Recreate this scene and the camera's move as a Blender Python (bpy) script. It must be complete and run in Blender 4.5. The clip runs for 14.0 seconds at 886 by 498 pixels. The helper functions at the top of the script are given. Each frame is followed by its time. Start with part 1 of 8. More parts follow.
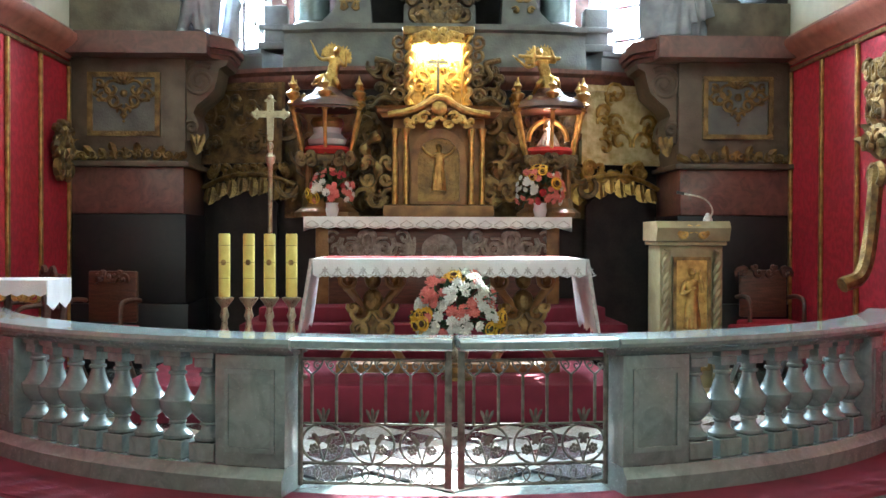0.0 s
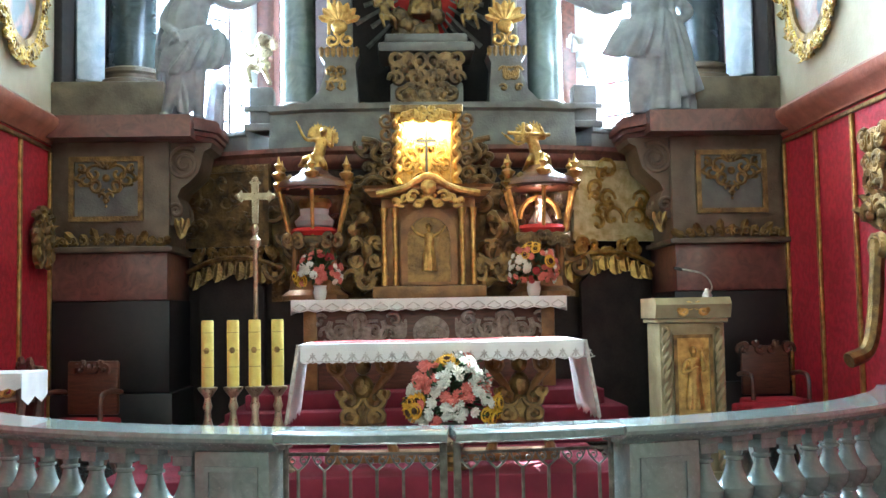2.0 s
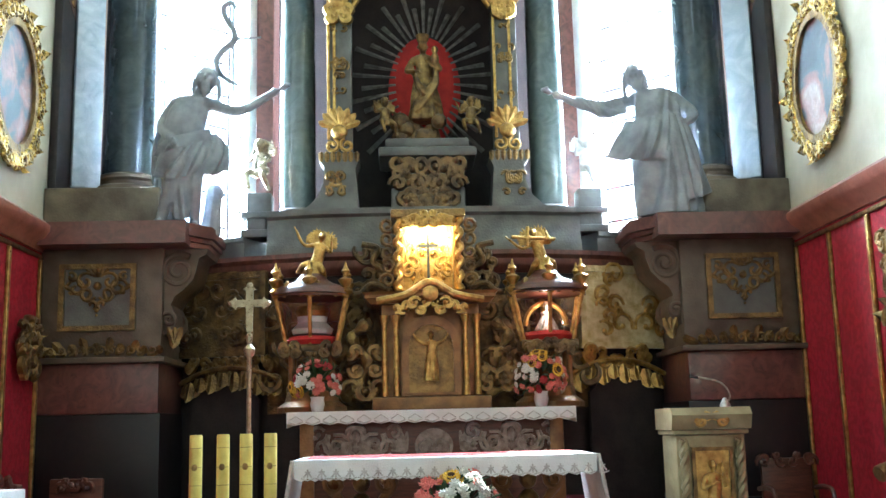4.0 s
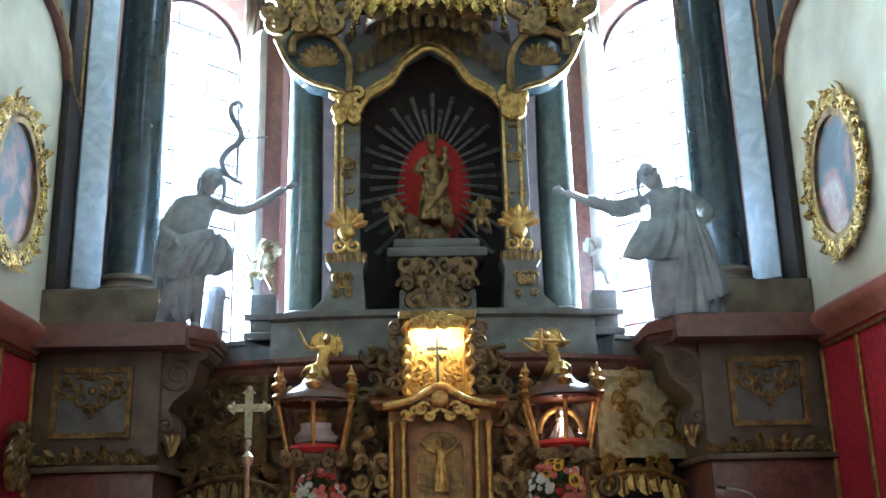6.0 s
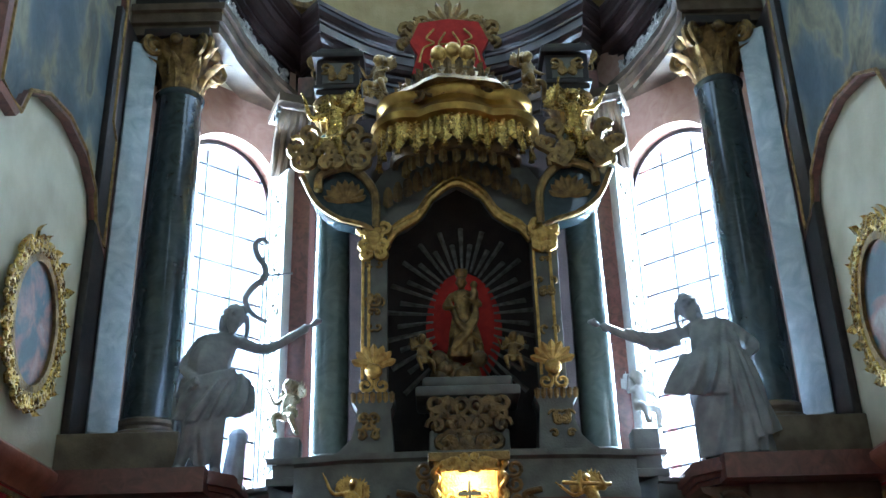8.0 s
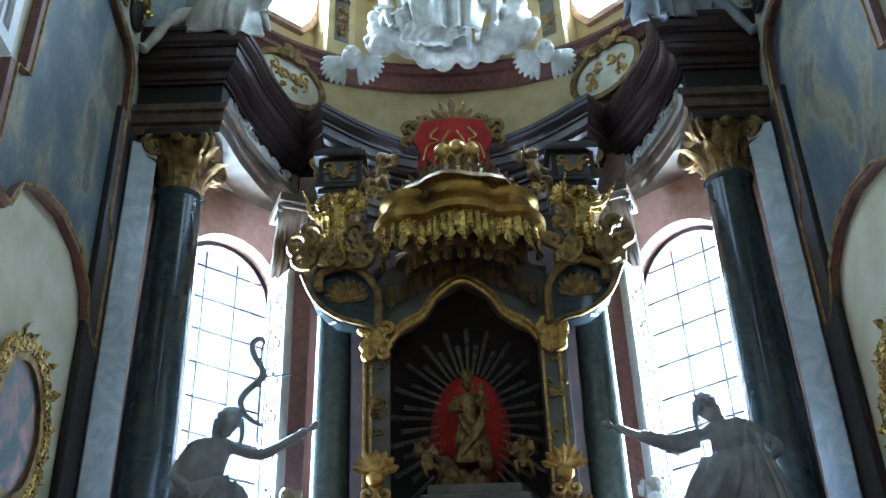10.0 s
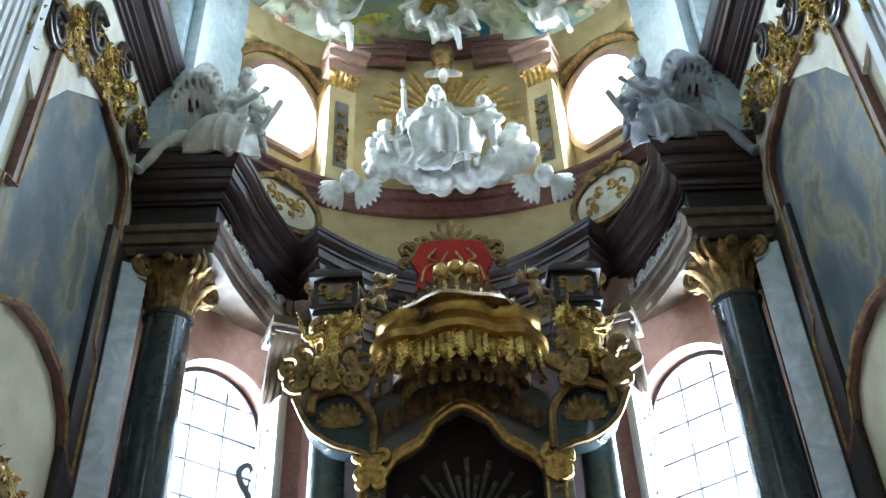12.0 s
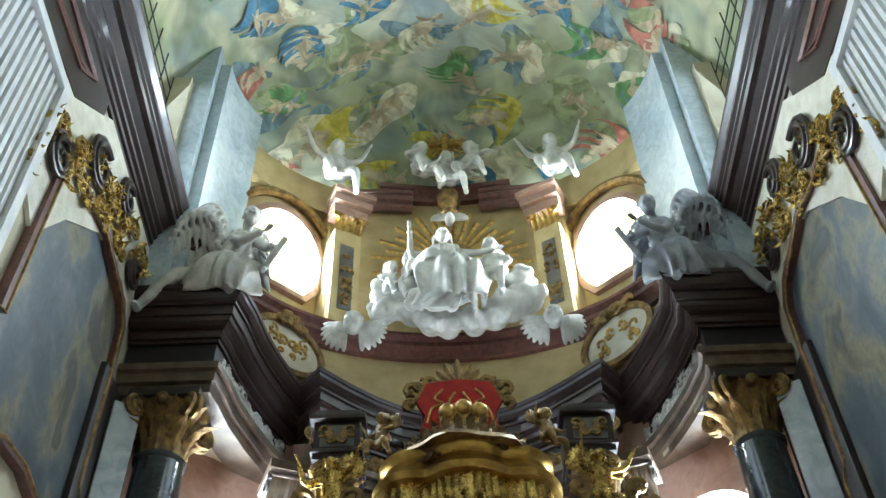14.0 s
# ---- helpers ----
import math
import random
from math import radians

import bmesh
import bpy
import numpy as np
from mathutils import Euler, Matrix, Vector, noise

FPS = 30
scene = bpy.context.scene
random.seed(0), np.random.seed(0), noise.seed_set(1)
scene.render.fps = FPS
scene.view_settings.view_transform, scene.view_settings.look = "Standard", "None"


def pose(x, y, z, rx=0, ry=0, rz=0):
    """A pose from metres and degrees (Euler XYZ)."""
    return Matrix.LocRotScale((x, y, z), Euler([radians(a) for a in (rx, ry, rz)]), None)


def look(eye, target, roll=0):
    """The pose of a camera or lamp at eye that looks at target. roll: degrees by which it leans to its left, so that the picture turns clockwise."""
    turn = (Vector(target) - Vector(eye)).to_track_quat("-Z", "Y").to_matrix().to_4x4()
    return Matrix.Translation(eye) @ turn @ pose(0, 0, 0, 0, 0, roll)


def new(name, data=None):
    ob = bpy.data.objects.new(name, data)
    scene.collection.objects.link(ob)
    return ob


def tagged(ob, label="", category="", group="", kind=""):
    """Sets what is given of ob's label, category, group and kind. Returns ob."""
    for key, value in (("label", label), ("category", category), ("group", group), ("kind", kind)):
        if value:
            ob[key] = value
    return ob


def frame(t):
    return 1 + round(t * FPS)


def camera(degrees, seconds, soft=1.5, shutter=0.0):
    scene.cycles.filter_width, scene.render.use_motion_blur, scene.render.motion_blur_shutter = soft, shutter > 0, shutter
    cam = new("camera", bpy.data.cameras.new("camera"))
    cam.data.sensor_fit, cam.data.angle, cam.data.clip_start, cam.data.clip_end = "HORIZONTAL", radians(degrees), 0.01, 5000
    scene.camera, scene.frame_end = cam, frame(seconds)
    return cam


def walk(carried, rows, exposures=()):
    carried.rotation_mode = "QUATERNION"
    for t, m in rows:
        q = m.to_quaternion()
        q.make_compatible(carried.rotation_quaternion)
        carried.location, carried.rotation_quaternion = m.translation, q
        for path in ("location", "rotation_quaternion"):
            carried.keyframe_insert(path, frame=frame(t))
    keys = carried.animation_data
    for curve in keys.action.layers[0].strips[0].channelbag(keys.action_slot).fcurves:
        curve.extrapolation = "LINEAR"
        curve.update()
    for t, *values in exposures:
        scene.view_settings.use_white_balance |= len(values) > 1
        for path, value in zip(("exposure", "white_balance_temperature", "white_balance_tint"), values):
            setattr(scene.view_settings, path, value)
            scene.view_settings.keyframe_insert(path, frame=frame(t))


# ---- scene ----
# seconds, x, y, z, yaw, pitch, roll
cam = camera(46.89, 14.0)
ROWS = [
    (0.0, -0.250, 0.000, 1.480, -1.78, -0.72, -0.16),
    (0.5, -0.248, 0.074, 1.488, -1.93, -0.07, 0.22),
    (1.0, -0.248, 0.147, 1.496, -2.09, 1.15, 0.51),
    (1.5, -0.246, 0.214, 1.502, -2.18, 2.15, 0.79),
    (2.0, -0.242, 0.289, 1.512, -2.25, 3.66, 1.03),
    (2.5, -0.241, 0.357, 1.519, -2.15, 5.11, 1.30),
    (3.0, -0.243, 0.463, 1.522, -2.18, 6.74, 1.39),
    (5.5, -0.222, 0.961, 1.521, -1.91, 14.36, 1.12),
    (6.0, -0.223, 1.065, 1.517, -1.58, 15.98, 1.26),
    (6.5, -0.221, 1.170, 1.520, -1.38, 17.46, 1.36),
    (7.0, -0.214, 1.270, 1.525, -0.59, 19.72, 1.46),
    (7.5, -0.206, 1.367, 1.528, -0.10, 22.16, 1.60),
    (8.0, -0.203, 1.483, 1.528, 0.33, 24.27, 1.46),
    (10.5, -0.194, 2.091, 1.534, 0.82, 32.60, 1.62),
    (11.0, -0.196, 2.234, 1.540, 0.74, 34.50, 1.56),
    (11.5, -0.200, 2.358, 1.544, 0.78, 36.34, 1.62),
    (12.0, -0.206, 2.465, 1.549, 0.74, 38.89, 1.72),
    (12.5, -0.214, 2.589, 1.558, 0.74, 41.02, 1.60),
    (13.0, -0.220, 2.722, 1.570, 0.69, 43.42, 1.46),
    (13.5, -0.227, 2.861, 1.582, 0.83, 45.63, 1.52),
    (14.0, -0.228, 2.990, 1.593, 0.96, 48.05, 1.51),
]
walk(cam, [(t, pose(x, y, z, 90 + pitch, roll, yaw)) for t, x, y, z, yaw, pitch, roll in ROWS],
     [(0.0, 3.95, 5450, 2), (2.5, 4.1, 5400, 2), (3.0, 4.05, 5400, 2), (5.5, 3.35, 5200, 2), (7.0, 2.9, 5050, 2), (8.0, 2.25, 5050, 3), (10.5, 1.95, 5200, 4), (12.0, 2.18, 5600, 6), (14.0, 2.1, 6100, 6)])

# ---- light ----
SUN_EL, SUN_AZ = 42.5, 22.5
world = bpy.data.worlds.new("sky")
scene.world = world
world.use_nodes = True
wn = world.node_tree.nodes
sky = wn.new("ShaderNodeTexSky")
sky.sky_type, sky.sun_disc = "NISHITA", False
sky.sun_elevation, sky.sun_rotation = radians(SUN_EL), radians(SUN_AZ)
world.node_tree.links.new(sky.outputs[0], wn["Background"].inputs[0])
wn["Background"].inputs[1].default_value = 0.12
sun = new("sun", bpy.data.lights.new("sun", "SUN"))
sun.data.energy, sun.data.angle, sun.data.color = 5.0, radians(0.5), (1.0, 0.95, 0.86)
sv = Vector((math.sin(radians(SUN_AZ)) * math.cos(radians(SUN_EL)), math.cos(radians(SUN_AZ)) * math.cos(radians(SUN_EL)), math.sin(radians(SUN_EL))))
sun.matrix_world = look(sv * 40, (0, 0, 0))


def window_lamp(x, y, z, tx, ty, tz, w, h, watts, colour=(0.80, 0.91, 1.0)):
    """Daylight of the sky in a window's opening."""
    lamp = new("window_daylight", bpy.data.lights.new("window_daylight", "AREA"))
    lamp.data.shape, lamp.data.size, lamp.data.size_y, lamp.data.energy, lamp.data.color = "RECTANGLE", w, h, watts, colour
    lamp.matrix_world = look((x, y, z), (tx, ty, tz))
    return lamp


# ---- materials ----
def mat(name, c1, c2=None, rough=0.5, metal=0.0, scale=8.0, bump=0.0, bscale=40.0, detail=6.0, lo=0.35, hi=0.65, coat=0.0, vary=0.0, distort=0.0, stretch=(1, 1, 1)):
    """A surface with two scales of variation: clouds of c1 and c2, fine grain and relief."""
    m = bpy.data.materials.new(name)
    m.use_nodes = True
    n, l = m.node_tree.nodes, m.node_tree.links
    b = n["Principled BSDF"]
    b.inputs["Roughness"].default_value, b.inputs["Metallic"].default_value, b.inputs["Coat Weight"].default_value = rough, metal, coat
    c2 = c2 or tuple(v * 0.7 for v in c1)
    co = n.new("ShaderNodeTexCoord")
    mp = n.new("ShaderNodeMapping")
    mp.inputs["Scale"].default_value = stretch
    l.new(co.outputs["Object"], mp.inputs[0])
    t = n.new("ShaderNodeTexNoise")
    t.inputs["Scale"].default_value, t.inputs["Detail"].default_value, t.inputs["Distortion"].default_value = scale, detail, distort
    l.new(mp.outputs[0], t.inputs[0])
    r = n.new("ShaderNodeValToRGB")
    r.color_ramp.elements[0].position, r.color_ramp.elements[1].position = lo, hi
    r.color_ramp.elements[0].color, r.color_ramp.elements[1].color = (*c1, 1), (*c2, 1)
    l.new(t.outputs[0], r.inputs[0])
    out = r.outputs[0]
    if vary:
        oi, hs, mr = n.new("ShaderNodeObjectInfo"), n.new("ShaderNodeHueSaturation"), n.new("ShaderNodeMapRange")
        mr.inputs[3].default_value, mr.inputs[4].default_value = 1 - vary, 1 + vary
        l.new(oi.outputs["Random"], mr.inputs[0])
        l.new(mr.outputs[0], hs.inputs["Value"])
        l.new(out, hs.inputs["Color"])
        out = hs.outputs[0]
    l.new(out, b.inputs["Base Color"])
    t2 = n.new("ShaderNodeTexNoise")
    t2.inputs["Scale"].default_value, t2.inputs["Detail"].default_value = bscale, 4
    l.new(co.outputs["Object"], t2.inputs[0])
    rr = n.new("ShaderNodeMapRange")
    rr.inputs[3].default_value, rr.inputs[4].default_value = max(0.03, rough - 0.12), min(1, rough + 0.12)
    l.new(t2.outputs[0], rr.inputs[0])
    l.new(rr.outputs[0], b.inputs["Roughness"])
    if bump:
        bp = n.new("ShaderNodeBump")
        bp.inputs["Strength"].default_value, bp.inputs["Distance"].default_value = bump, 0.02
        l.new(t2.outputs[0], bp.inputs["Height"])
        l.new(bp.outputs[0], b.inputs["Normal"])
    return m


GOLD = mat("gilding", (0.66, 0.43, 0.13), (0.34, 0.20, 0.06), 0.32, 0.9, 14, 0.5, 45)
OLDGOLD = mat("aged gilding", (0.36, 0.23, 0.08), (0.13, 0.08, 0.035), 0.42, 0.75, 9, 0.7, 40)
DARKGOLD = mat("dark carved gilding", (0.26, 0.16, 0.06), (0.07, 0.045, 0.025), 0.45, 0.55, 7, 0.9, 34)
SILVER = mat("silvered wood", (0.62, 0.60, 0.56), (0.38, 0.36, 0.33), 0.35, 0.8, 20, 0.5, 60)
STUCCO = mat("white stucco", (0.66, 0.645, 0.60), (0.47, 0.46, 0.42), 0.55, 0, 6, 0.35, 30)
# Also the shaded copy of the white stucco, for the right cornice angel.
STONEFIG = mat("shaded pale grey figure", (0.36, 0.375, 0.405), (0.22, 0.235, 0.265), 0.45, 0, 5, 0.35, 26)
GREYMARBLE = mat("grey marble", (0.235, 0.27, 0.248), (0.145, 0.17, 0.155), 0.24, 0, 7, 0.05, 70, 8, 0.3, 0.72, 0.45, 0.06, 1.5)
GREENMARBLE = mat("dark green marble", (0.036, 0.050, 0.054), (0.016, 0.022, 0.026), 0.2, 0, 3.5, 0.05, 60, 9, 0.3, 0.7, 0.5, 0, 2.5)
PALEMARBLE = mat("pale blue marble", (0.62, 0.68, 0.74), (0.38, 0.45, 0.54), 0.25, 0, 3, 0.1, 50, 9, 0.3, 0.7, 0.3, 0, 2.0)
DARKMARBLE = mat("dark brown marble", (0.034, 0.020, 0.017), (0.012, 0.008, 0.008), 0.5, 0, 5, 0.1, 60, 9, 0.3, 0.7, 0.0, 0, 2)
REDMARBLE = mat("red brown marble", (0.20, 0.075, 0.055), (0.09, 0.035, 0.03), 0.32, 0, 6, 0.1, 60, 9, 0.3, 0.7, 0.3, 0, 2)
TAUPE = mat("grey brown painted stone", (0.155, 0.108, 0.068), (0.075, 0.05, 0.032), 0.5, 0, 4, 0.25, 40)
GREYPAINT = mat("warm grey painted stone", (0.16, 0.152, 0.136), (0.085, 0.08, 0.072), 0.45, 0, 4, 0.2, 40)
CREAM = mat("cream plaster", (0.56, 0.52, 0.39), (0.46, 0.42, 0.30), 0.75, 0, 2.5, 0.2, 30)
OCHRE = mat("ochre plaster", (0.55, 0.44, 0.22), (0.44, 0.33, 0.15), 0.7, 0, 3, 0.2, 30)
PINKPLASTER = mat("pink marbled plaster", (0.40, 0.26, 0.20), (0.30, 0.17, 0.12), 0.55, 0, 4, 0.15, 30, 8, 0.3, 0.7, 0, 0, 1.5)
WHITEPAINT = mat("white paint", (0.74, 0.75, 0.75), (0.62, 0.63, 0.64), 0.5, 0, 5, 0.15, 40)
DAMASK = mat("red damask", (0.42, 0.012, 0.03), (0.30, 0.006, 0.018), 0.6, 0, 16, 0.3, 160, 3, 0.45, 0.55)
CARPET = mat("red carpet", (0.27, 0.022, 0.05), (0.18, 0.014, 0.032), 0.92, 0, 3, 0.8, 260)
RAILRED = mat("red brown painted moulding", (0.36, 0.13, 0.085), (0.25, 0.085, 0.055), 0.35, 0, 7, 0.15, 50)
CLOTH = mat("white linen", (0.80, 0.78, 0.76), (0.70, 0.67, 0.66), 0.8, 0, 5, 0.4, 90)
LACE = mat("grey lace embroidery", (0.42, 0.38, 0.35), (0.62, 0.57, 0.54), 0.8, 0, 30, 0.6, 120)
WOOD = mat("dark red wood", (0.14, 0.05, 0.028), (0.06, 0.022, 0.013), 0.4, 0, 5, 0.3, 40, 8, 0.3, 0.7, 0.2, 0, 1, (1, 1, 6))
BROWNWOOD = mat("gilded brown wood", (0.30, 0.15, 0.05), (0.15, 0.07, 0.025), 0.38, 0.25, 6, 0.4, 40)
WAX = mat("yellow beeswax", (0.72, 0.60, 0.16), (0.62, 0.48, 0.11), 0.45, 0, 10, 0.15, 50)
BRASS = mat("dull brass", (0.50, 0.42, 0.28), (0.32, 0.26, 0.17), 0.3, 0.9, 12, 0.2, 60)
IRON = mat("wrought iron", (0.20, 0.185, 0.15), (0.10, 0.09, 0.07), 0.4, 0.6, 20, 0.4, 90)
LEAD = mat("window lead", (0.03, 0.03, 0.035), (0.015, 0.015, 0.02), 0.5, 0.3, 20, 0.2, 60)
STONEFLOOR = mat("stone floor", (0.17, 0.16, 0.15), (0.11, 0.105, 0.10), 0.4, 0, 3, 0.2, 40)
TILEPALE = mat("pale marble tile", (0.60, 0.57, 0.52), (0.47, 0.44, 0.40), 0.25, 0, 5, 0.1, 50, 8, 0.3, 0.7, 0.2, 0.08, 1.5)
TILEDARK = mat("dark marble tile", (0.10, 0.09, 0.085), (0.05, 0.045, 0.045), 0.25, 0, 5, 0.1, 50, 8, 0.3, 0.7, 0.2, 0.1, 1.5)
LEAF = mat("green foliage", (0.05, 0.11, 0.03), (0.02, 0.05, 0.015), 0.5, 0, 20, 0.3, 60, 4, 0.3, 0.7, 0, 0.2)
PETALWHITE = mat("white petals", (0.80, 0.78, 0.72), (0.66, 0.64, 0.56), 0.6, 0, 30, 0.4, 90)
PETALCORAL = mat("coral pink petals", (0.78, 0.26, 0.20), (0.66, 0.14, 0.12), 0.6, 0, 30, 0.4, 90)
PETALRED = mat("red petals", (0.55, 0.05, 0.06), (0.38, 0.025, 0.035), 0.6, 0, 30, 0.4, 90)
PETALYELLOW = mat("yellow petals", (0.80, 0.52, 0.04), (0.72, 0.38, 0.02), 0.6, 0, 30, 0.4, 90)
SEED = mat("brown flower heart", (0.10, 0.045, 0.015), (0.05, 0.02, 0.01), 0.8, 0, 40, 0.8, 120)
# Near-black brown; the dark of the doorways and the niche is in this colour.
DARKVOID = mat("near-black brown panel", (0.035, 0.022, 0.02), (0.016, 0.01, 0.01), 0.7, 0, 5, 0.2, 40)
REDCLOTH = mat("scarlet velvet", (0.50, 0.022, 0.014), (0.36, 0.012, 0.01), 0.75, 0, 9, 0.3, 80)
ALTARSILVER = mat("shade dimmed silver relief", (0.36, 0.29, 0.25), (0.20, 0.15, 0.12), 0.4, 0.5, 16, 0.5, 60)
# Paler gilding: the light on the right relief panel is in its colour.
LITGILT = mat("lit gilded relief", (0.78, 0.66, 0.38), (0.52, 0.38, 0.15), 0.34, 0.35, 10, 0.6, 36)
CORNICE = mat("dark brown red marble", (0.040, 0.019, 0.016), (0.018, 0.009, 0.008), 0.36, 0, 5, 0.04, 60, 9, 0.3, 0.7, 0.15, 0, 2)
WARMSTONE = mat("warm brown painted stone", (0.21, 0.165, 0.115), (0.10, 0.075, 0.052), 0.42, 0.1, 4, 0.25, 40)
BRIGHTGOLD = mat("burnished gilding", (0.62, 0.42, 0.11), (0.20, 0.12, 0.03), 0.28, 0.92, 8, 0.4, 30)
ORNGREY = mat("grey gilt ornament", (0.30, 0.27, 0.20), (0.20, 0.18, 0.14), 0.45, 0.3, 12, 0.3, 50)
INNERGREEN = mat("grey green marble", (0.105, 0.13, 0.115), (0.06, 0.078, 0.072), 0.2, 0, 3.5, 0.05, 60, 9, 0.3, 0.7, 0.5, 0, 2.5)
SMOOTHGOLD = mat("smooth burnished gilding", (0.56, 0.36, 0.09), (0.28, 0.16, 0.04), 0.34, 0.95, 5, 0.1, 18)
PALESTUCCO = mat("pale cream stucco", (0.76, 0.73, 0.62), (0.62, 0.58, 0.46), 0.55, 0, 5, 0.4, 22)
BLACKMARBLE = mat("black brown marble", (0.016, 0.010, 0.010), (0.007, 0.005, 0.006), 0.45, 0, 5, 0.1, 60, 9, 0.3, 0.7, 0.0, 0, 2)
BLACK = mat("black plastic", (0.02, 0.02, 0.022), (0.012, 0.012, 0.013), 0.45, 0, 20, 0.1, 60)


def painted(name, stops, scale, rough=0.6, distort=1.2, stretch=(1, 1, 1), detail=3.5, strokes=0.45):
    """A painted picture surface: swirling patches of colour in broad brush strokes."""
    m = bpy.data.materials.new(name)
    m.use_nodes = True
    n, l = m.node_tree.nodes, m.node_tree.links
    b = n["Principled BSDF"]
    co, mp, w = n.new("ShaderNodeTexCoord"), n.new("ShaderNodeMapping"), n.new("ShaderNodeTexNoise")
    mp.inputs["Scale"].default_value = stretch
    l.new(co.outputs["Object"], mp.inputs[0])
    w.inputs["Scale"].default_value, w.inputs["Detail"].default_value, w.inputs["Distortion"].default_value = scale, detail, distort
    l.new(mp.outputs[0], w.inputs[0])
    r = n.new("ShaderNodeValToRGB")
    while len(r.color_ramp.elements) < len(stops):
        r.color_ramp.elements.new(0.5)
    for e, (p, c) in zip(r.color_ramp.elements, stops):
        e.position, e.color = p, (*c, 1)
    l.new(w.outputs[0], r.inputs[0])
    g = n.new("ShaderNodeTexNoise")
    g.inputs["Scale"].default_value, g.inputs["Detail"].default_value, g.inputs["Distortion"].default_value = scale * 5, 5, 2.0
    l.new(mp.outputs[0], g.inputs[0])
    mx = n.new("ShaderNodeMix")
    mx.data_type, mx.blend_type = "RGBA", "OVERLAY"
    mx.inputs["Factor"].default_value = strokes
    l.new(r.outputs[0], mx.inputs[6])
    l.new(g.outputs[0], mx.inputs[7])
    l.new(mx.outputs[2], b.inputs["Base Color"])
    b.inputs["Roughness"].default_value = rough
    bp = n.new("ShaderNodeBump")
    bp.inputs["Strength"].default_value = 0.15
    l.new(g.outputs[0], bp.inputs["Height"])
    l.new(bp.outputs[0], b.inputs["Normal"])
    return m


FRESCO = painted("ceiling fresco", [(0.30, (0.22, 0.30, 0.32)), (0.42, (0.26, 0.31, 0.24)), (0.50, (0.30, 0.33, 0.19)), (0.60, (0.42, 0.44, 0.28)), (0.70, (0.34, 0.41, 0.42))], 0.30, 0.7, 0.4, (1, 1, 1), 2.0, 0.10)


def fresco_layers(m):
    """Soft patches of coloured drapery and flesh with folds, one glaze over another."""
    n, l = m.node_tree.nodes, m.node_tree.links
    b = n["Principled BSDF"]
    src = b.inputs["Base Color"].links[0].from_socket
    co = n.new("ShaderNodeTexCoord")
    fold = n.new("ShaderNodeTexNoise")
    fold.inputs["Scale"].default_value, fold.inputs["Detail"].default_value, fold.inputs["Distortion"].default_value = 1.1, 2.5, 1.4
    l.new(co.outputs["Object"], fold.inputs[0])
    for j, (c, sc, lo) in enumerate((((0.20, 0.24, 0.15), 0.7, 0.56), ((0.48, 0.47, 0.33), 0.9, 0.58), ((0.17, 0.22, 0.20), 1.3, 0.64))):
        mp, w, r, mx = n.new("ShaderNodeMapping"), n.new("ShaderNodeTexNoise"), n.new("ShaderNodeMapRange"), n.new("ShaderNodeMix")
        mp.inputs["Location"].default_value = (7.3 * j + 2, 3.1 * j, 5.7 * j)
        l.new(co.outputs["Object"], mp.inputs[0])
        l.new(mp.outputs[0], w.inputs[0])
        w.inputs["Scale"].default_value, w.inputs["Detail"].default_value, w.inputs["Distortion"].default_value = sc * 0.62, 2.2, 1.0
        r.inputs["From Min"].default_value, r.inputs["From Max"].default_value, r.inputs["To Max"].default_value = lo - 0.09, lo + 0.06, 0.8
        l.new(w.outputs[0], r.inputs[0])
        mx.data_type = "RGBA"
        l.new(r.outputs[0], mx.inputs["Factor"])
        l.new(src, mx.inputs[6])
        mx.inputs[7].default_value = (*c, 1)
        src = mx.outputs[2]
    r, mx = n.new("ShaderNodeMapRange"), n.new("ShaderNodeMix")
    r.inputs["From Min"].default_value, r.inputs["From Max"].default_value, r.inputs["To Min"].default_value, r.inputs["To Max"].default_value = 0.32, 0.68, 0.72, 1.22
    l.new(fold.outputs[0], r.inputs[0])
    mx.data_type, mx.blend_type = "RGBA", "MULTIPLY"
    mx.inputs["Factor"].default_value = 1.0
    l.new(src, mx.inputs[6])
    l.new(r.outputs[0], mx.inputs[7])
    l.new(mx.outputs[2], b.inputs["Base Color"])


fresco_layers(FRESCO)
FR = {k: painted("fresco " + k, [(0.38, tuple(v * 0.7 for v in c)), (0.5, c), (0.62, tuple(min(0.8, v * 1.25 + 0.04) for v in c))], 2.6, 0.7, 1.2, (1, 1, 1), 2.0, 0.25) for k, c in
      (("flesh", (0.40, 0.33, 0.21)), ("blue", (0.06, 0.18, 0.28)), ("red", (0.34, 0.12, 0.08)), ("green", (0.10, 0.24, 0.08)), ("gold", (0.44, 0.38, 0.05)), ("cream", (0.52, 0.50, 0.36)), ("slate", (0.13, 0.20, 0.23)), ("olive", (0.24, 0.28, 0.14)))}
PALEBLUE = painted("pale blue plaster", [(0.35, (0.34, 0.42, 0.47)), (0.6, (0.46, 0.53, 0.57))], 0.8, 0.8, 0.3)
CANVAS = painted("dark oil painting", [(0.30, (0.025, 0.035, 0.045)), (0.42, (0.05, 0.075, 0.095)), (0.50, (0.11, 0.125, 0.125)), (0.56, (0.20, 0.185, 0.11)), (0.64, (0.06, 0.055, 0.045)), (0.74, (0.10, 0.13, 0.16))], 1.1, 0.4, 0.5, (1, 1, 0.8), 4.0, 0.5)
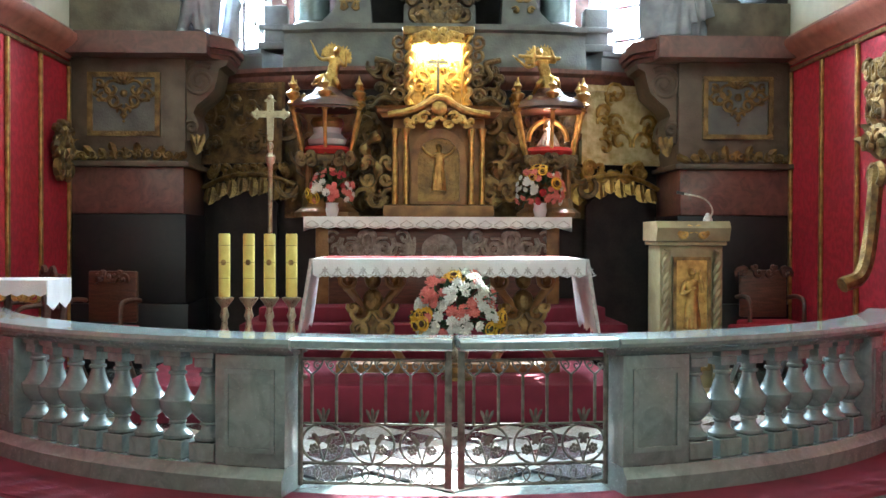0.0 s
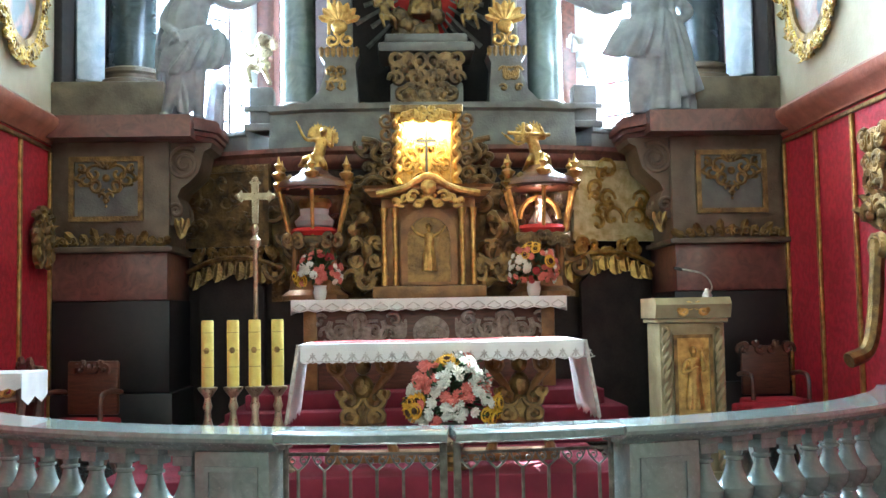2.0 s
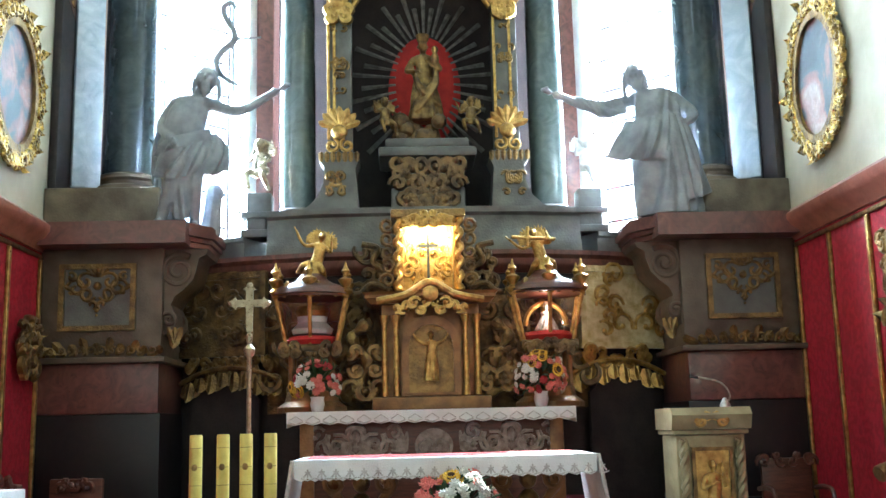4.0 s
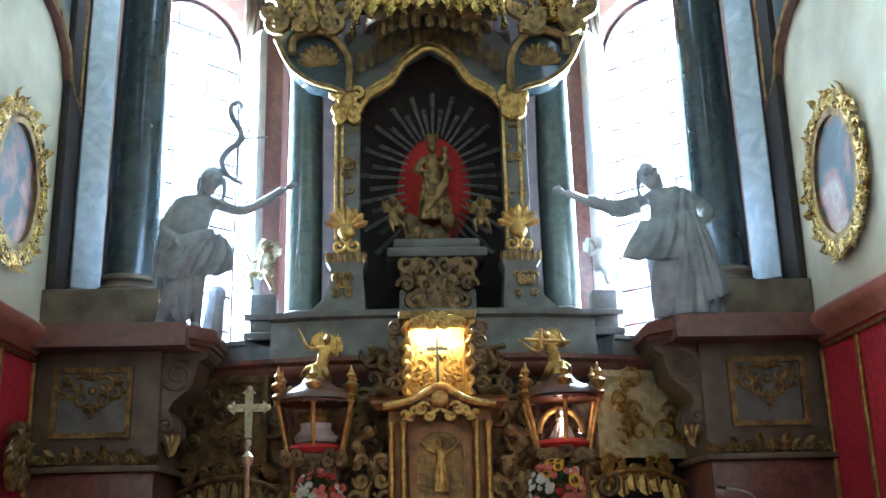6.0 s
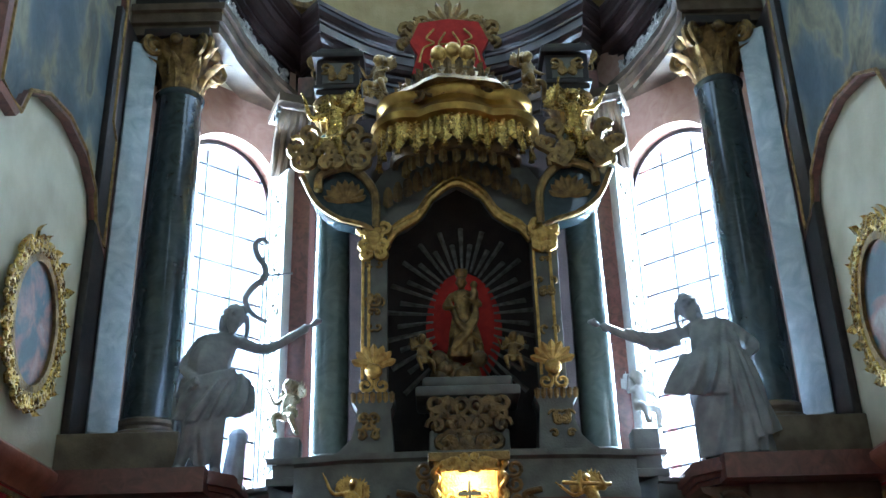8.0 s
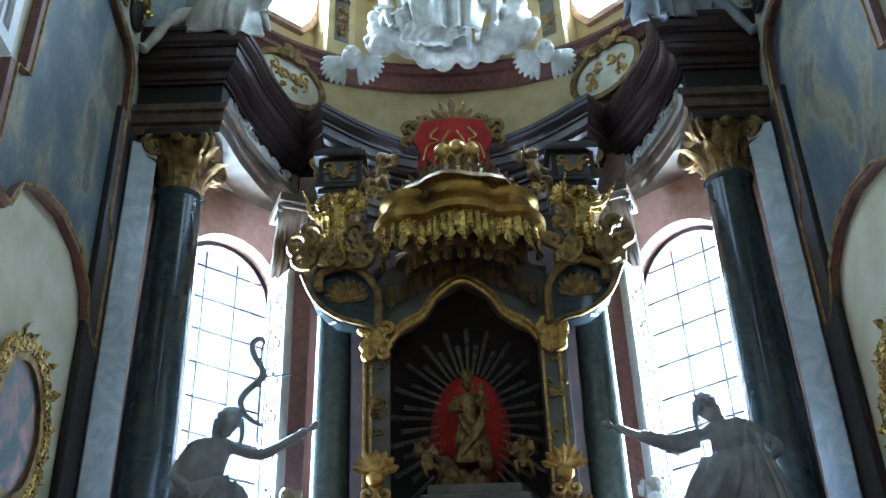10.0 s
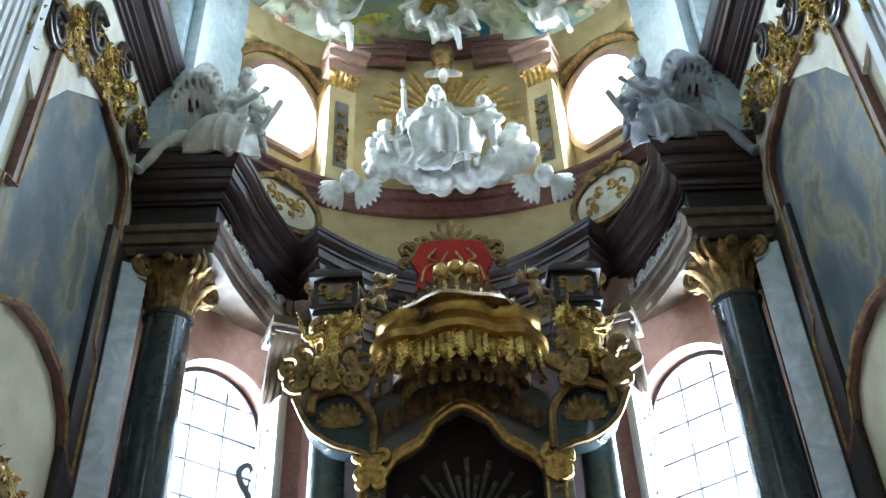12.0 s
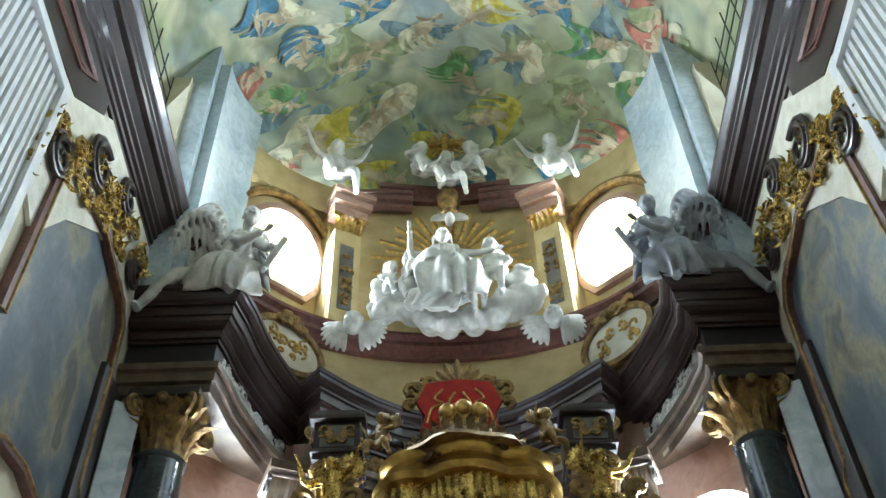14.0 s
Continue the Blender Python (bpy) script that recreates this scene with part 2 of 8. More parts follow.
OVALPIC = painted("oval oil painting", [(0.3, (0.03, 0.045, 0.055)), (0.48, (0.06, 0.085, 0.10)), (0.58, (0.30, 0.14, 0.11)), (0.72, (0.40, 0.33, 0.27))], 2.2, 0.4, 0.6)


def glass(name, tint=(1, 1, 1)):
    m = bpy.data.materials.new(name)
    m.use_nodes = True
    n, l = m.node_tree.nodes, m.node_tree.links
    n.remove(n["Principled BSDF"])
    t, g, f, mx = n.new("ShaderNodeBsdfTransparent"), n.new("ShaderNodeBsdfGlossy"), n.new("ShaderNodeFresnel"), n.new("ShaderNodeMixShader")
    t.inputs[0].default_value, g.inputs["Roughness"].default_value = (*tint, 1), 0.05
    l.new(f.outputs[0], mx.inputs[0])
    l.new(t.outputs[0], mx.inputs[1])
    l.new(g.outputs[0], mx.inputs[2])
    l.new(mx.outputs[0], n["Material Output"].inputs[0])
    return m


GLASS = glass("clear glass", (0.96, 0.98, 0.98))
PINKGLASS = glass("pink stained glass", (0.95, 0.45, 0.42))
YELLOWGLASS = glass("yellow stained glass", (0.98, 0.80, 0.30))


# ---- mesh helpers ----
def thing(name, loc, label, category, group="", kind=""):
    ob = new(name)
    ob.empty_display_size = 0.1
    ob.location = loc
    return tagged(ob, label, category, group, kind)


def part(name, bm, material, parent=None, label="", smooth=True):
    """Links a bmesh, in world metres, as one mesh object under a thing or a part."""
    bmesh.ops.recalc_face_normals(bm, faces=bm.faces)
    if smooth:
        for f in bm.faces:
            f.smooth = True
        for e in bm.edges:
            if len(e.link_faces) == 2 and e.calc_face_angle() > 0.7:
                e.smooth = False
    me = bpy.data.meshes.new(name)
    bm.to_mesh(me)
    bm.free()
    me.materials.append(material)
    return link(name, me, parent, label)


def link(name, me, parent=None, label="", m=None):
    ob = new(name, me)
    if parent is not None:
        ob.parent = parent
        if parent.parent is None:
            ob.matrix_parent_inverse = parent.matrix_basis.inverted()
    if m is not None:
        ob.matrix_basis = m
    return tagged(ob, label)


def curve(pts, n=8):
    """A smooth line through a few points."""
    p = [Vector(q) for q in pts]
    p = [p[0] * 2 - p[1]] + p + [p[-1] * 2 - p[-2]]
    out = []
    for k in range(1, len(p) - 2):
        for j in range(n):
            t = j / n
            out.append(0.5 * (2 * p[k] + (p[k + 1] - p[k - 1]) * t + (2 * p[k - 1] - 5 * p[k] + 4 * p[k + 1] - p[k + 2]) * t * t + (3 * p[k] - p[k - 1] - 3 * p[k + 1] + p[k + 2]) * t ** 3))
    return out + [p[-2]]


def box(bm, x0, x1, y0, y1, z0, z1, bevel=0.0):
    g = bmesh.ops.create_cube(bm, size=1.0, matrix=Matrix.Translation(((x0 + x1) / 2, (y0 + y1) / 2, (z0 + z1) / 2)) @ Matrix.Diagonal((abs(x1 - x0), abs(y1 - y0), abs(z1 - z0), 1)))
    if bevel:
        es = {e for v in g["verts"] for e in v.link_edges}
        bmesh.ops.bevel(bm, geom=list(es), offset=bevel, segments=2, affect="EDGES", profile=0.5)
    return bm


def lathe(bm, profile, loc=(0, 0, 0), seg=20, m=None, lobes=0, depth=0.0):
    """A turned body from (radius, height) pairs; lobes flutes it."""
    m = m or Matrix.Translation(loc)
    rings = []
    for r, z in profile:
        rings.append([bm.verts.new(m @ Vector((r * (1 + depth * math.cos(lobes * a)) * math.cos(a), r * (1 + depth * math.cos(lobes * a)) * math.sin(a), z))) for a in (2 * math.pi * k / seg for k in range(seg))])
    for a, b in zip(rings, rings[1:]):
        for k in range(seg):
            bm.faces.new((a[k], a[(k + 1) % seg], b[(k + 1) % seg], b[k]))
    bm.faces.new(rings[0]), bm.faces.new(rings[-1])
    return bm


def tube(bm, pts, radii, sides=8, flat=1.0):
    """A rod of changing thickness along points."""
    pts = [Vector(p) for p in pts]
    if not hasattr(radii, "__len__"):
        radii = [radii] * len(pts)
    rings, up = [], None
    for k, p in enumerate(pts):
        d = (pts[min(k + 1, len(pts) - 1)] - pts[max(k - 1, 0)]).normalized()
        if up is None:
            up = Vector((0, 1, 0)) if abs(d.y) < 0.9 else Vector((0, 0, 1))
        u = (up - d * up.dot(d)).normalized()
        up, w = u, d.cross(u)
        rings.append([bm.verts.new(p + radii[k] * (flat * math.cos(a) * u + math.sin(a) * w)) for a in (2 * math.pi * j / sides for j in range(sides))])
    for a, b in zip(rings, rings[1:]):
        for k in range(sides):
            bm.faces.new((a[k], a[(k + 1) % sides], b[(k + 1) % sides], b[k]))
    bm.faces.new(rings[0]), bm.faces.new(rings[-1])
    return bm


def ball(bm, c, r, seg=10, rot=(0, 0, 0)):
    r = r if hasattr(r, "__len__") else (r, r, r)
    bmesh.ops.create_uvsphere(bm, u_segments=seg, v_segments=max(5, seg * 2 // 3), radius=1.0, matrix=pose(*c, *rot) @ Matrix.Diagonal((*r, 1)))
    return bm


def sweep(bm, path, profile, closed_profile=True):
    """A moulding: the profile of (out, z) pairs runs along a path of (x, y); out is to the right of the way."""
    n, rings = len(path), []
    for k, p in enumerate(path):
        p = Vector(p)
        d0 = (p - Vector(path[k - 1])).normalized() if k else None
        d1 = (Vector(path[k + 1]) - p).normalized() if k < n - 1 else None
        d0, d1 = d0 or d1, d1 or d0
        n0, n1 = Vector((d0.y, -d0.x)), Vector((d1.y, -d1.x))
        b = (n0 + n1).normalized()
        b = b / max(0.35, b.dot(n0))
        rings.append([bm.verts.new((p.x + b.x * o, p.y + b.y * o, z)) for o, z in profile])
    m = len(profile)
    for a, b in zip(rings, rings[1:]):
        for k in range(m if closed_profile else m - 1):
            bm.faces.new((a[k], a[(k + 1) % m], b[(k + 1) % m], b[k]))
    if closed_profile:
        bm.faces.new(rings[0]), bm.faces.new(rings[-1])
    return bm


def prism(bm, outline, depth, m):
    """A flat outline of (u, v) pairs, given depth along w, set by m."""
    a = [bm.verts.new(m @ Vector((u, v, 0))) for u, v in outline]
    b = [bm.verts.new(m @ Vector((u, v, depth))) for u, v in outline]
    bm.faces.new(a), bm.faces.new(b)
    for k in range(len(a)):
        bm.faces.new((a[k], a[(k + 1) % len(a)], b[(k + 1) % len(a)], b[k]))
    return bm


def ring_prism(bm, outer, inner, depth, m):
    """A frame between two outlines of as many points."""
    n = len(outer)
    vs = [[bm.verts.new(m @ Vector((u, v, w))) for u, v in o] for o, w in ((outer, 0), (outer, depth), (inner, depth), (inner, 0))]
    for a, b in zip(vs, vs[1:] + vs[:1]):
        for k in range(n):
            bm.faces.new((a[k], a[(k + 1) % n], b[(k + 1) % n], b[k]))
    return bm


def upright(x, y, z, turn=0):
    """A frame of u along the wall, v up and w out of the wall towards -y, turned about z."""
    return pose(x, y, z, 0, 0, turn) @ pose(0, 0, 0, 90, 0, 0)


def oval(rx, rz, n=32, cx=0.0, cz=0.0):
    return [(cx + rx * math.cos(2 * math.pi * k / n), cz + rz * math.sin(2 * math.pi * k / n)) for k in range(n)]


def arch(w, h0, h1, n=12):
    """A round-headed opening of width w from h0 to h1."""
    r = w / 2
    return [(-r, h0), (r, h0)] + [(r * math.cos(a), h1 - r + r * math.sin(a)) for a in (math.pi * k / n for k in range(n + 1))]


def spiral(cx, cz, r0, r1, a0, turns, n=14):
    return [(cx + (r0 + (r1 - r0) * k / n) * math.cos(a0 + turns * 2 * math.pi * k / n), cz + (r0 + (r1 - r0) * k / n) * math.sin(a0 + turns * 2 * math.pi * k / n)) for k in range(n + 1)]


def scrollwork(bm, m, w, h, rng, size=0.12, count=10, thick=0.02):
    """Carved rocaille over a field w by h: paired C-scrolls, leaves and beads, alike on both halves."""
    for k in range(count):
        u, v = rng.uniform(0.02, w / 2), rng.uniform(-h / 2, h / 2)
        r, a0, tn = size * rng.uniform(0.5, 1.1), rng.uniform(0, 6.28), rng.choice((-1, 1)) * rng.uniform(0.6, 1.1)
        for s in (-1, 1):
            pts = [m @ Vector((s * x, z, thick * 0.8)) for x, z in spiral(u, v, r, r * 0.2, a0, tn, 10)]
            tube(bm, pts, [thick * (0.5 + 0.9 * math.sin(math.pi * (0.12 + 0.8 * j / 10))) for j in range(11)], 5)
            ball(bm, pts[-1], thick * 1.5, 6)
    return bm


def leaf(bm, m, length, width, curl=0.3, n=5):
    """One acanthus leaf, rising along v and curling out along w."""
    rows = []
    for k in range(n + 1):
        s = k / n
        hw = width * (math.sin(math.pi * min(1, 0.12 + s * 0.88)) ** 0.8) * (1.0 if k % 2 else 0.8)
        v, w = length * math.sin(s * 1.5) / 1.0, curl * s * s * length
        rows.append([bm.verts.new(m @ Vector(p)) for p in ((-hw, v, w - 0.15 * hw), (0, v, w + 0.25 * width), (hw, v, w - 0.15 * hw), (0, v, w - 0.3 * width))])
    for a, b in zip(rows, rows[1:]):
        for k in range(4):
            bm.faces.new((a[k], a[(k + 1) % 4], b[(k + 1) % 4], b[k]))
    bm.faces.new(rows[0]), bm.faces.new(rows[-1])
    return bm

# ---- the shell of the church ----
WX = 4.10          # half width of the chancel
AX = 0.05          # middle axis of the altar


def structure(name, bm, material, label, category="wall", smooth=True):
    return tagged(part(name, bm, material, None, "", smooth), label, category, "", "structure")


# nave floor, one step lower, and the chancel floor under the tiles
# the nave floor is unseen; its dark stone keeps bounced light down
structure("floor", box(bmesh.new(), -9, 9, -14, 9, -0.40, -0.16), STONEFLOOR, "worn grey stone floor of the nave", "floor")


def arc_path(r, a0, a1, n, cy=9.8):
    """Points of the rail's curve, by degrees from the axis."""
    return [(r * math.sin(radians(a0 + (a1 - a0) * k / n)), cy - r * math.cos(radians(a0 + (a1 - a0) * k / n))) for k in range(n + 1)]


bm = bmesh.new()
outl = arc_path(4.72, -75, 75, 40)
prism(bm, outl + [(WX, 16), (-WX, 16)], 0.14, Matrix.Translation((0, 0, -0.16)))
structure("chancel_floor", bm, GREYMARBLE, "raised chancel floor with a curved grey marble step", "floor")
bm = bmesh.new()
prism(bm, arc_path(4.68, -75, 75, 40) + arc_path(4.02, 75, -75, 40), 0.024, Matrix.Translation((0, 0, -0.02)))
structure("carpet_runner", bm, CARPET, "crimson carpet along the curved step before the balustrade", "carpet")

# side walls with clerestory windows above the main cornice
for s, nm in ((-1, "wall_west"), (1, "wall_east")):
    bm = bmesh.new()
    x0, x1 = s * WX, s * (WX + 0.6)
    for y0, y1, z0, z1 in ((-14, 13.2, -0.4, 13.0), (-14, -6, 13.0, 16.0), (-3.2, 4.2, 13.0, 16.0), (7.0, 8.4, 13.0, 16.0), (12.0, 13.2, 13.0, 16.0)):
        if z0 < 0:
            # nave windows behind the camera: unseen openings, added to let in front light
            for a0, a1, b0, b1 in ((-14, -9, z0, z1), (-9, -6, z0, 4), (-9, -6, 11, z1), (-6, 13.2, z0, z1)):
                box(bm, x0, x1, a0, a1, b0, b1)
        else:
            box(bm, x0, x1, y0, y1, z0, z1)
    structure(nm, bm, CREAM, "tall cream plaster side wall of the chancel")
bm = box(bmesh.new(), -WX - 0.6, WX + 0.6, -14.6, -14, -0.4, 22)
structure("wall_south", bm, CREAM, "plain plaster wall closing the nave")


# apse: flat faces with an arched window on either side of the middle
PA, PB = Vector((3.98, 12.95)), Vector((2.28, 14.5))
SEG = PB - PA
FACE_TURN = math.degrees(math.atan2(SEG.y, -SEG.x))
for s, nm, wnm in ((-1, "wall_apse_west", "window_1"), (1, "wall_apse_east", "window_2")):
    L = SEG.length
    wu, ww, wz0, wz1 = 1.33, 1.60, 3.79, 8.92
    # u along the face towards the middle, v up, w outwards
    m = Matrix(((s * SEG.x / L, 0, s * SEG.y / L, s * PA.x), (SEG.y / L, 0, -SEG.x / L, PA.y), (0, 1, 0, 0), (0, 0, 0, 1)))
    bm = bmesh.new()
    D = 0.5
    prism(bm, [(-0.3, 0), (wu - ww / 2, 0), (wu - ww / 2, 11), (-0.3, 11)], D, m)
    prism(bm, [(wu + ww / 2, 0), (L, 0), (L, 11), (wu + ww / 2, 11)], D, m)
    prism(bm, [(wu - ww / 2, 0), (wu + ww / 2, 0), (wu + ww / 2, wz0), (wu - ww / 2, wz0)], D, m)
    r = ww / 2
    top = [(wu + r * math.cos(a), wz1 - r + r * math.sin(a)) for a in (math.pi * k / 16 for k in range(17))]
    for a, b in zip(top, top[1:]):
        prism(bm, [a, (a[0], 11), (b[0], 11), b], D, m)
    structure(nm, bm, PINKPLASTER, "apse wall of pinkish marbled plaster around a tall arched window")
    win = thing(wnm, m @ Vector((wu, wz0, 0)), "tall arched window of bright leaded panes in the apse", "window", "apse windows", "structure")
    W2 = ww - 0.02
    bm = bmesh.new()
    ring_prism(bm, [(u + wu, v) for u, v in arch(W2, wz0 + 0.004, wz1 - 0.004, 16)], [(u + wu, v) for u, v in arch(W2 - 0.14, wz0 + 0.07, wz1 - 0.07, 16)], 0.08, m @ Matrix.Translation((0, 0, 0.25)))
    part("window_frame", bm, LEAD, win)
    for u in (wu - 0.24, wu + 0.24):
        part("glazing_bar", tube(bmesh.new(), [m @ Vector((u, wz0, 0.29)), m @ Vector((u, wz1 - 0.2, 0.29))], 0.02, 6), LEAD, win)
    for k in range(1, 11):
        z = wz0 + 0.47 * k
        hw = W2 / 2 if z < wz1 - r else math.sqrt(max(0.01, r * r - (z - wz1 + r) ** 2)) - 0.02
        part("glazing_bar", tube(bmesh.new(), [m @ Vector((wu - hw, z, 0.29)), m @ Vector((wu + hw, z, 0.29))], 0.021, 6), LEAD, win)
    bm = bmesh.new()
    bm.faces.new([bm.verts.new(m @ Vector((u + wu, v, 0.3))) for u, v in arch(W2 - 0.1, wz0 + 0.03, wz1 - 0.03, 16)])
    part("pane", bm, GLASS, win).visible_shadow = False
    # coloured border glass low down and in the arch
    for z in (4.1, 4.5, 4.95):
        bm = bmesh.new()
        bm.faces.new([bm.verts.new(m @ Vector((u, v, 0.27))) for u, v in ((wu + 0.50, z), (wu + 0.64, z), (wu + 0.64, z + 0.36), (wu + 0.50, z + 0.36))])
        part("border_pane", bm, PINKGLASS, win, "pink stained border glass").visible_shadow = False
    for k in range(4):
        a0, a1 = radians(10 + k * 20), radians(28 + k * 20)
        ro, ri = r - 0.07, r - 0.22
        bm = bmesh.new()
        bm.faces.new([bm.verts.new(m @ Vector((wu + q * math.cos(a), wz1 - r + q * math.sin(a), 0.27))) for q, a in ((ri, a0), (ro, a0), (ro, a1), (ri, a1))])
        part("border_pane", bm, PINKGLASS, win, "pink stained border glass").visible_shadow = False
    part("window_sill", prism(bmesh.new(), [(wu - ww / 2, wz0 - 0.09), (wu + ww / 2, wz0 - 0.09), (wu + ww / 2, wz0 - 0.003), (wu - ww / 2, wz0 - 0.003)], 0.34, m @ Matrix.Translation((0, 0, -0.06))), GREYPAINT, win)
    c = m @ Vector((wu, (wz0 + wz1) / 2 + 0.9, 0.56))
    q = m @ Vector((wu, (wz0 + wz1) / 2 + 0.9, -1))
    window_lamp(*c, *q, ww + 0.35, wz1 - wz0 + 2.4, 950)

# back of the apse
bm = box(bmesh.new(), -2.3, 2.3, 14.5, 15.0, 0, 9.54)
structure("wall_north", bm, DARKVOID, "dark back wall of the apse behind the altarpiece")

# the curved entablature above the columns: two bays beside a middle bay that steps forward
EC = 0.08
HALF = [(2.78, 12.1), (2.76, 12.5), (2.69, 12.95), (2.57, 13.4), (2.42, 13.85), (2.26, 14.2), (1.93, 13.80), (1.6, 14.12), (1.25, 14.42), (0.85, 14.68), (0.42, 14.84), (0.0, 14.9)]


def ent_path():
    """The front line of the entablature, from the west pier round to the east pier."""
    return [(-4.08, 12.1)] + [(EC - x - 0.08 * (k == 0), y) for k, (x, y) in enumerate(HALF)] + [(EC + x - 0.08 * (x > 2.77), y) for x, y in HALF[-2::-1]] + [(4.08, 12.1)]


ENT = [("architrave", TAUPE, [(-0.6, 9.55), (-0.22, 9.55), (-0.22, 9.68), (-0.17, 9.70), (-0.17, 9.84), (-0.12, 9.86), (-0.12, 9.96), (-0.6, 9.96)]),
       ("frieze", BLACKMARBLE, [(-0.6, 9.962), (-0.26, 9.962), (-0.26, 10.358), (-0.6, 10.358)]),
       ("cornice", CORNICE, [(-0.6, 10.36), (-0.22, 10.36), (-0.22, 10.41), (-0.19, 10.42), (-0.16, 10.47), (-0.16, 10.52), (-0.10, 10.54), (-0.05, 10.58), (-0.03, 10.63), (0.0, 10.64), (0.0, 10.78), (0.03, 10.79), (0.03, 10.83), (0.06, 10.86), (0.10, 10.93), (0.11, 10.98), (0.13, 10.99), (0.13, 11.06), (-0.6, 11.06)])]
entab = thing("entablature", (0, 14, 9.55), "curved dark marble entablature stepping forward over the altarpiece", "entablature", "", "structure")
for nm, mt, pr in ENT:
    part(nm, sweep(bmesh.new(), ent_path(), pr), mt, entab, "", False)
for s in (-1, 1):
    # plaster soffit between the entablature and the window wall
    bm = prism(bmesh.new(), [(s * 3.1, 12.36), (s * 4.08, 12.36), (s * 4.08, 13.2), (s * 2.3, 14.9), (s * 2.05, 14.9), (s * 2.6, 14.2), (s * 2.9, 13.4)], 0.4, Matrix.Translation((0, 0, 9.62)))
    part("soffit", bm, CREAM, entab, "pale plaster soffit")

# attic with its oculi, above the entablature
def attic_path(d=0.0, n=24):
    a, b, yc = 3.62 + d, 2.55 + d, 12.35
    return [(-a * math.cos(math.pi * k / n), yc + b * math.sin(math.pi * k / n)) for k in range(n + 1)]


bm, bm_end = bmesh.new(), bmesh.new()
ap = attic_path(0.0, 48)
for k in range(48):
    mid = (k + 0.5) / 48
    openw = 0.145 < mid < 0.305 or 0.695 < mid < 0.855
    end = mid < 0.145 or mid > 0.855
    b_ = bm_end if end else bm
    o = Vector((ap[k][0], ap[k][1] - 12.35)).normalized(), Vector((ap[k + 1][0], ap[k + 1][1] - 12.35)).normalized()
    for z0, z1 in (((11.06, 12.7), (15.35, 16.1)) if openw else ((11.06, 16.9 if end else 16.2),)):
        pts = []
        for z in (z0, z1):
            for j, dd in ((k, 0), (k + 1, 0), (k + 1, 0.4), (k, 0.4)):
                q = o[j - k] * dd
                pts.append(b_.verts.new((ap[j][0] + q.x, ap[j][1] + q.y, z)))
        a, b = pts[:4], pts[4:]
        b_.faces.new(a), b_.faces.new(b)
        for j in range(4):
            b_.faces.new((a[j], a[(j + 1) % 4], b[(j + 1) % 4], b[j]))
structure("wall_attic", bm, OCHRE, "curved ochre plaster attic above the entablature")
structure("wall_attic_end", bm_end, PALEBLUE, "pale blue plaster ends of the attic wall")
attic = thing("attic_cornice", (0, 14.6, 11.06), "stepped red brown mouldings along the foot and head of the attic", "cornice", "", "structure")
part("foot_moulding", sweep(bmesh.new(), attic_path(0, 40), [(0.003, 12.18), (0.10, 12.18), (0.14, 12.26), (0.24, 12.32), (0.24, 12.40), (0.32, 12.46), (0.32, 12.52), (0.003, 12.56)]), REDMARBLE, attic)

for s, nm in ((-1, "wall_attic_west"), (1, "wall_attic_east")):
    structure(nm, box(bmesh.new(), s * 3.80, s * (WX + 0.3), 12.16, 12.9, 11.065, 17.2), PALEBLUE, "pale blue plaster wall beside the upper window")
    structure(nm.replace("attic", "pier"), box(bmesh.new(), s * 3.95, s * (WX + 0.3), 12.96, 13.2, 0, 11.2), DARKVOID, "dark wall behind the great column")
# round-headed upper windows
for s, wnm in ((-1, "window_3"), (1, "window_4")):
    a = radians(41)
    cx, cy = s * 3.62 * math.cos(a), 12.35 + 2.55 * math.sin(a)
    turn = s * -42
    m = upright(cx, cy + 0.15, 0, turn)
    win = thing(wnm, (cx, cy, 12.7), "round-headed upper window over the apse cornice", "window", "upper windows", "structure")
    ou = [(-1.25, 12.5), (1.25, 12.5)] + [(1.25 * math.cos(math.pi * k / 14), 14.3 + 1.25 * math.sin(math.pi * k / 14)) for k in range(15)]
    inn = [(0.70 * math.cos(q), 14.0 + 0.95 * math.sin(q)) for q in (-2.2, -0.94, *(-0.6 + (math.pi + 1.2) * k / 14 for k in range(15)))]
    part("reveal", ring_prism(bmesh.new(), ou, inn, 0.22, m @ Matrix.Translation((0, 0, -0.2))), OCHRE, win)
    part("window_frame", ring_prism(bmesh.new(), [(u * 1.16, 14 + (v - 14) * 1.14) for u, v in inn], inn, 0.10, m @ Matrix.Translation((0, 0, 0.022))), PINKPLASTER, win)
    bm = bmesh.new()
    hood = [(1.0 * math.cos(q), 14.2 + 1.15 * math.sin(q)) for q in (math.pi * k / 16 for k in range(17))]
    tube(bm, [m @ Vector((u, v, 0.1)) for u, v in hood], 0.09, 8)
    part("hood_moulding", bm, OLDGOLD, win, "gilt arched hood moulding")
    for u in (-0.25, 0.25):
        part("glazing_bar", tube(bmesh.new(), [m @ Vector((u, 13.1, -0.1)), m @ Vector((u, 14.9, -0.1))], 0.014, 6), LEAD, win)
    for z in (13.4, 13.85, 14.3):
        part("glazing_bar", tube(bmesh.new(), [m @ Vector((-0.66, z, -0.1)), m @ Vector((0.66, z, -0.1))], 0.014, 6), LEAD, win)
    bm = bmesh.new()
    bm.faces.new([bm.verts.new(m @ Vector((u, v, -0.12))) for u, v in inn])
    part("pane", bm, GLASS, win).visible_shadow = False
    c, q = m @ Vector((0, 14.3, -0.4)), m @ Vector((0, 14.3, 2))
    window_lamp(*c, *q, 1.7, 2.6, 380)

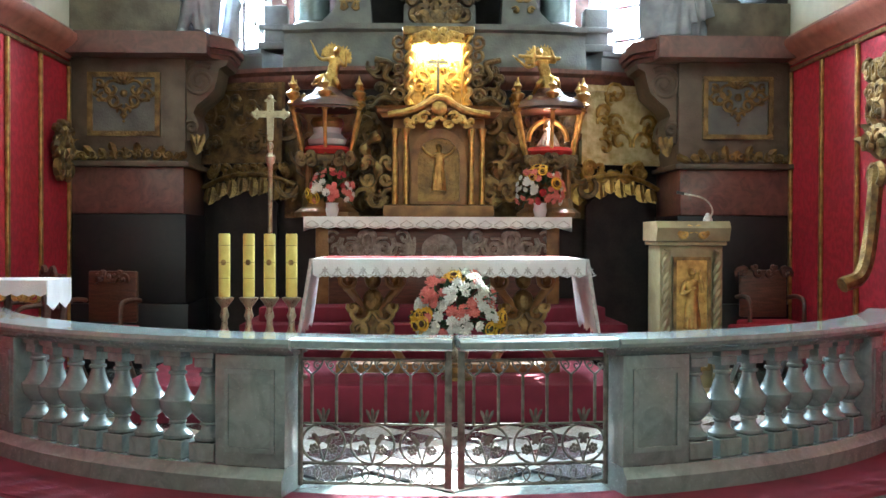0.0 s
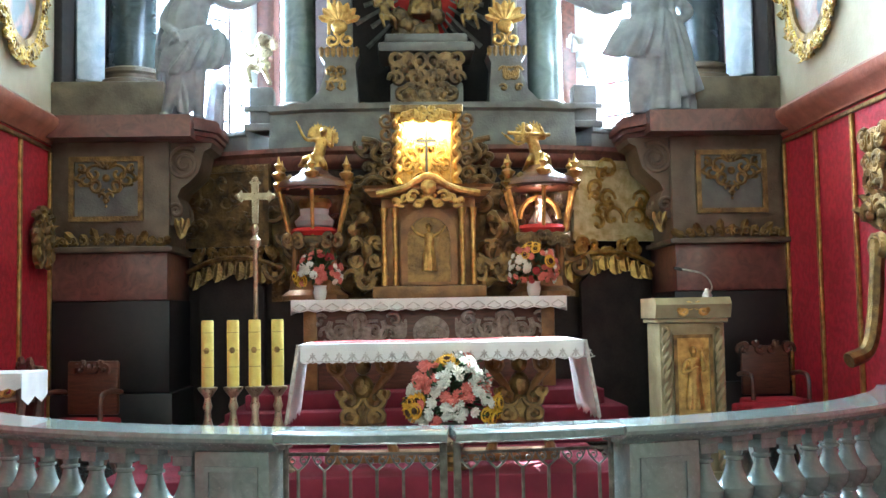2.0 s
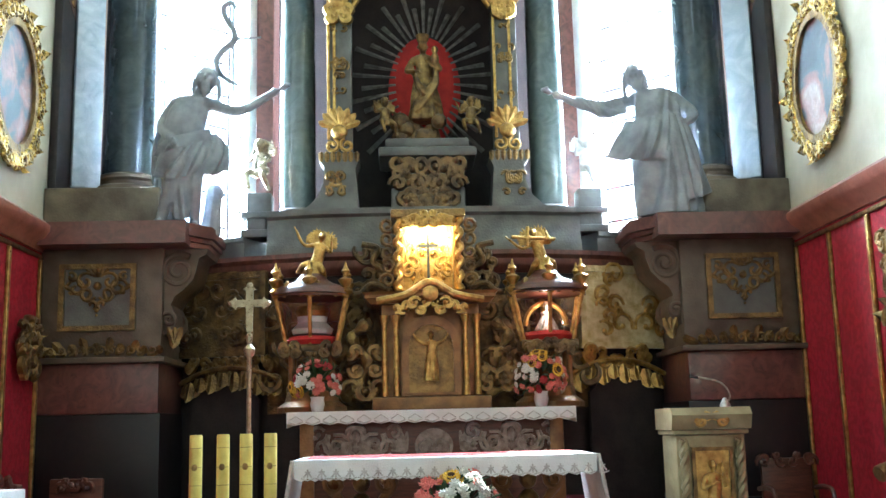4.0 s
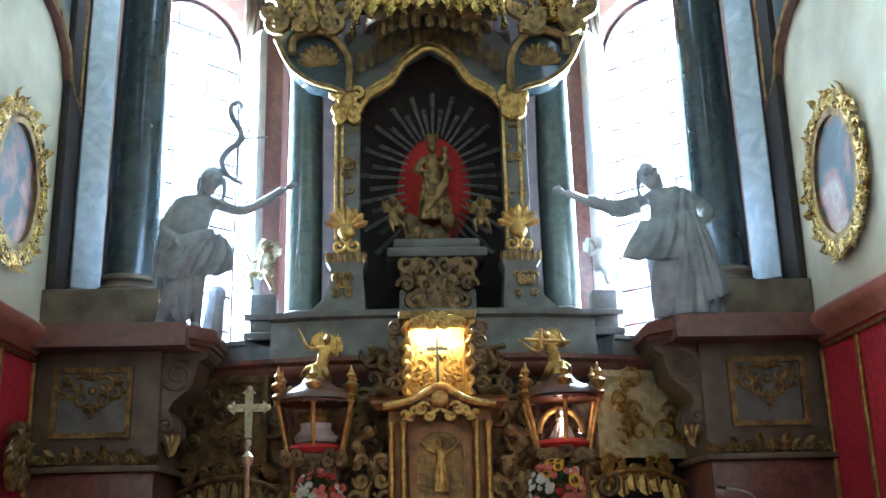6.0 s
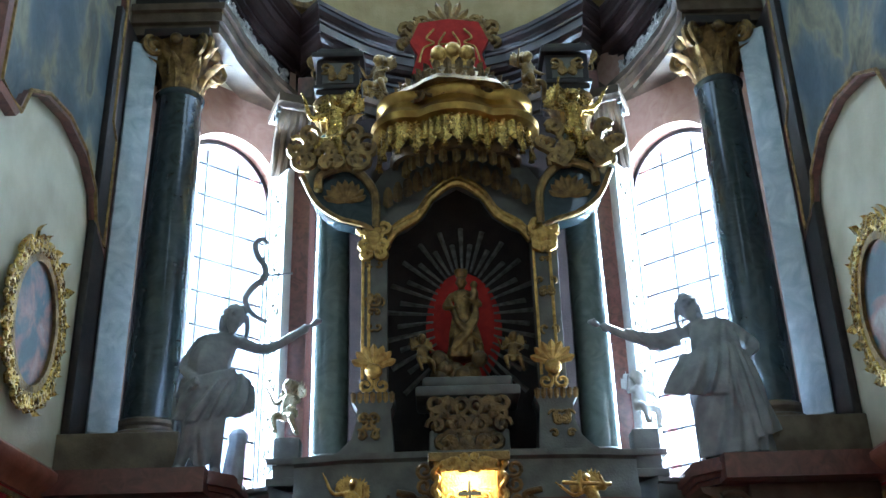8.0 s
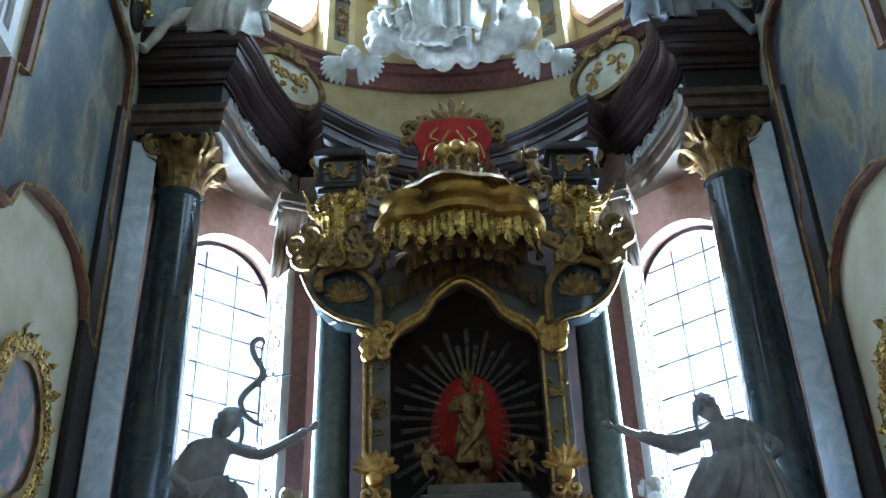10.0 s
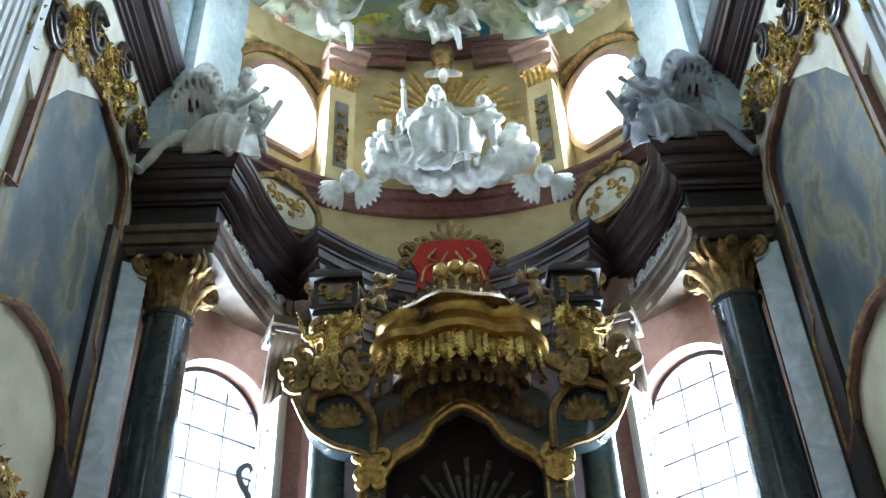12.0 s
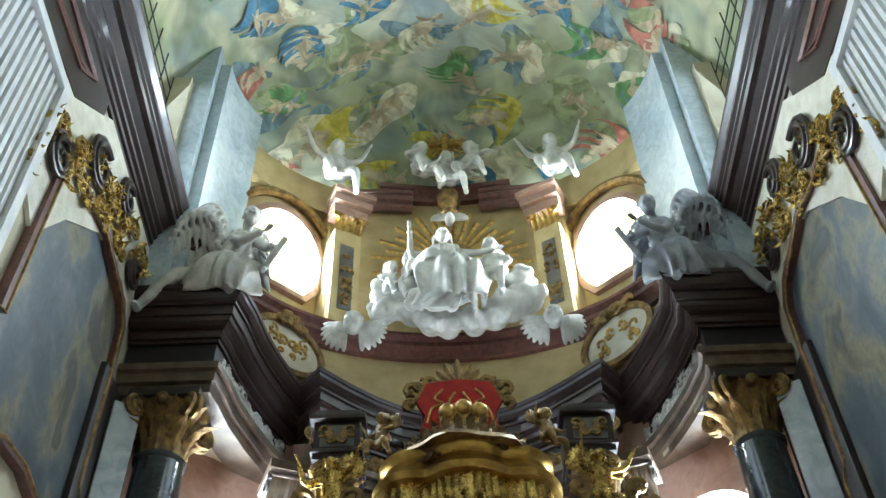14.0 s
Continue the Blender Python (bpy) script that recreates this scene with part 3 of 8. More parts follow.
# vault with its painted ceiling, closing in a half dome
bm = bmesh.new()
NV = 28
RX, RZ, SZ, YD = WX + 0.55, 4.8, 14.5, 12.35
rows = []
for y in (-14.6, -8, -2, 2, 6, 9, 11, YD):
    rows.append([(-RX * math.cos(math.pi * k / NV), y, SZ + RZ * math.sin(math.pi * k / NV)) for k in range(NV + 1)])
for j in range(1, 9):
    th = math.pi / 2 * j / 8 * 0.999
    rows.append([(-RX * math.cos(math.pi * k / NV), YD + 3.3 * math.sin(th) * math.sin(math.pi * k / NV) ** 0.8, SZ - 1.2 * math.sin(th) * (1 - math.sin(math.pi * k / NV)) + RZ * math.sin(math.pi * k / NV) * math.cos(th)) for k in range(NV + 1)])
rows.append([(p[0], p[1] + 0.01, 11.5) for p in rows[-1]])
vr = [[bm.verts.new(p) for p in r] for r in rows]
for a, b in zip(vr, vr[1:]):
    for k in range(NV):
        bm.faces.new((a[k], a[k + 1], b[k + 1], b[k]))
ceil = structure("ceiling", bm, FRESCO, "vault painted with a fresco of clouds and bright drapery", "ceiling")
sol = ceil.modifiers.new("thickness", "SOLIDIFY")
sol.thickness, sol.offset = 0.3, 1

# side clerestory windows
for s, nm in ((-1, "window_5"), (1, "window_6")):
    for y0, y1 in ((8.4, 12.0), (4.2, 7.0), (-6, -3.2)):
        win = thing(nm, (s * WX, (y0 + y1) / 2, 13.0), "latticed clerestory window above the side cornice", "window", "clerestory windows", "structure")
        for k in range(9):
            y = y0 + (y1 - y0) * k / 8
            part("glazing_bar", tube(bmesh.new(), [(s * (WX + 0.3), y, 13.0), (s * (WX + 0.3), y, 16.0)], 0.012, 5), LEAD, win)
        for k in range(1, 9):
            z = 13.0 + 0.33 * k
            part("glazing_bar", tube(bmesh.new(), [(s * (WX + 0.3), y0, z), (s * (WX + 0.3), y1, z)], 0.012, 5), LEAD, win)
        window_lamp(s * (WX + 0.55), (y0 + y1) / 2, 14.5, 0, (y0 + y1) / 2, 12.5, y1 - y0, 3.0, 20)
# fill lamps in the added, unseen nave windows, for surfaces that face the nave
for s in (-1, 1):
    window_lamp(s * (WX + 0.5), -7.5, 7.5, 0, -6.5, 5.5, 3.0, 7.0, 2.5)

# side walls: red damask dado, red brown rail, upper cornice
for s, sd in ((-1, "west"), (1, "east")):
    dado = thing("dado_" + sd, (s * WX, 8, 0), "crimson damask wall panelling divided by slim gold strips", "wall panelling", "", "structure")
    part("damask", box(bmesh.new(), s * (WX - 0.004), s * (WX - 0.05), 3.0, 11.5, 0.0, 3.42), DAMASK, dado)
    for k in range(10):
        y = 11.42 - 0.86 * k
        part("gold_strip", box(bmesh.new(), s * (WX - 0.053), s * (WX - 0.09), y - 0.028, y + 0.028, 0.02, 3.34, 0.008), GOLD, dado)
    part("gold_strip", box(bmesh.new(), s * (WX - 0.053), s * (WX - 0.08), 3.0, 11.45, 3.345, 3.39, 0.008), OLDGOLD, dado)
    pr = [(0.0, 3.42), (0.08, 3.42), (0.10, 3.48), (0.18, 3.54), (0.23, 3.60), (0.23, 3.66), (0.12, 3.74), (0.0, 3.74)]
    path = [(s * (WX - 0.003), 2.0), (s * (WX - 0.003), 11.44)]
    bm = bmesh.new()
    sweep(bm, path if s < 0 else path[::-1], pr)
    tagged(part("wall_moulding_" + sd, bm, RAILRED), "red brown moulding running along the wall above the damask", "moulding", "", "structure")
    pr = [(0.0, 11.9), (0.04, 11.9), (0.04, 11.98), (0.07, 12.0), (0.07, 12.08), (0.11, 12.11), (0.11, 12.18), (0.16, 12.22), (0.16, 12.27), (0.24, 12.36), (0.31, 12.39), (0.31, 12.5), (0.34, 12.53), (0.34, 12.57), (0.38, 12.61), (0.38, 12.65), (0.42, 12.71), (0.44, 12.74), (0.44, 12.79), (0.0, 12.8)]
    path = [(s * (WX - 0.003), -10.0), (s * (WX - 0.003), 12.1)]
    bm = bmesh.new()
    sweep(bm, path if s < 0 else path[::-1], pr)
    tagged(part("upper_cornice_" + sd, bm, CORNICE, None, "", False), "heavy dark red marble main cornice along the side wall", "cornice", "", "structure")


def vault_point(u, v, lift=0.02):
    """A place on the vault: u across, -1 to 1; v from the crown towards the apse, 0 to 1."""
    ph = math.pi * (0.5 + 0.5 * u)
    if v < 0.4:
        y, th = 7.0 + (YD - 7.0) * v / 0.4, 0.0
    else:
        th = math.pi / 2 * (v - 0.4) / 0.6
        y = YD
    q = math.sin(ph)
    r = 1 - lift / 4
    return Vector((-RX * math.cos(ph) * r, y + (3.3 * r * math.sin(th) * q ** 0.8 if th else 0.0), SZ - 1.2 * math.sin(th) * (1 - q) + RZ * q * math.cos(th) * r))


def fresco_strokes():
    """Winged figures dissolve into broad curved strokes of paint, grouped in clusters."""
    rng = random.Random(31)
    bms = {k: bmesh.new() for k in FR}
    level = {k: 0.02 + 0.006 * j for j, k in enumerate(("slate", "olive", "cream", "gold", "green", "blue", "red", "flesh"))}

    def stroke(col, u, v, ln, w, a, bend):
        bm, rows, n = bms[col], [], 9
        for k in range(n + 1):
            s = k / n
            aa = a + bend * (s - 0.5)
            cu, cv = u + ln * (s - 0.5) * math.cos(aa), v + 0.55 * ln * (s - 0.5) * math.sin(aa)
            hw = w * math.sin(math.pi * (0.08 + 0.86 * s)) * (0.8 + 0.35 * math.sin(7 * s + a * 3))
            du, dv = -math.sin(aa) * hw, 0.55 * math.cos(aa) * hw
            rows.append([bm.verts.new(vault_point(max(-0.97, min(0.97, cu + d * du)), max(0.0, min(0.97, cv + d * dv)), level[col] + 0.0015 * (k % 2))) for d in (-1, 0, 1)])
        for p, q in zip(rows, rows[1:]):
            for j in range(2):
                bm.faces.new((p[j], p[j + 1], q[j + 1], q[j]))

    for k in range(52):
        u, v = -0.64 + 1.28 * ((k * 0.618) % 1), 0.06 + 0.88 * ((k + 0.5) / 52)
        side = abs(u) > 0.36
        col = rng.choice(("red", "red", "gold", "blue", "green") if side else ("blue", "gold", "green", "gold", "cream", "olive"))
        a = rng.uniform(0, 6.28)
        sz = rng.uniform(0.9, 1.45)
        # soft cloud under the group
        for j in range(2):
            stroke(rng.choice(("olive", "cream", "slate")), u + rng.uniform(-0.05, 0.05), v + rng.uniform(-0.03, 0.03), sz * rng.uniform(0.12, 0.20), sz * rng.uniform(0.03, 0.045), rng.uniform(0, 6.28), rng.uniform(-0.8, 0.8))
        # a billowing cloth in parallel folds
        for j in range(5):
            stroke(col if j % 3 else rng.choice(("slate", col)), u + 0.018 * sz * (j - 2) * math.sin(a), v - 0.012 * sz * (j - 2) * math.cos(a), sz * (0.15 - 0.015 * abs(j - 2)), sz * 0.013, a + 0.12 * j, 1.5 * (1 if k % 2 else -1))
        # trunk, limbs and head
        b = a + rng.uniform(0.8, 2.2)
        hu, hv = u + 0.05 * sz * math.cos(b), v + 0.028 * sz * math.sin(b)
        stroke("flesh", (u + hu) / 2, (v + hv) / 2, 0.075 * sz, 0.017 * sz, b, 0.3)
        for j in range(4):
            stroke("flesh", (hu if j < 2 else u) + rng.uniform(-0.03, 0.03), (hv if j < 2 else v) + rng.uniform(-0.018, 0.018), sz * rng.uniform(0.05, 0.08), 0.007 * sz, b + rng.choice((-1, 1)) * rng.uniform(0.5, 1.5), rng.uniform(-1.4, 1.4))
        stroke("flesh", hu + 0.03 * sz * math.cos(b), hv + 0.017 * sz * math.sin(b), 0.028 * sz, 0.012 * sz, b, 0)
        stroke("cream", u + 0.01, v + 0.006, 0.06 * sz, 0.005 * sz, b + 0.3, 0.5)
    for k, bm in bms.items():
        part("painted_strokes", bm, FR[k], ceil)


fresco_strokes()

# ---- piers, columns and the lower apse ----
RNG = random.Random(5)
for s, sd in ((-1, "dark shaded"), (1, "sunlit edged")):
    pier = thing("pier", (s * 3.45, 12.2, 0), "brown stone pier with a framed relief panel below a red cornice", "pier", "piers", "structure")
    xi, xo = 2.78, WX - 0.003
    def bx(name, a, b, y0, z0, z1, mt, bev=0.01, lab=""):
        return part(name, box(bmesh.new(), s * a, s * b, y0, 12.93, z0, z1, bev), mt, pier, lab)
    bx("plinth", xi - 0.06, xo, 11.40, 0.0, 0.72, BLACKMARBLE)
    bx("base", xi - 0.02, xo, 11.46, 0.722, 1.72, BLACKMARBLE)
    bx("base_block", xi, xo, 11.44, 1.722, 2.24, REDMARBLE)
    bx("ledge", xi - 0.07, xo, 11.36, 2.242, 2.30, TAUPE)
    bx("shaft", xi, xo, 11.52, 2.302, 3.46, TAUPE)
    part("cornice", sweep(bmesh.new(), [(s * xo, 11.5), (s * xi, 11.5), (s * xi, 12.9)][::s], [(-0.3, 3.462), (0.02, 3.462), (0.05, 3.50), (0.12, 3.54), (0.12, 3.62), (0.17, 3.66), (0.17, 3.70), (-0.3, 3.70)]), REDMARBLE, pier)
    bx("cornice_core", xi + 0.2, xo - 0.05, 11.7, 3.464, 3.70, REDMARBLE)
    bx("column_plinth", xi + 0.08, xo, 11.62, 3.702, 4.16, WARMSTONE, 0.015)
    # framed relief panel with a hanging cartouche of scrolls, and a carved strip of leaves
    m = upright(s * 3.45, 11.516, 2.94)
    part("panel_frame", ring_prism(bmesh.new(), [(-0.40, -0.355), (0.40, -0.355), (0.40, 0.355), (-0.40, 0.355)], [(-0.345, -0.30), (0.345, -0.30), (0.345, 0.30), (-0.345, 0.30)], 0.045, m), OLDGOLD, pier)
    part("panel", prism(bmesh.new(), [(-0.343, -0.298), (0.343, -0.298), (0.343, 0.298), (-0.343, 0.298)], 0.012, m), GREYPAINT, pier)
    bm = bmesh.new()
    for d in (-1, 1):
        for cu, cv, r, a0, tn in ((0.13, 0.17, 0.10, 2.4, -1.1), (0.22, 0.10, 0.10, 0.3, 1.2), (0.10, 0.04, 0.09, 3.6, 1.0), (0.27, 0.22, 0.05, 1.0, 1.0), (0.05, -0.08, 0.05, 4.4, -0.8)):
            pts = [m @ Vector((d * u, v, 0.028)) for u, v in spiral(cu, cv, r, r * 0.25, a0, tn, 12)]
            tube(bm, pts, [0.011 + 0.012 * math.sin(math.pi * (0.1 + 0.8 * j / 12)) for j in range(13)], 6)
        for k in range(4):
            leaf(bm, m @ pose(d * (0.06 + 0.07 * k), 0.05 + 0.03 * (k % 2), 0.02, 0, 0, -d * (150 - 30 * k)), 0.10, 0.028, 0.3)
    for k in range(-2, 3):
        leaf(bm, m @ pose(0.012 * k, 0.22, 0.02, 0, 0, -24 * k), 0.13, 0.025, 0.3)
    for z, r in ((0.24, 0.03), (0.12, 0.045), (-0.14, 0.024), (-0.19, 0.016)):
        ball(bm, m @ Vector((0, z, 0.03)), r, 8)
    part("relief", bm, OLDGOLD, pier, "gilded rocaille cartouche")
    bm = bmesh.new()
    ms = upright(s * 3.44, 11.51, 2.33)
    for k in range(-5, 6):
        leaf(bm, ms @ pose(0.105 * k, 0.0, 0.01, 0, 0, -14 * k), 0.13 + 0.06 * (k % 2), 0.05, 0.35)
        tube(bm, [ms @ Vector((u, v, 0.03)) for u, v in spiral(0.105 * k + 0.05, 0.05, 0.05, 0.012, 0.6 * k, 1.1, 9)], 0.012, 5)
    part("carved_strip", bm, OLDGOLD, pier)

    # scrolled bracket on the inner side of the pier, under the statue
    br = thing("console", (s * 2.5, 11.9, 2.5), "scrolled stone console carrying a statue", "console", "statue consoles", "structure")
    def cp(d, z):
        return (s * (2.777 - d), z)
    prof = [cp(*q) for q in ((0, 3.455), (0.46, 3.455), (0.44, 3.40), (0.36, 3.36), (0.335, 3.24), (0.30, 3.12), (0.20, 3.02), (0.11, 2.95), (0.07, 2.86), (0.12, 2.76), (0.13, 2.66), (0.08, 2.58), (0, 2.54))]
    mm = Matrix(((1, 0, 0, 0), (0, 0, 1, 11.60), (0, 1, 0, 0), (0, 0, 0, 1)))
    part("body", prism(bmesh.new(), prof, 0.62, mm), TAUPE, br)
    for y in (11.59, 12.0):
        tube_pts = [cp(u, v) for u, v in spiral(0.15, 3.22, 0.19, 0.03, 0.9, 1.9, 30)]
        part("volute", tube(bmesh.new(), [(x, y, z) for x, z in tube_pts], [0.034 - 0.0005 * k for k in range(31)], 7), TAUPE, br)
        low_pts = [cp(u, v) for u, v in spiral(0.06, 2.70, 0.09, 0.02, 3.4, -1.4, 20)]
        part("volute", tube(bmesh.new(), [(x, y, z) for x, z in low_pts], 0.022, 7), TAUPE, br)
    bm = bmesh.new()
    for k in range(4):
        x, z = cp(0.34 - 0.07 * k, 3.30 - 0.10 * k)
        for y in (11.72, 11.88, 12.04):
            leaf(bm, pose(x, y, z, 0, 0, s * -90) @ pose(0, 0, 0, 60, 0, 0), 0.20, 0.06, 0.6)
    for k in range(3):
        leaf(bm, upright(*(cp(0.05 + 0.07 * k, 0)[0], 11.6, 2.62)) @ pose(0, 0, 0, 0, 0, 180 + s * 20 * (k - 1)), 0.24, 0.05, 0.3)
    part("acanthus_leaf", bm, OLDGOLD, br)
    cap = [(2.90, 11.33), (2.48, 11.33), (2.26, 11.62), (2.26, 12.6), (2.90, 12.6)]
    bm = bmesh.new()
    for grow, z0, z1 in ((0.0, 3.458, 3.51), (0.03, 3.512, 3.56), (0.07, 3.562, 3.63), (0.04, 3.632, 3.70)):
        prism(bm, [(s * (2.90 if x > 2.8 else x + 0.06 - grow), y + (0.06 - grow if y < 12 else 0)) for x, y in cap], z1 - z0, Matrix.Translation((0, 0, z0)))
    part("cap", bm, REDMARBLE, br)

    # great column
    col = thing("great_column", (s * 3.45, 12.6, 4.16), "polished dark green marble column with a gilded capital", "column", "great columns")
    bm = bmesh.new()
    box(bm, s * 3.45 - 0.44, s * 3.45 + 0.44, 12.16, 13.04, 4.164, 4.24, 0.012)
    lathe(bm, [(0.43, 4.24), (0.45, 4.28), (0.43, 4.33), (0.37, 4.36), (0.36, 4.40), (0.39, 4.43), (0.38, 4.47), (0.33, 4.50)], (s * 3.45, 12.6, 0), 32)
    part("base", bm, TAUPE, col)
    bm = lathe(bmesh.new(), [(0.325, 4.502), (0.32, 5.5), (0.312, 6.6), (0.295, 7.8), (0.28, 8.66), (0.30, 8.68), (0.31, 8.72), (0.285, 8.75)], (s * 3.45, 12.6, 0), 40)
    part("shaft", bm, GREENMARBLE, col)
    bm = bmesh.new()
    lathe(bm, [(0.27, 8.752), (0.27, 9.1), (0.31, 9.3), (0.40, 9.42)], (s * 3.45, 12.6, 0), 24)
    for row, (z, ln, n, rr) in enumerate(((8.76, 0.36, 9, 0.28), (8.95, 0.36, 9, 0.29))):
        for k in range(n):
            a = 360 * (k + 0.5 * row) / n
            leaf(bm, pose(s * 3.45, 12.6, 0, 0, 0, a) @ pose(0, -rr + 0.02, z, 90, 0, 0), ln, 0.085, 0.75 + 0.2 * row, 7)
    for k in range(4):
        a = 45 + 90 * k
        mm = pose(s * 3.45, 12.6, 0, 0, 0, a)
        for x in (-0.05, 0.05):
            tube(bm, [mm @ Vector((x, -0.40 + p, z)) for p, z in spiral(-0.06, 9.30, 0.15, 0.025, 1.2, 1.6, 18)], 0.04, 6)
        leaf(bm, pose(s * 3.45, 12.6, 0, 0, 0, a) @ pose(0, -0.30, 9.02, 90, 0, 0), 0.34, 0.11, 0.9, 7)
        ball(bm, pose(s * 3.45, 12.6, 0, 0, 0, a + 45) @ Vector((0, -0.40, 9.38)), (0.09, 0.09, 0.08), 8)
    part("capital", bm, OLDGOLD, col)
    bm = bmesh.new()
    box(bm, s * 3.45 - 0.42, s * 3.45 + 0.42, 12.18, 13.02, 9.424, 9.547, 0.02)
    part("abacus", bm, DARKMARBLE, col)

    # pale pilaster beside the column
    pil = thing("side_pilaster", (s * 3.9, 12.5, 4.16), "pale blue marble pilaster catching the window light", "pilaster", "side pilasters", "structure")
    bm = bmesh.new()
    mm = pose(s * 3.86, 12.24, 0, 0, 0, s * -34)
    box(bm, -0.165, 0.165, -0.06, 0.08, 4.30, 9.3, 0.02)
    bmesh.ops.transform(bm, matrix=mm, verts=bm.verts)
    part("shaft", bm, PALEMARBLE, pil)
    bm = box(bmesh.new(), s * 4.0, s * (WX - 0.003), 11.7, 12.95, 3.75, 9.54, 0.02)
    part("wall_strip", bm, DARKMARBLE, pil)

    # white pilaster with gold ornament on the inner side of the window, and its volute bracket
    ip = thing("ornamented_pilaster", (s * 2.24, 13.7, 4.0), "white pilaster with gilt scroll ornament beside the window", "pilaster", "ornamented pilasters", "structure")
    m = upright(s * 2.26, 13.62, 0, s * -22)
    mj = upright(s * 2.22, 13.60, 0, s * 52)
    part("shaft", prism(bmesh.new(), [(-0.25, 3.5), (0.25, 3.5), (0.25, 8.1), (-0.25, 8.1)], 0.10, mj), WHITEPAINT, ip)
    part("border", ring_prism(bmesh.new(), [(-0.245, 3.95), (0.245, 3.95), (0.245, 8.05), (-0.245, 8.05)], [(-0.19, 4.02), (0.19, 4.02), (0.19, 7.98), (-0.19, 7.98)], 0.02, mj @ Matrix.Translation((0, 0, 0.10))), WHITEPAINT, ip)
    for k in range(8):
        bm = bmesh.new()
        z = 4.27 + 0.49 * k
        for d in (-1, 1):
            tube(bm, [mj @ Vector((d * u, v, 0.108)) for u, v in spiral(0.075, z + 0.10, 0.075, 0.018, 2.2, -1.2, 14)], 0.012, 5)
            tube(bm, [mj @ Vector((d * u, v, 0.108)) for u, v in spiral(0.07, z - 0.10, 0.07, 0.018, 4.0, 1.2, 14)], 0.012, 5)
            leaf(bm, mj @ pose(d * 0.02, z - 0.02, 0.10, 0, 0, -d * 40), 0.14, 0.022, 0.15)
        ball(bm, mj @ Vector((0, z, 0.11)), (0.03, 0.03, 0.03), 8)
        part("ornament", bm, ORNGREY, ip)
    bm = bmesh.new()
    for k in range(5):
        sp = [(0.0, 8.12), (0.10, 8.18), (0.20, 8.32), (0.22, 8.48), (0.30, 8.62), (0.44, 8.72), (0.52, 8.86)]
        tube(bm, [m @ Vector((-0.16 + 0.08 * k, z, w)) for w, z in sp], [0.045, 0.05, 0.05, 0.05, 0.05, 0.055, 0.06], 8)
    part("bracket", bm, TAUPE, ip)
    part("bracket_cap", prism(bmesh.new(), [(-0.24, 8.90), (0.24, 8.90), (0.24, 9.02), (-0.24, 9.02)], 0.66, m), TAUPE, ip)
    bm = bmesh.new()
    for u in (-0.22, 0.22):
        tube(bm, [m @ Vector((u, z, w)) for w, z in spiral(0.46, 8.76, 0.14, 0.02, 0, 1.5, 16)], 0.025, 6)
    part("volute", bm, GREYPAINT, ip)
    # narrow red marble pilaster and inner green column
    rp = box(bmesh.new(), s * 2.06, s * 1.84, 13.30, 13.9, 3.5, 9.5, 0.015)
    tagged(part("red_pilaster", rp, REDMARBLE), "narrow red brown marble pilaster beside the altarpiece", "pilaster", "red pilasters", "structure")
    ic = thing("inner_column", (s * 1.55, 13.0, 3.96), "dark green marble column flanking the altarpiece", "column", "inner columns")
    part("shaft", lathe(bmesh.new(), [(0.225, 4.16), (0.225, 5.5), (0.20, 8.3)], (s * 1.55 + AX, 13.0, 0), 32), INNERGREEN, ic)
    part("base", lathe(bmesh.new(), [(0.31, 3.964), (0.31, 4.02), (0.29, 4.06), (0.27, 4.09), (0.27, 4.13), (0.23, 4.158)], (s * 1.55 + AX, 13.0, 0), 32), GREYPAINT, ic)
    bm = lathe(bmesh.new(), [(0.19, 8.302), (0.2, 8.5), (0.30, 8.75), (0.30, 8.82)], (s * 1.55 + AX, 13.0, 0), 20)
    for k in range(8):
        leaf(bm, pose(s * 1.55 + AX, 13.0, 0, 0, 0, 45 * k) @ pose(0, -0.2, 8.32, 90, 0, 0), 0.38, 0.09, 0.5)
    part("capital", bm, OLDGOLD, ic)
    bm = box(bmesh.new(), s * 1.22 + AX, s * 1.78 + AX, 12.72, 13.4, 8.824, 9.546, 0.015)
    box(bm, s * 1.16 + AX, s * 1.84 + AX, 12.64, 13.4, 9.36, 9.45, 0.02)
    box(bm, s * 1.19 + AX, s * 1.81 + AX, 12.68, 13.4, 8.90, 8.96, 0.015)
    part("impost", bm, DARKMARBLE, ic)
    part("impost_panel", prism(bmesh.new(), [(-0.2, 8.99), (0.2, 8.99), (0.2, 9.30), (-0.2, 9.30)], 0.02, upright(s * 1.5 + AX, 12.722, 0)), GREYPAINT, ic)
    part("impost_relief", scrollwork(bmesh.new(), upright(s * 1.5 + AX, 12.70, 9.15), 0.34, 0.2, random.Random(4), 0.09, 6, 0.018), OLDGOLD, ic)

# parapet and lower wall between the piers
low = [(-2.95, 12.6), (-2.6, 12.5), (-2.0, 12.25), (-1.2, 12.05), (0, 12.0), (1.2, 12.05), (2.0, 12.25), (2.6, 12.5), (2.95, 12.6)]
parapet = thing("parapet", (0, 12.3, 0), "grey stone parapet on a red moulding behind the high altar", "parapet", "", "structure")
part("lower_wall", sweep(bmesh.new(), low, [(-0.5, 0), (0.0, 0), (0.0, 3.20), (-0.5, 3.20)]), DARKVOID, parapet, "near-black brown wall")
MOULD = [(-0.9, 3.202), (0.03, 3.202), (0.05, 3.24), (0.08, 3.26), (0.10, 3.31), (0.10, 3.36), (0.15, 3.40), (0.15, 3.45), (-0.9, 3.45)]
part("moulding", sweep(bmesh.new(), low, MOULD), REDMARBLE, parapet)
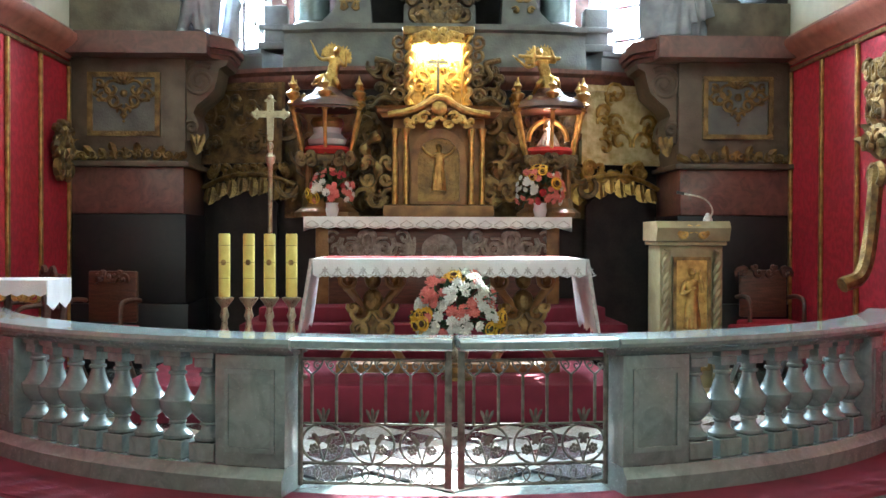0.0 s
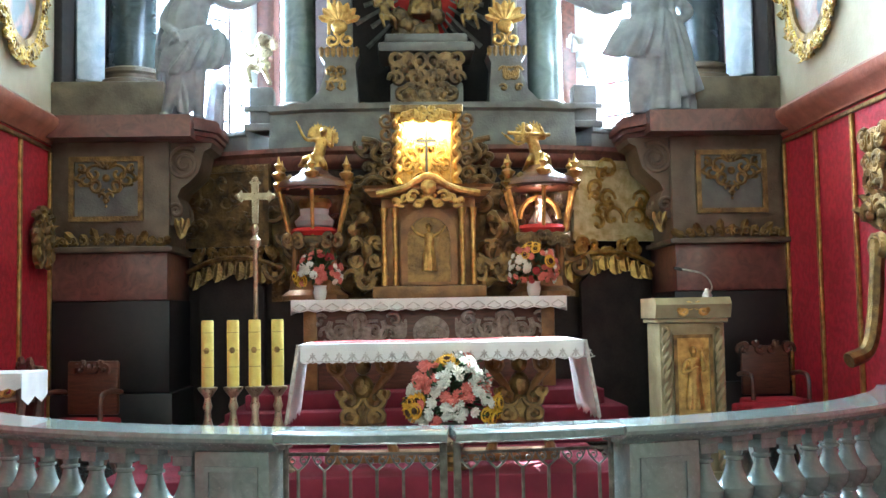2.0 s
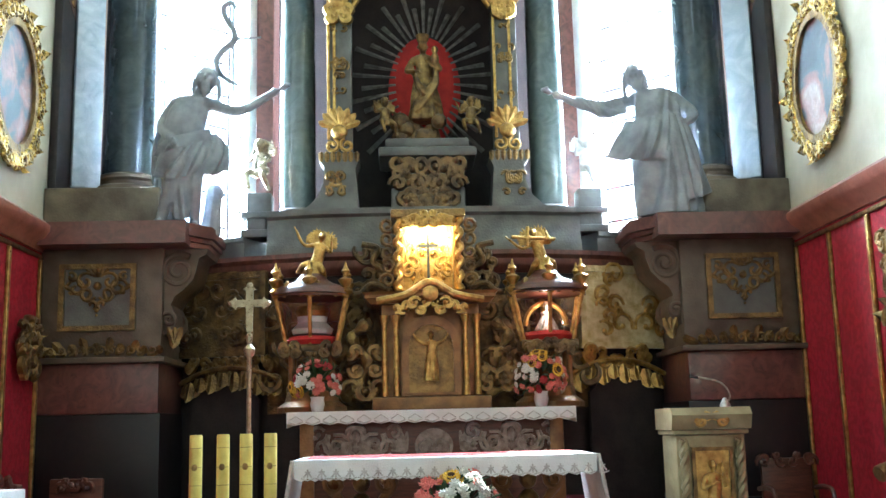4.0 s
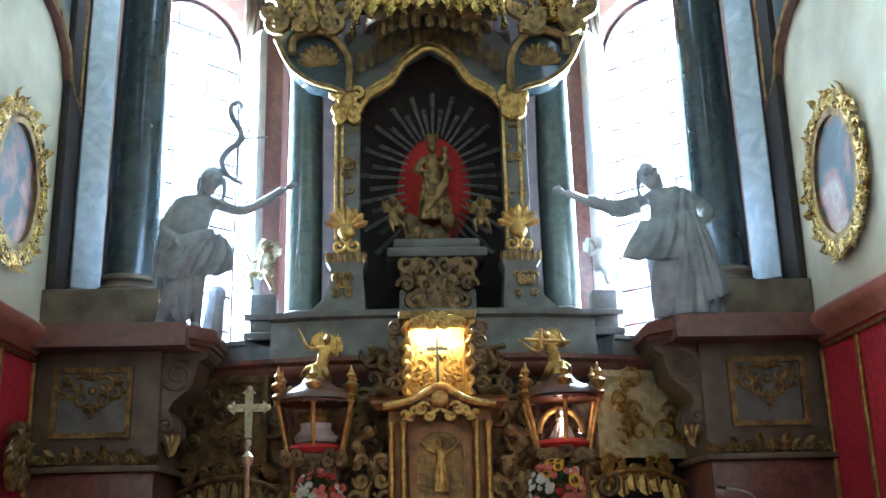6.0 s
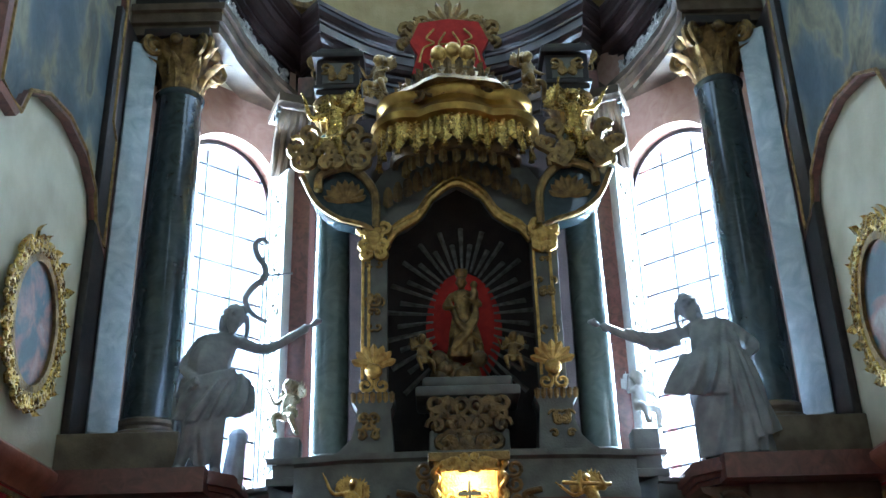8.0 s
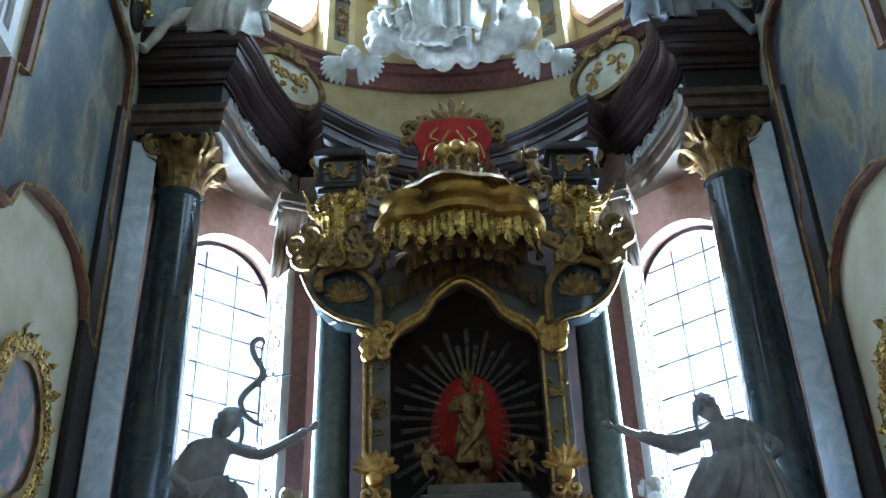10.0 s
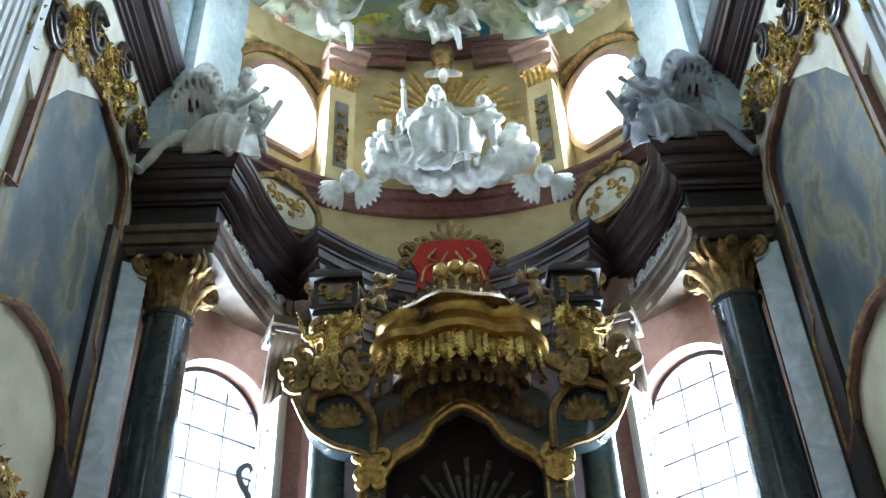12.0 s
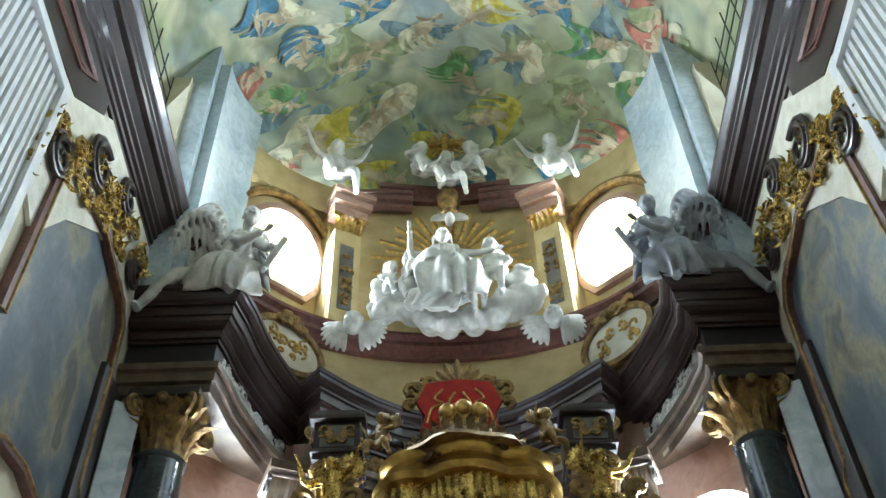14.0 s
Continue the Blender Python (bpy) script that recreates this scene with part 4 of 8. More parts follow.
for side in (low[:3], low[-3:]):
    part("side_coping", sweep(bmesh.new(), side, [(-2.0, 3.452), (0.06, 3.452), (0.06, 3.62), (0.09, 3.64), (0.09, 3.69), (-2.0, 3.69)]), GREYPAINT, parapet)
mid_line = [(-1.74, 12.17)] + low[3:6] + [(1.80, 12.17)]
part("middle_coping", sweep(bmesh.new(), mid_line, [(-1.9, 3.452), (0.10, 3.452), (0.10, 3.56), (0.07, 3.60), (0.06, 3.86), (0.11, 3.89), (0.11, 3.955), (-1.9, 3.955)]), GREYPAINT, parapet)
# gold relief panels and doorways with gilt hangings on both sides
for s in (-1, 1):
    # right side in pale gilding, left in dark: light and shade in the colours
    rel = thing("relief_panel", (s * 2.1, 12.1, 2.4), "gilded relief panel with scrolled carving on the apse wall", "relief", "relief panels", "structure")
    m = upright(s * 2.30, 12.30, 2.78, s * 20)
    part("field", prism(bmesh.new(), [(-0.56, -0.40), (0.56, -0.40), (0.56, 0.46), (0.2, 0.52), (-0.2, 0.52), (-0.56, 0.46)], 0.04, m), LITGILT if s > 0 else DARKGOLD, rel)
    part("border", ring_prism(bmesh.new(), [(-0.60, -0.44), (0.60, -0.44), (0.60, 0.50), (-0.60, 0.50)], [(-0.53, -0.37), (0.53, -0.37), (0.53, 0.43), (-0.53, 0.43)], 0.075, m), LITGILT if s > 0 else DARKGOLD, rel)
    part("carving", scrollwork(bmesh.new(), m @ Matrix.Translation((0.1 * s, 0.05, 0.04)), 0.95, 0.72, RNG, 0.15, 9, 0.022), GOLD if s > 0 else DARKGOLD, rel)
    door = thing("door_" + ("1" if s < 0 else "2"), (s * 2.2, 12.1, 0), "dark doorway beside the altar under a gilt carved hanging", "door", "side doorways", "structure")
    # a near-black sheet stands for the unlit door opening
    part("door_dark", prism(bmesh.new(), [(-0.42, 0.0), (0.42, 0.0), (0.42, 1.85), (0.25, 2.0), (-0.25, 2.0), (-0.42, 1.85)], 0.05, upright(s * 2.2, 12.24, 0, s * 21)), DARKVOID, door)
    bm = bmesh.new()
    m = upright(s * 2.15, 12.2, 2.16, s * 21)
    for row in range(2):
        for k in range(9 - row):
            u = -0.56 + 0.14 * k + 0.07 * row
            zz = 0.02 - 0.13 * (abs(u) / 0.56) ** 2 - 0.02 * row
            leaf(bm, m @ pose(u, zz, 0.03 + 0.03 * row, 0, 0, 180 + 14 * u), 0.17 + 0.05 * ((k + row) % 2), 0.07, 0.25)
    tube(bm, curve([m @ Vector((u, 0.05 - 0.13 * (abs(u) / 0.56) ** 2, 0.07)) for u in (-0.62, -0.4, -0.15, 0.15, 0.4, 0.62)], 5), 0.03, 7)
    scrollwork(bm, m @ Matrix.Translation((0, 0.08, 0.03)), 1.0, 0.12, RNG, 0.10, 8, 0.024)
    # the lit right hanging gets the brighter gilding, the shaded left the duller
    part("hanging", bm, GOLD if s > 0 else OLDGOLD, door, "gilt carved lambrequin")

# ---- rail, gate and floor of the chancel ----
RC = 4.0
bal = bmesh.new()
lathe(bal, [(0.07, 0.11), (0.086, 0.118), (0.088, 0.135), (0.074, 0.15), (0.064, 0.155), (0.05, 0.175), (0.044, 0.198), (0.054, 0.206), (0.054, 0.214), (0.046, 0.22), (0.074, 0.245), (0.097, 0.275), (0.107, 0.305), (0.111, 0.335), (0.111, 0.342), (0.098, 0.352), (0.080, 0.375), (0.060, 0.415), (0.047, 0.455), (0.041, 0.488), (0.054, 0.494), (0.056, 0.502), (0.054, 0.51), (0.042, 0.516), (0.046, 0.55)], (0, 0, 0), 24)
box(bal, -0.085, 0.085, -0.085, 0.085, 0.0, 0.108, 0.008)
box(bal, -0.062, 0.062, -0.062, 0.062, 0.545, 0.60, 0.006)
box(bal, -0.08, 0.08, -0.08, 0.08, 0.602, 0.638, 0.006)
bmesh.ops.recalc_face_normals(bal, faces=bal.faces)
for f in bal.faces:
    f.smooth = len(f.verts) == 4 and f.calc_area() < 0.004
for e in bal.edges:
    if len(e.link_faces) == 2 and e.calc_face_angle() > 0.7:
        e.smooth = False
bal_me = bpy.data.meshes.new("baluster")
bal.to_mesh(bal_me)
bal.free()
bal_me.materials.append(GREYMARBLE)
for s in (-1, 1):
    wing = thing("balustrade", (s * 2.4, 6.6, 0), "curved grey marble communion rail with turned balusters", "balustrade", "communion rail")
    def ap(r, a0, a1, n=22):
        p = arc_path(r, a0, a1, n)
        return p if s > 0 else [(-x, y) for x, y in p][::-1]
    a_in, a_post, a_out = 13.4, 19.6, 66.0
    part("handrail", sweep(bmesh.new(), ap(RC, a_in - 0.6, a_out, 26), [(-0.17, 0.835), (-0.13, 0.825), (-0.11, 0.80), (0.11, 0.80), (0.13, 0.825), (0.17, 0.835), (0.20, 0.855), (0.205, 0.875), (0.19, 0.90), (-0.19, 0.90), (-0.205, 0.875), (-0.20, 0.855)]), GREYMARBLE, wing, "smooth worn marble handrail")
    part("plinth", sweep(bmesh.new(), ap(RC, a_in + 0.1, a_out, 26), [(-0.16, 0.0), (0.17, 0.0), (0.17, 0.10), (0.14, 0.125), (0.12, 0.158), (-0.12, 0.158), (-0.16, 0.10)]), GREYMARBLE, wing)
    for a0, a1 in ((a_in, a_post), (44.5, 48.5)):
        am = (a0 + a1) / 2
        hw = RC * radians(a1 - a0) / 2
        mm = pose(s * RC * math.sin(radians(am)), 9.8 - RC * math.cos(radians(am)), 0, 0, 0, s * am)
        bm = box(bmesh.new(), -hw, hw, -0.12, 0.13, 0.16, 0.798, 0.006)
        bmesh.ops.transform(bm, matrix=mm, verts=bm.verts)
        post = part("post", bm, GREYMARBLE, wing)
        bm = ring_prism(bmesh.new(), [(-hw * 0.72, 0.24), (hw * 0.72, 0.24), (hw * 0.72, 0.72), (-hw * 0.72, 0.72)], [(-hw * 0.6, 0.27), (hw * 0.6, 0.27), (hw * 0.6, 0.69), (-hw * 0.6, 0.69)], 0.014, mm @ upright(0, -0.119, 0))
        part("post_panel", bm, GREYMARBLE, post)
    k = 0
    for a0, a1, n in ((a_post, 44.5, 8), (48.5, a_out, 6)):
        for k in range(n):
            a = a0 + (a1 - a0) * (k + 0.5) / n
            link("baluster", bal_me, wing, "", pose(s * RC * math.sin(radians(a)), 9.8 - RC * math.cos(radians(a)), 0.16, 0, 0, s * a))

# two leaves of the gate
for s in (-1, 1):
    gate = thing("gate_leaf", (s * 0.9, 5.9, 0.05), "wrought iron gate leaf with a pale marble top rail", "gate", "communion gate")
    p0, p1 = Vector((s * 0.90, 5.915)), Vector((s * 0.012, 5.80))
    def gp(u, z, o=0.0):
        q = p0.lerp(p1, u)
        return (q.x, q.y + o, z)
    bm = sweep(bmesh.new(), [tuple(p0), tuple(p0.lerp(p1, 0.5) + Vector((0, -0.03))), tuple(p1)][::-s], [(-0.15, 0.84), (0.15, 0.84), (0.18, 0.855), (0.18, 0.89), (0.165, 0.902), (-0.165, 0.902), (-0.18, 0.89), (-0.18, 0.855)])
    part("top_rail", bm, GREYMARBLE, gate, "pale marble top rail")
    part("stile", tube(bmesh.new(), [gp(0.015, 0.04), gp(0.015, 0.838)], 0.016, 8), IRON, gate)
    bm = bmesh.new()
    x, y, _ = gp(0.972, 0)
    box(bm, x - 0.02, x + 0.02, y - 0.02, y + 0.02, 0.04, 0.838, 0.004)
    part("stile", bm, IRON, gate)
    for z in (0.055, 0.17, 0.40, 0.77):
        part("rail_bar", tube(bmesh.new(), [gp(0.02, z), gp(0.96, z)], 0.010 if z != 0.40 else 0.006, 6), IRON, gate)
    for k in range(6):
        u = 0.09 + 0.8 * k / 5
        part("bar", tube(bmesh.new(), [gp(u, 0.40), gp(u, 0.68)], 0.010, 6), IRON, gate)
        for d in (-1, 1):
            part("scroll", tube(bmesh.new(), [gp(u + d * 0.07 * math.sin(t * 1.57), 0.68 + 0.08 * t) for t in (0, 0.3, 0.6, 0.9, 1.1)], 0.006, 5), IRON, gate)
            part("scroll", tube(bmesh.new(), [gp(u + d * (0.035 + a), z) for a, z in spiral(0, 0.735, 0.026, 0.008, 1.6, d * 1.2, 9)], 0.005, 5), IRON, gate)
    for k in range(3):
        u = 0.165 + 0.32 * k
        n = 24
        part("ring", tube(bmesh.new(), [gp(u + 0.142 * math.cos(2 * math.pi * j / n), 0.285 + 0.113 * math.sin(2 * math.pi * j / n)) for j in range(n + 1)], 0.0075, 6), IRON, gate)
        for d in (-1, 1):
            # curled flower heads on short stems inside each ring
            bm = bmesh.new()
            for j in range(6):
                a = 2 * math.pi * j / 6 + 0.3
                ball(bm, gp(u + d * 0.062 + 0.023 * math.cos(a), 0.255 + 0.021 * math.sin(a), -0.01), (0.012, 0.007, 0.012), 6)
            ball(bm, gp(u + d * 0.062, 0.255, -0.012), (0.010, 0.008, 0.010), 6)
            part("rosette", bm, IRON, gate)
            part("stem", tube(bmesh.new(), curve([gp(u, 0.175), gp(u + d * 0.02, 0.24), gp(u + d * 0.05, 0.31), gp(u + d * 0.10, 0.32)], 4), 0.006, 5), IRON, gate)
            bm = bmesh.new()
            leaf(bm, upright(*gp(u + d * 0.02, 0.28)) @ pose(0, 0, 0, 0, 0, -d * 35), 0.08, 0.018, 0.3)
            part("iron_leaf", bm, IRON, gate)
        bm = bmesh.new()
        for d in (-0.03, 0, 0.03):
            leaf(bm, upright(*gp(u, 0.395)) @ pose(0, 0, 0, 0, 0, -700 * d), 0.10, 0.011, 0.2)
        part("tulip", bm, IRON, gate)
    for k in range(9):
        u = 0.075 + 0.104 * k
        part("lattice_ring", tube(bmesh.new(), [gp(u + 0.075 * math.cos(2 * math.pi * j / 16), 0.112 + 0.053 * math.sin(2 * math.pi * j / 16)) for j in range(17)], 0.005, 5), IRON, gate)

# chequered tiles inside the rail
def tile_mesh(mt, nm):
    bm = box(bmesh.new(), -0.178, 0.178, -0.178, 0.178, -0.018, 0.0, 0.003)
    me = bpy.data.meshes.new(nm)
    bm.to_mesh(me)
    bm.free()
    me.materials.append(mt)
    return me


tiles = (tile_mesh(TILEPALE, "pale_tile"), tile_mesh(TILEDARK, "dark_tile"))
tf = thing("tiled_floor", (0, 7, 0), "chequered marble tile floor inside the communion rail", "floor", "", "structure")
for i in range(-14, 15):
    for j in range(-14, 15):
        x, y = (i + j) * 0.2546, 7.2 + (i - j) * 0.2546
        if abs(x) < 2.9 and y < 8.4 and math.hypot(x, y - 9.8) < 3.82 - 0.2:
            link("tile", tiles[(i + j) % 2], tf, "", pose(x, y, 0.002, 0, 0, 45))

# carpeted platform and steps
plat = thing("altar_platform", (0, 8.6, 0), "red carpeted platform with steps up to the high altar", "platform", "", "structure")
for nm, x0, x1, y0, y1, z0, z1 in (("step", -2.55, 1.45, 8.05, 12.0, 0.006, 0.30), ("step", -2.1, 2.05, 9.85, 12.0, 0.302, 0.45), ("step", -1.95, 1.92, 10.15, 12.0, 0.452, 0.60), ("step", -1.8, 1.75, 10.45, 12.0, 0.602, 0.75)):
    part(nm, box(bmesh.new(), x0, x1, y0, y1, z0, z1, 0.012), CARPET, plat)

# ---- figures ----
def limb(bm, pts, r0, r1, mid=None):
    c = curve(pts, 6)
    n = len(c) - 1
    tube(bm, c, [r0 + (r1 - r0) * k / n + (mid or 0) * math.sin(math.pi * k / n) for k in range(n + 1)], 10)
    ball(bm, c[0], r0, 8)
    ball(bm, c[-1], r1 * 1.25, 8)


def wing(bm, root, s, span, rise, n=9, a0=95, a1=5, fat=1.0):
    """A feathered wing: broad overlapping quills fanning out from the shoulder."""
    root = Vector(root)
    for row in range(3):
        for k in range(n):
            t = k / (n - 1)
            a = radians(a0 + (a1 - a0) * t)
            ln = span * (1.0 - 0.45 * abs(t - 0.25)) * (1 - 0.27 * row)
            tip = root + Vector((s * ln * math.cos(a), 0.10 * span - 0.035 * span * row, ln * math.sin(a) * rise))
            mid = root.lerp(tip, 0.55) + Vector((0, 0.05 * span, 0.06 * span))
            tube(bm, curve([root, mid, tip], 3), [fat * q * span for q in (0.07, 0.12, 0.125, 0.12, 0.10, 0.08, 0.04)], 6, 0.3)
    return bm


def drape(bm, top, bot, mid=None, folds=6, depth=0.045, thick=0.05, ph=0.0, n=40, rows=12):
    """A sheet of cloth between two lines, with folds that deepen as it falls."""
    def spread(pts):
        c = curve(pts, 8)
        out = []
        for k in range(n + 1):
            q = (len(c) - 1) * k / n
            i = min(int(q), len(c) - 2)
            out.append(c[i].lerp(c[i + 1], q - i))
        return out
    a, b = spread(top), spread(bot)
    m = spread(mid) if mid else [p.lerp(q, 0.5) for p, q in zip(a, b)]
    grid = [[a[k] * ((1 - t) * (1 - 2 * t)) + m[k] * (4 * t * (1 - t)) + b[k] * (t * (2 * t - 1)) for k in range(n + 1)] for t in (j / rows for j in range(rows + 1))]
    front, back = [], []
    for j, row in enumerate(grid):
        t = j / rows
        fr, bk = [], []
        for k, p in enumerate(row):
            al = row[min(k + 1, n)] - row[max(k - 1, 0)]
            dn = grid[min(j + 1, rows)][k] - grid[max(j - 1, 0)][k]
            w = al.cross(dn)
            w = w.normalized() if w.length > 1e-6 else Vector((0, -1, 0))
            u = k / n + 0.07 * math.sin(8.2 * k / n + 3 * ph) + (0.16 + 0.10 * math.sin(5 * ph)) * t
            big = 0.45 + 0.55 * math.sin(5.1 * k / n + 2.6 * t + 4 * ph) ** 2
            d = depth * (0.3 + 0.7 * t) * big * (math.sin(2 * math.pi * folds * 0.75 * u + ph + 1.2 * math.sin(2.4 * t + ph)) + 0.45 * math.sin(2 * math.pi * folds * 1.4 * u + 2 * ph + 2.6 * t))
            fr.append(bm.verts.new(p + w * (d + thick / 2)))
            bk.append(bm.verts.new(p + w * (d - thick / 2)))
        front.append(fr), back.append(bk)
    for g in (front, back):
        for p, q in zip(g, g[1:]):
            for k in range(n):
                bm.faces.new((p[k], p[k + 1], q[k + 1], q[k]))
    rim = lambda g: g[0] + [r[-1] for r in g[1:]] + g[-1][-2::-1] + [r[0] for r in g[-2:0:-1]]
    f, b_ = rim(front), rim(back)
    for k in range(len(f)):
        bm.faces.new((f[k], f[(k + 1) % len(f)], b_[(k + 1) % len(f)], b_[k]))
    return bm


def carved_head(bm, h, r, long_hair=0.0, seed=1):
    """Skull, brow, nose, cheeks and chin, under locks of hair; the face looks to -y."""
    rng = random.Random(seed)
    ball(bm, h, (r * 0.86, r * 0.98, r * 1.12), 12)
    ball(bm, h + Vector((0, -r * 0.35, -r * 0.75)), (r * 0.5, r * 0.5, r * 0.45), 8)
    ball(bm, h + Vector((0, -r * 0.85, r * 0.28)), (r * 0.62, r * 0.22, r * 0.16), 8)
    tube(bm, [h + Vector((0, -r * 0.92, r * 0.25)), h + Vector((0, -r * 1.2, -r * 0.2))], [r * 0.10, r * 0.19], 6)
    for d in (-1, 1):
        ball(bm, h + Vector((d * r * 0.42, -r * 0.72, -r * 0.22)), (r * 0.3, r * 0.25, r * 0.26), 7)
    for k in range(26):
        a, e = rng.uniform(0.2, 2.95), rng.uniform(-0.25, 1.35)
        p = h + Vector((r * 0.95 * math.cos(a) * math.cos(e), r * (0.25 + 0.85 * math.sin(a) * math.cos(e)), r * (0.2 + 1.0 * math.sin(e))))
        ball(bm, p, r * rng.uniform(0.18, 0.27), 7)
    for k in range(int(8 * long_hair)):
        d = -1 if k % 2 else 1
        x = d * r * rng.uniform(0.75, 1.0)
        tube(bm, curve([h + Vector((x, r * 0.3, r * 0.2)), h + Vector((x * 1.15, r * 0.4, -r * 0.9)), h + Vector((x * 1.05, r * 0.45, -r * 1.9))], 4), [r * 0.26, r * 0.24, r * 0.28, r * 0.22, r * 0.26, r * 0.2, r * 0.22, r * 0.16, r * 0.08], 6)


def figure(name, material, at, label, category="statue", turn=0, size=1.0, arms=(), legs=(), robe=None, swags=(), wings=0, head=(0, -0.04, 1.66), hr=0.115, torso=((0, 0, 0.95), (0.03, 0.01, 1.15), (0, 0, 1.42)), tr=0.17, beard=0.0, extra=None, voxel=0.022, tilt=(0, 0), group="", parent=None, fan=(95, 5)):
    """One carved figure, a single closed skin: trunk, head, limbs and falling folds."""
    bm = bmesh.new()
    c = curve(torso, 6)
    n = len(c) - 1
    tube(bm, c, [tr * (0.92 + 0.18 * math.sin(2.6 * k / n + 0.5)) for k in range(n + 1)], 12, 0.72)
    sh = Vector(torso[-1])
    ball(bm, sh, (tr * 1.22, tr * 0.72, tr * 0.5), 12)
    h = Vector(head)
    tube(bm, [sh, h], [0.07, 0.055], 8)
    carved_head(bm, h, hr, 0.3 if beard else 0.0, len(label))
    if beard:
        ball(bm, h + Vector((0, -0.08, -0.12)), (0.07, 0.05, 0.11 * beard), 8)
    for a in arms:
        limb(bm, a, 0.075, 0.042)
        q = Vector(a[-1]) + (Vector(a[-1]) - Vector(a[-2])).normalized() * 0.09
        ball(bm, q, (0.035, 0.035, 0.03), 6)
        e = (Vector(a[-1]) - Vector(a[-2])).normalized()
        tube(bm, curve([q, q + e * 0.06 + Vector((0, -0.02, 0.0)), q + e * 0.10 + Vector((0, -0.05, -0.02))], 3), [0.036, 0.036, 0.035, 0.033, 0.03, 0.028, 0.02], 7)
        tube(bm, [q, q + e * 0.04 + Vector((0, -0.05, 0.04))], [0.018, 0.016], 6)
    for a in legs:
        limb(bm, a, 0.115, 0.055, 0.015)
        q = Vector(a[-1])
        ball(bm, q + Vector((0, -0.07, -0.02)), (0.05, 0.12, 0.04), 8)
    if robe:
        # a skirt of deep uneven folds: (waist, hem, radius at the hem, lean)
        z1, z0, r1, lx, ly = robe
        sd = sum(ord(q) for q in name + label) % 17
        rings = []
        for k in range(11):
            s = k / 10
            row = []
            for j in range(72):
                a = 2 * math.pi * j / 72
                f = 1 + (0.05 + 0.10 * s) * math.sin(5 * a + sd + 1.2 * math.sin(2.5 * s + sd)) + 0.09 * (0.3 + s) * math.sin(12 * a + 2.5 * s + sd)
                r = (tr * 1.02 + (r1 - tr) * s ** 0.8) * f
                row.append(bm.verts.new((lx * s + r * math.cos(a), ly * s + 0.72 * r * math.sin(a), z1 + (z0 - z1) * s)))
            rings.append(row)
        for a, b in zip(rings, rings[1:]):
            for j in range(72):
                bm.faces.new((a[j], a[(j + 1) % 72], b[(j + 1) % 72], b[j]))
        bm.faces.new(rings[0]), bm.faces.new(rings[-1])
    for pts, r in swags:
        c = curve(pts, 6)
        n = len(c) - 1
        for d in range(4):
            o = Vector((0.012 * d, -0.015 * d + 0.02, -0.05 * d))
            tube(bm, [p + o for p in c], [0.62 * r * (0.55 + 0.5 * math.sin(math.pi * (0.15 + 0.7 * k / n))) for k in range(n + 1)], 8)
    if wings:
        for s in (-1, 1):
            wing(bm, sh + Vector((s * 0.08, 0.12, 0.0)), s, 0.62 * wings, 0.9, 9, *fan)
    if extra:
        extra(bm)
    bmesh.ops.transform(bm, matrix=pose(*at, tilt[0], tilt[1], turn) @ Matrix.Scale(size, 4), verts=bm.verts)
    bmesh.ops.recalc_face_normals(bm, faces=bm.faces)
    me = bpy.data.meshes.new(name)
    bm.to_mesh(me)
    bm.free()
    me.materials.append(material)
    ob = new(name, me)
    rm = ob.modifiers.new("skin", "REMESH")
    rm.mode, rm.voxel_size, rm.use_smooth_shade = "VOXEL", voxel * size, True
    sm = ob.modifiers.new("soften", "SMOOTH")
    sm.factor, sm.iterations = 0.5, 2
    if parent is not None:
        ob.parent = parent
        ob.matrix_parent_inverse = parent.matrix_basis.inverted()
        return tagged(ob, label)
    return tagged(ob, label, category, group)


def putto(name, material, at, label, turn=0, size=0.55, wings=1.0, legs=None, arms=None, group="putti", parent=None, category="putto"):
    return figure(name, material, at, label, category, turn, size,
                  arms or [((-0.2, 0, 1.36), (-0.42, -0.1, 1.25), (-0.5, -0.25, 1.5)), ((0.2, 0, 1.36), (0.4, -0.15, 1.2), (0.32, -0.35, 1.05))],
                  legs or [((-0.1, 0, 0.86), (-0.22, -0.42, 0.78), (-0.12, -0.46, 0.36)), ((0.1, 0, 0.86), (0.3, -0.36, 0.70), (0.40, -0.2, 0.30))],
                  None, [(((-0.25, -0.05, 1.0), (0.0, -0.22, 0.85), (0.3, -0.05, 0.98)), 0.09)], wings, (0, -0.05, 1.70), 0.185, ((0, 0, 0.85), (0, -0.04, 1.1), (0, 0, 1.38)), 0.2, 0, None, 0.034, (0, 0), group, parent)


